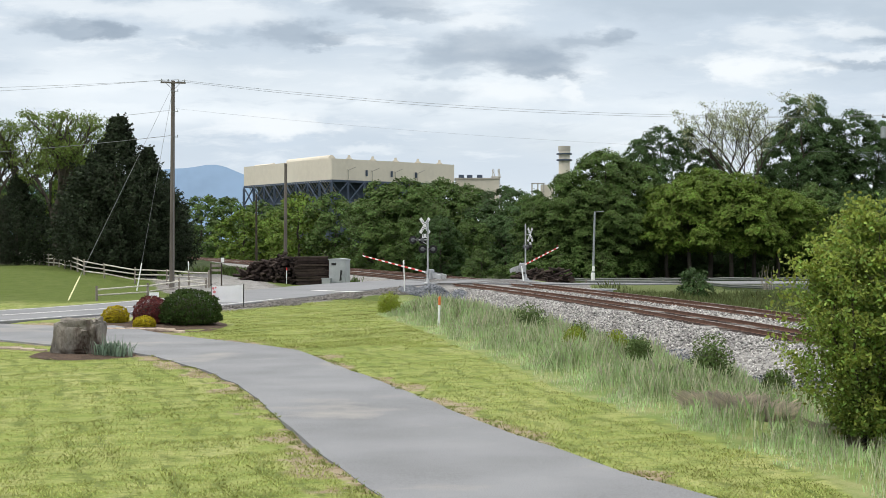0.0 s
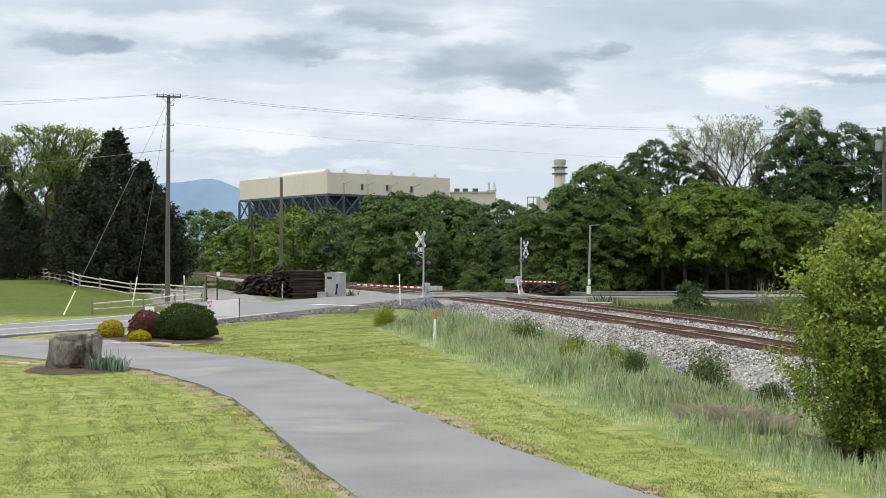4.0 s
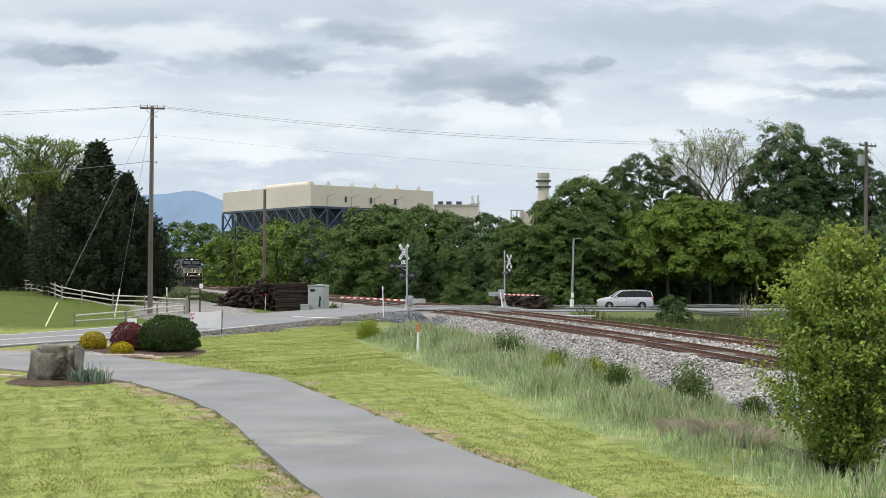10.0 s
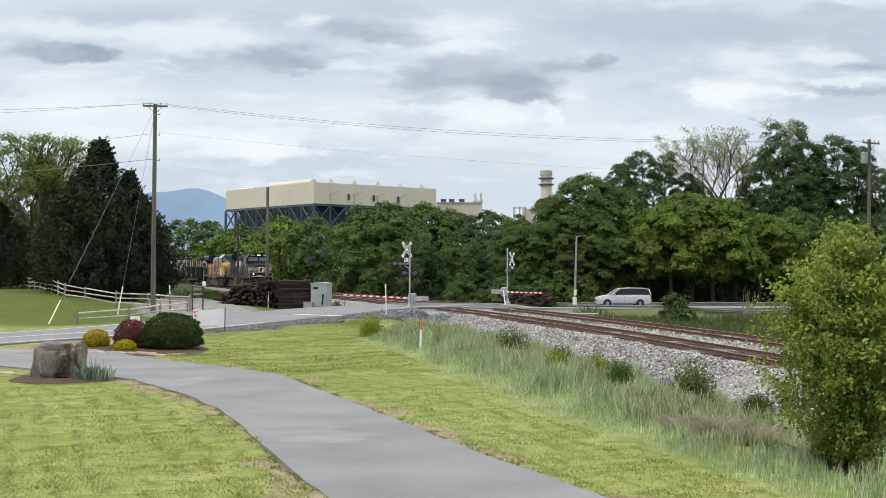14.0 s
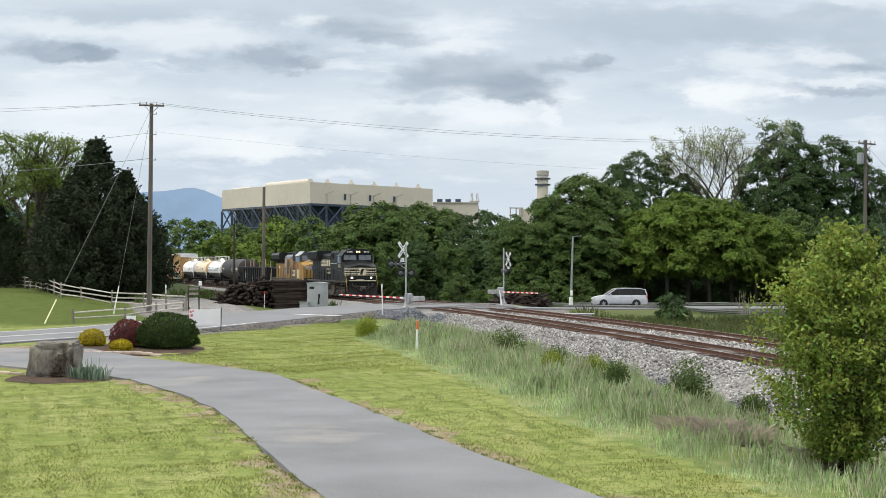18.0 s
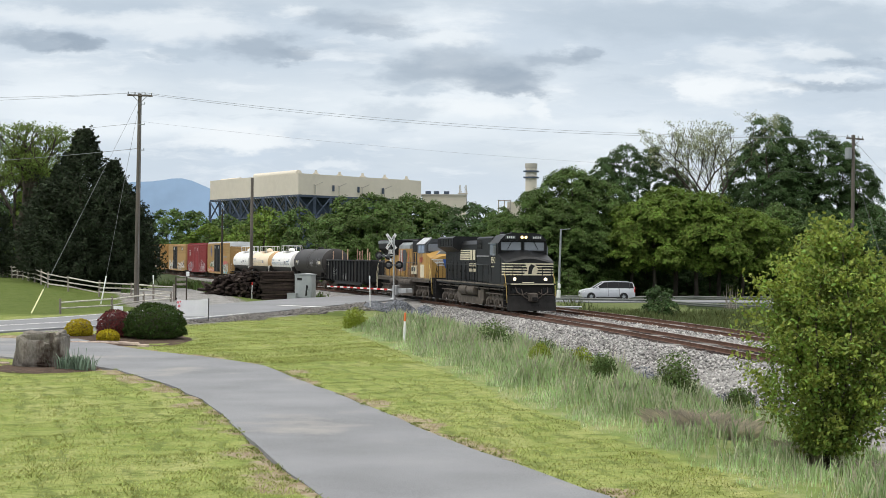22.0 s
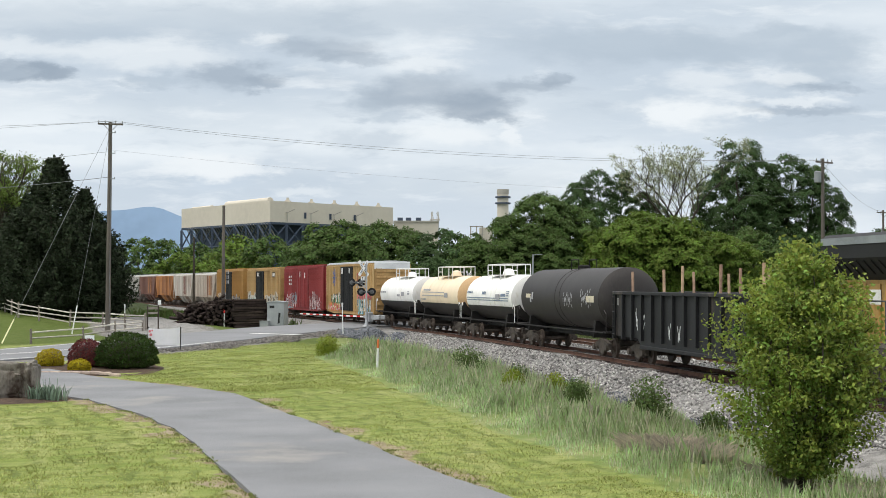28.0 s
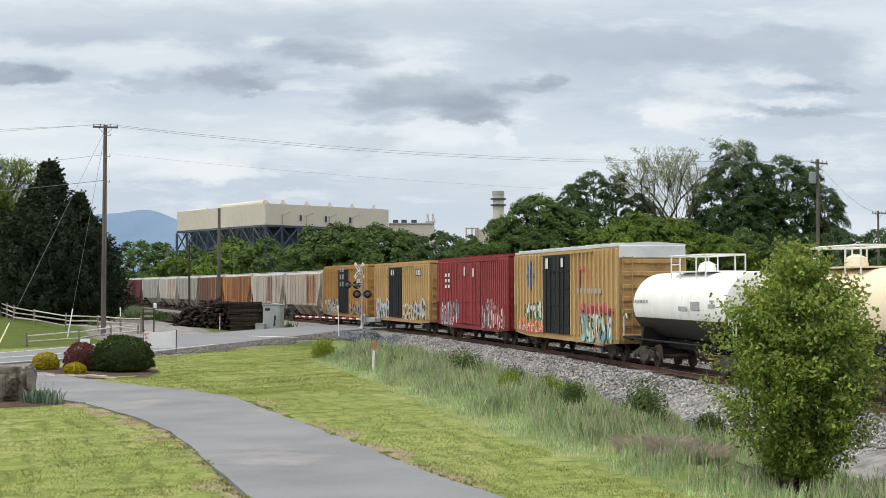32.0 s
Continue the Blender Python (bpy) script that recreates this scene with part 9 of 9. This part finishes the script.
weed_mats = [
    material("dark_weed_leaves", (0.085, 0.130, 0.035), 0.8, vary=0.3, scale=2, fine=6, bump=0, island=0.4, trans=0.2),
    material("yellow_green_weed_leaves", (0.20, 0.25, 0.025), 0.8, vary=0.25, scale=2, fine=6, bump=0, island=0.3, trans=0.25),
]
# paler tips: new growth, and the light on outer leaves put into the colour
new_leaf_mat = material("lit_yellow_green_new_leaves", (0.255, 0.31, 0.058), 0.6, vary=0.25, scale=0.9, fine=5, bump=0, island=0.3, trans=0.35)
young_leaf_mat = material("young_tree_leaves", (0.172, 0.245, 0.047), 0.6, vary=0.3, scale=0.9, fine=5, bump=0, island=0.5, trans=0.25)


def blades(name, x, y, z, h, w, mat, label, category, seed, lean=0.35):
    """One mesh of bent grass blades with their feet at the given places."""
    rg = np.random.default_rng(seed)
    n = len(x)
    a = rg.uniform(0, 2 * math.pi, n)
    d = np.stack([np.cos(a), np.sin(a), np.zeros(n)], 1)
    o = np.stack([-d[:, 1], d[:, 0], np.zeros(n)], 1) * (w * rg.uniform(0.6, 1.3, n))[:, None]
    foot = np.stack([x, y, z], 1)
    up = np.array([0, 0, 1.0])
    l = (lean * rg.uniform(0.1, 1.0, n))[:, None]
    mid = foot + d * (h[:, None] * 0.35 * l) + up * (h * 0.55)[:, None]
    tip = foot + d * (h[:, None] * 1.0 * l) + up * (h * rg.uniform(0.85, 1.0, n))[:, None]
    V = np.stack([foot - o, foot + o, mid + o * 0.75, tip, mid - o * 0.75], 1).reshape(-1, 3)
    me = bpy.data.meshes.new(name)
    me.vertices.add(5 * n)
    me.vertices.foreach_set("co", V.astype(np.float32).ravel())
    me.loops.add(5 * n)
    me.loops.foreach_set("vertex_index", np.arange(5 * n, dtype=np.int32))
    me.polygons.add(n)
    me.polygons.foreach_set("loop_start", np.arange(0, 5 * n, 5, dtype=np.int32))
    me.update(calc_edges=True)
    me.materials.append(mat)
    return tagged(new(name, me), label, category, kind="stuff")


def drive_gap(x, y):
    d, _ = near_path(x, y, DRIVE_P)
    return d


def verge_line(along):
    """The side of the line at which the mown lawn ends."""
    return np.interp(along, [-30, -17, -6, 6, 20, 34, 46], [-9.2, -12.6, -12.3, -12.0, -11.6, -10.6, -9.6])


TUFTS = ((6.25, 31.9, 0.62, 0.46), (5.7, 32.6, 0.42, 0.36), (6.75, 31.2, 0.45, 0.40), (7.6, 28.2, 0.5, 0.40), (8.5, 26.2, 0.55, 0.40))


def grow_grass():
    rg = np.random.default_rng(77)
    # mown lawn near the eye
    n = 150000
    y = 20 + 34 * rg.uniform(0, 1, n) ** 1.5
    x = (rg.uniform(-0.33, 0.40, n)) * y
    side, along = beside(x, y)
    keep = (drive_edge(x, y) > 0.12 + 0.1 * np.sin(y * 1.7)) & (side < verge_line(along)) & (((x + 11.2) / 2.0) ** 2 + ((y - 49.0) / 2.6) ** 2 > 1)
    x, y = x[keep], y[keep]
    clump = 0.5 + 0.5 * np.sin(x * 1.9 + 1.3 * np.sin(y * 0.8)) * np.sin(y * 1.1 + x * 0.3)
    h = (0.022 + 0.022 * clump) * rg.uniform(0.6, 1.4, len(x))
    h = h * (1 + 0.35 * (np.sin(drive_gap(x, y) * 8.4 + 1.5 * np.sin(x * 0.7 + y * 0.3)) > 0.55))
    blades("lawn_grass", x, y, ground_z(x, y) - 0.005, h, 0.009, lawn_blade_mat, "short mown lawn grass", "grass", 1, 1.5)
    # the lawn farther off
    n = 70000
    y = 52 + 40 * rg.uniform(0, 1, n) ** 1.2
    x = rg.uniform(-0.17, 0.09, n) * y
    side, along = beside(x, y)
    rx = np.interp(y, [p.y for p in ROAD_P], [p.x for p in ROAD_P])
    keep = (drive_edge(x, y) > 0.3) & (side < verge_line(along)) & (x > rx + 6.5) & (((x + 12.4) / 3.3) ** 2 + ((y - 65.2) / 4.7) ** 2 > 1)
    x, y = x[keep], y[keep]
    lump = 0.5 + 0.5 * np.sin(x * 1.1 + np.sin(y * 0.6)) * np.sin(y * 0.9 + x * 0.4)
    blades("lawn_grass", x, y, ground_z(x, y) - 0.005, (0.03 + 0.05 * lump) * rg.uniform(0.6, 1.4, len(x)), 0.013, lawn_blade_mat, "short mown lawn grass beside the road", "grass", 7, 1.2)
    # uncut tufts that hang over the driveway's edges
    n = 26000
    y = 19 + 42 * rg.uniform(0, 1, n)
    i = np.clip(np.searchsorted(-np.array([p.y for p in DRIVE_P]), -y), 0, len(DRIVE_P) - 1)
    half = np.interp(i / (len(DRIVE_P) - 1), np.linspace(0, 1, len(DRIVE_W)), DRIVE_W)
    sgn = np.where(rg.uniform(size=n) < 0.5, -1.0, 1.0)
    x = np.interp(-y, [-p.y for p in DRIVE_P], [p.x for p in DRIVE_P]) + sgn * (half * 1.06 + rg.uniform(-0.25, 0.6, n))
    e = drive_edge(x, y)
    lump = np.sin(y * 2.1 + sgn) + np.sin(y * 4.7 + 2 * sgn) + 0.8 * np.sin(y * 9.1)
    keep = (e > -0.05 + 0.04 * lump) & (e < 0.10 + 0.09 * lump) & (lump > -0.9 - 0.5 * sgn) & (((x + 11.2) / 2.0) ** 2 + ((y - 49.0) / 2.6) ** 2 > 1)
    x, y = x[keep], y[keep]
    blades("edge_grass", x, y, ground_z(x, y) - 0.005, rg.uniform(0.03, 0.075, len(x)), 0.009, edge_mat, "uncut tufts of grass along the driveway", "grass", 6, 1.3)
    # tall verge along the ballast
    n = 150000
    s = rg.uniform(-33, 46, n)
    lo = verge_line(s)
    k = rg.uniform(0, 1, n) ** 0.9
    sd = lo + (-5.0 - lo) * k
    edge = 0.6 * np.sin(s * 0.9) + 0.4 * np.sin(s * 2.3)
    keep = (sd > lo + 0.3 * edge + 0.2) & (sd < -5.0 + 0.5 * edge) & (rg.uniform(0, 1, n) < 0.55 + 0.45 * np.sin(s * 1.3 + sd * 1.7))
    s, sd = s[keep], sd[keep]
    X, Y, A = np.interp(s, LINE_S, LINE_X), np.interp(s, LINE_S, LINE_Y), np.interp(s, LINE_S, LINE_A)
    x, y = X + sd * np.cos(A), Y + sd * np.sin(A)
    keep = np.ones(len(x), bool)
    for tx, ty, tr, th in TUFTS:
        keep &= (x - tx) ** 2 + ((y - ty + 0.8) / 1.3) ** 2 > (tr * 1.1) ** 2
    s, sd, x, y = s[keep], sd[keep], x[keep], y[keep]
    rise = np.clip((sd - verge_line(s)) / 1.6, 0.25, 1) * np.clip((-4.6 - sd) / 1.2, 0.35, 1)
    h = rise * (0.56 + 0.20 * np.sin(s * 0.8 + sd) + 0.13 * np.sin(s * 2.9 + sd * 1.1) + 0.13 * np.sin(s * 5.3 - sd * 3.7)) * rg.uniform(0.6, 1.3, len(s)) * np.interp(s, [-33, -20, 34], [0.7, 0.95, 0.72])
    m = rg.uniform(0, 1, len(s)) < 0.27
    z = ground_z(x, y) - 0.02
    blades("tall_grass", x[~m], y[~m], z[~m], h[~m], 0.0095, tall_mat, "tall grey-green grass along the ballast", "grass", 2, 0.4)
    blades("seed_grass", x[m], y[m], z[m], h[m] * 1.15, 0.008, seed_mat, "pale seed heads above the tall grass", "grass", 3, 0.3)
    # weeds between the second track and the far road
    n = 42000
    s = rg.uniform(-54, 30, n)
    sd = rg.uniform(9.3, 27, n)
    X, Y, A = np.interp(s, LINE_S, LINE_X), np.interp(s, LINE_S, LINE_Y), np.interp(s, LINE_S, LINE_A)
    x, y = X + sd * np.cos(A), Y + sd * np.sin(A)
    d, _ = near_path(x, y, JUNC_P)
    keep = (d > 5.0) & (y < 134)
    x, y = x[keep], y[keep]
    h = (0.45 + 0.25 * np.sin(x * 0.9) * np.sin(y * 0.7)) * rg.uniform(0.6, 1.4, len(x))
    blades("weed_grass", x, y, ground_z(x, y) - 0.02, h, 0.022, verge_mat, "rank green weeds beside the far road", "grass", 4, 0.5)
    # yard weeds round the ties
    n = 9000
    x, y = rg.uniform(-24, -5.5, n), rg.uniform(124, 146, n)
    side, _ = beside(x, y)
    d, _ = near_path(x, y, YARD_P)
    keep = (side < -5.5) & (d > 3.2)
    x, y = x[keep], y[keep]
    blades("weed_grass", x, y, ground_z(x, y) - 0.02, rg.uniform(0.3, 1.1, len(x)), 0.04, weed_mats[0], "rank weeds behind the stacked ties", "grass", 5, 0.5)


def weeds():
    for i, (x, y, w, h, m) in enumerate(((3.55, 61.5, 1.5, 1.25, 0), (5.2, 56.8, 1.0, 0.95, 0), (7.15, 40.0, 1.15, 1.45, 0), (8.6, 38.6, 0.8, 0.8, 0), (5.6, 48.5, 0.9, 1.0, 1), (-2.7, 75.5, 1.2, 1.1, 1), (6.1, 46.5, 0.8, 0.95, 0), (6.5, 52.0, 0.7, 0.7, 0), (4.4, 50.0, 0.8, 0.9, 1))):
        shrub("weed_clump", ("dark green" if m == 0 else "yellow-green") + " weed clump standing in tall grass", x, y, w, w, h, weed_mats[m], 0.042, 3400, 30 + i, loose=True)
    t = thing("bush", "uneven dark green bush between track and guardrail", "shrub", m=pose(17.8, 106, gz(17.8, 106) - 0.02))
    c, n = lobed_crown(51, 2.1, 0.1, 2.2, 24, 9, 34, 0.55, 0.24, "dome")
    part("foliage", leaf_mesh("foliage", c, n, 0.085, leaf_mats[2], 51, corners=3), None, t)
    for i in range(5):
        part("stem", Geo().cyl((0, 0, 0), (math.cos(i * 1.3) * 0.6, math.sin(i * 1.3) * 0.6, 1.4), 0.04, 0.015, 6), bark_mat, t)
    rg = random.Random(6)
    for x, y, r, h in TUFTS:
        n = 2600
        r2 = np.random.default_rng(int(x * 100))
        a, k = r2.uniform(0, 6.28, n), np.sqrt(r2.uniform(0, 1, n)) * r
        bx, by = x + np.cos(a) * k, y + np.sin(a) * k
        hh = h * (1.1 - (k / r) ** 2 * 0.8) * r2.uniform(0.6, 1.2, n)
        ob = blades("dry_grass_tuft", bx, by, ground_z(bx, by) - 0.02, hh, 0.005, dry_mat, "brown dead grass tuft in the verge", "grass", 9, 1.7)
        ob["group"] = "dead grass tufts"
        del ob["kind"]
    d = thing("dead_stems", "bare grey dead stems by the guardrail", "plant", m=pose(28.6, 132.4, gz(28.6, 132.4)))
    for i in range(16):
        x = rg.gauss(0, 0.25)
        part("stem", Geo().cyl((x, rg.gauss(0, 0.3), 0), (x + rg.gauss(0, 0.3), 0, rg.uniform(1.0, 2.6)), 0.03, 0.01, 5), fence_mat, d)


def young_tree():
    t = thing("young_tree", "young bushy tree with light yellow-green leaves in the verge", "tree", m=pose(7.85, 27.7, gz(7.85, 27.7) - 0.05))
    rg = np.random.default_rng(15)
    H, W = 4.62, 1.70

    def girth(h):
        return W * float(np.interp(h / H, [0, 0.10, 0.22, 0.36, 0.56, 0.70, 0.84, 0.94, 1], [0.28, 0.45, 0.78, 1.0, 1.0, 0.84, 0.56, 0.28, 0.06]))

    stems, sprigs = [], []
    for i in range(11):
        a = i * 2.4
        lean = 0.0 if i == 0 else rg.uniform(0.25, 0.8)
        top = H * (0.97 if i == 0 else rg.uniform(0.62, 0.9))
        g, last, r = Geo(), Vector((rg.uniform(-0.12, 0.12), rg.uniform(-0.12, 0.12), 0)), 0.045
        for k in range(1, 8):
            h = top * k / 7
            w = girth(h) * lean * min(1.0, k / 4)
            q = Vector((math.cos(a) * w + rg.uniform(-0.05, 0.05), math.sin(a) * w + rg.uniform(-0.05, 0.05), h))
            g.cyl(last, q, r, r * 0.8, 6)
            for j in range(7):
                b = rg.uniform(0, 6.28)
                l = rg.uniform(0.35, 0.85) * (0.6 + 0.4 * girth(h) / W)
                e = q + Vector((math.cos(b) * l * 0.8, math.sin(b) * l * 0.8, l * rg.uniform(0.1, 0.75)))
                out = math.hypot(e.x, e.y) / max(0.1, girth(min(H, e.z)))
                if out > 1.05:
                    e.x, e.y = e.x / out, e.y / out
                if q.z > 0.5:
                    g.cyl(q, e, r * 0.3, 0.004, 4)
                    sprigs.append((q, e))
            last, r = q, r * 0.8
        part("stem", g, bark_mat, t)
    for i in range(210):
        h = H * (0.10 + 0.88 * rg.uniform(0, 1) ** 0.85)
        a, w = i * 2.4, girth(h)
        q = Vector((math.cos(a) * w * 0.62, math.sin(a) * w * 0.62, h - 0.12))
        e = Vector((math.cos(a + rg.normal(0, 0.2)) * w * rg.uniform(0.85, 1.12), math.sin(a) * w * rg.uniform(0.85, 1.12), h + rg.uniform(-0.05, 0.42)))
        sprigs.append((q, e))
    old, tip = ([], []), ([], [])
    for q, e in sprigs:
        n = int(rg.integers(34, 58))
        f = rg.uniform(0.1, 1.05, (n, 1))
        p = np.array(q) * (1 - f) + np.array(e) * f + rg.normal(scale=0.075, size=(n, 3))
        m = rg.normal(scale=0.75, size=(n, 3)) + np.array([0, 0, 0.55])
        new_leaf = (f[:, 0] > 0.48) & (rg.uniform(size=n) < 0.75)
        for keep, store in ((~new_leaf, old), (new_leaf, tip)):
            store[0].append(p[keep])
            store[1].append(m[keep])
    # shaded inner leaves
    n = 9000
    h, a, k = rg.uniform(0.08, 0.9, n) * H, rg.uniform(0, 6.28, n), np.sqrt(rg.uniform(0, 0.5, n))
    w = np.array([girth(x) for x in h]) * k
    old[0].append(np.stack([np.cos(a) * w, np.sin(a) * w, h], 1))
    old[1].append(rg.normal(scale=0.8, size=(n, 3)) + np.array([0, 0, 0.5]))
    part("crown", leaf_mesh("crown", np.concatenate(old[0]), np.concatenate(old[1]), 0.050, young_leaf_mat, 8, 0.3), None, t)
    part("new_growth", leaf_mesh("new_growth", np.concatenate(tip[0]), np.concatenate(tip[1]), 0.046, new_leaf_mat, 9, 0.3), None, t, "pale yellow-green young leaves")


def stones():
    rg = np.random.default_rng(14)

    def scatter(name, x, y, z, size, mat, label):
        n = len(x)
        base = np.array([(1, 0, 0), (0, 1, 0), (-1, 0, 0), (0, -1, 0), (0, 0, 0.8), (0, 0, -0.5)])
        tri = np.array([(0, 1, 4), (1, 2, 4), (2, 3, 4), (3, 0, 4), (1, 0, 5), (2, 1, 5), (3, 2, 5), (0, 3, 5)])
        V = base[None] * (size[:, None, None] * rg.uniform(0.6, 1.4, (n, 6, 1)))
        a = rg.uniform(0, 6.28, n)
        c, s = np.cos(a)[:, None], np.sin(a)[:, None]
        tilt = rg.normal(scale=0.5, size=(n, 1))
        V = np.stack([V[..., 0] * c - V[..., 1] * s, V[..., 0] * s + V[..., 1] * c, V[..., 2] + V[..., 0] * tilt], -1)
        V += np.stack([x, y, z], 1)[:, None]
        F = (tri[None] + 6 * np.arange(n)[:, None, None]).reshape(-1)
        me = bpy.data.meshes.new(name)
        me.vertices.add(6 * n)
        me.vertices.foreach_set("co", V.astype(np.float32).ravel())
        me.loops.add(24 * n)
        me.loops.foreach_set("vertex_index", F.astype(np.int32))
        me.polygons.add(8 * n)
        me.polygons.foreach_set("loop_start", np.arange(0, 24 * n, 3, dtype=np.int32))
        me.update(calc_edges=True)
        me.materials.append(mat)
        return tagged(new(name, me), label, "stones", kind="stuff")

    n = 20000
    s = -48 + 74 * rg.uniform(0, 1, n) ** 0.8
    sd = np.where(rg.uniform(0, 1, n) < 0.82, rg.uniform(-5.3, -1.5, n), rg.uniform(1.2, 3.2, n))
    X, Y, A = np.interp(s, LINE_S, LINE_X), np.interp(s, LINE_S, LINE_Y), np.interp(s, LINE_S, LINE_A)
    z = np.interp(sd, [-5.2, -4.4, -2.5, -1.9, 1.9, 2.15, 2.4], [-1.05, -0.85, -0.24, -0.17, -0.17, -0.22, -0.17])
    x, y, size = X + sd * np.cos(A), Y + sd * np.sin(A), 0.035 + 0.05 * rg.uniform(0, 1, n) ** 2
    m = sd + 0.35 * np.sin(s * 0.6) + 0.25 * np.sin(s * 1.9) < -4.15
    scatter("ballast_stones", x[~m], y[~m], z[~m] + 0.02, size[~m], stone_mat, "loose pale grey ballast stones")
    scatter("ballast_stones", x[m], y[m], z[m] + 0.02, size[m] * 0.8, dark_stone_mat, "fine blue-grey stones at the foot of the ballast")
    # broken stone along the road's shoulder
    n = 3600
    y = rg.uniform(76, 112, n)
    k = np.array([p.y for p in ROAD_P]), np.array([p.x for p in ROAD_P])
    x = np.interp(y, *k) + 4.3 + 2.2 * rg.uniform(0, 1, n) ** 1.3 + 0.5 * np.sin(y * 0.7)
    keep = beside(x, y)[0] < -5.5
    x, y = x[keep], y[keep]
    scatter("shoulder_stones", x, y, ground_z(x, y) + 0.02, 0.04 + 0.07 * rg.uniform(0, 1, len(x)) ** 2, shoulder_mat, "loose broken stone along the road's shoulder")
    # dark heaps beside the near signal
    for cx, cy, rx, ry, h in ((-0.6, 104.5, 1.5, 3.2, 0.75), (1.2, 102.0, 1.3, 3.4, 0.85), (-2.2, 104.0, 0.9, 2.0, 0.4)):
        m = 1500
        a, k = rg.uniform(0, 6.28, m), np.sqrt(rg.uniform(0, 1, m))
        x, y = cx + np.cos(a) * k * rx, cy + np.sin(a) * k * ry
        scatter("stone_heap", x, y, ground_z(x, y) + h * (1 - k ** 1.5), 0.07 + 0.06 * rg.uniform(0, 1, m), dark_stone_mat, "heap of dark grey crushed stone by the crossing")
        g = Geo()
        vs = [(cx, cy, gz(cx, cy) + h)]
        for r in (0.5, 1.0):
            for i in range(14):
                t = 2 * math.pi * i / 14
                px, py = cx + math.cos(t) * rx * r, cy + math.sin(t) * ry * r
                vs.append((px, py, gz(px, py) + h * (1 - r ** 1.5) - 0.02))
        fs = [(0, 1 + i, 1 + (i + 1) % 14) for i in range(14)] + [(1 + i, 15 + i, 15 + (i + 1) % 14, 1 + (i + 1) % 14) for i in range(14)]
        solo("stone_heap_core", g.add(vs, fs), dark_stone_mat, "dark crushed stone heaped beside the signal", "stones", kind="structure")


def edges():
    """Crossing planks and the box beside the road."""
    plank = material("crossing_panel", (0.10, 0.098, 0.095), 0.9, vary=0.25, scale=2, fine=25, bump=0.2)
    gx = thing("grade_crossing", "dark panelled level crossing between the rails", "level crossing", kind="structure")
    for c in (0.0, 4.25):
        for k, (o0, o1) in enumerate(((-1.9, -0.84), (-0.66, 0.66), (0.84, 1.9))):
            for j in range(4):
                s0, s1 = -68 + j * 3.2, -68 + j * 3.2 + 3.15
                q = [on_line(s, c + o) for s, o in ((s0, o0), (s1, o0), (s1, o1), (s0, o1))]
                g = Geo().add([(x, y, z) for z in (-0.16, 0.004) for x, y, _ in q], [(0, 1, 2, 3), (4, 5, 6, 7), (0, 1, 5, 4), (1, 2, 6, 5), (2, 3, 7, 6), (3, 0, 4, 7)])
                part("crossing_panel", g, plank, gx)
    b = thing("equipment_box", "grey concrete and metal box beside the road end", "equipment box", m=pose(12.0, 110.5, gz(12.0, 110.5), 0, 0, -10))
    part("body", Geo().box(0, 0, 0.22, 1.1, 0.8, 0.5, 0.03), galv_mat, b)
    part("lid", Geo().box(-0.3, 0, 0.5, 2.2, 0.9, 0.07, 0.01), alu_mat, b)
    part("foot", Geo().box(-0.9, 0, 0.2, 0.12, 0.7, 0.55), galv_mat, b)


grow_grass()
weeds()
young_tree()
stones()
edges()


VAN_X = [(0, 83.0), (1, 71.5), (2, 60.2), (3, 49.5), (4, 38.2), (5, 29.0), (5.5, 26.6), (6, 25.0), (6.5, 23.35), (7, 22.2), (7.5, 21.2), (8, 20.45), (8.5, 19.8), (9, 19.28), (10, 18.85), (11, 18.58), (12, 18.45), (13, 18.4), (32, 18.4)]


def van_pose(x):
    y = 139.0 + 0.11 * max(0.0, x - 30)
    return pose(x, y, gz(x, y) + 0.075, 0, 0, 181.5 if x < 30 else 186.0)


def motions():
    """Everything that moves: the train, its wheels, the gate arms, the van."""
    for car, mid, half in CARS:
        walk(car, [(t, car_pose(front(t) + mid, half)) for t in range(33)])
    # gates fall, bounce once and rest
    near = [(0, 9.3), (0.5, 4.2), (1.0, 0.3), (1.5, 1.9), (2.0, 2.6), (2.5, 1.5), (3.0, 0.9), (3.5, 1.0), (6, 0.9), (32, 0.9)]
    walk(ARM_NEAR, [(t, pose(0, 0, 0.82, 0, -a, 0)) for t, a in near])
    far = [(0, 15.8), (0.5, 11.2), (1.0, 6.6), (1.5, 2.2), (2.0, 0.5), (2.5, 0.2), (3.0, 0.0), (32, 0.0)]
    walk(ARM_FAR, [(t, pose(0, 0, 1.1, 0, -a, 0)) for t, a in far])
    # the van brakes to a stand before the crossing
    walk(VAN, [(t, van_pose(x)) for t, x in VAN_X])
    for w in VAN_WHEELS:
        at = Matrix.Translation(w.location)
        rows = []
        for i in range(391):
            x = np.interp(i / 30, [p[0] for p in VAN_X], [p[1] for p in VAN_X])
            rows.append((i / 30, at @ pose(0, 0, 0, 0, math.degrees((83 - x) / 0.33), 0)))
        walk(w, rows + [(32, rows[-1][1])])
    # the wheels of the train turn with the way it goes
    for w, dx, r in ROLLING[:56]:
        at = Matrix.Translation(w.location)
        walk(w, [(i / 30, at @ pose(0, 0, 0, 0, math.degrees((front(i / 30) - front(0)) / r), 0)) for i in range(961)])


motions()
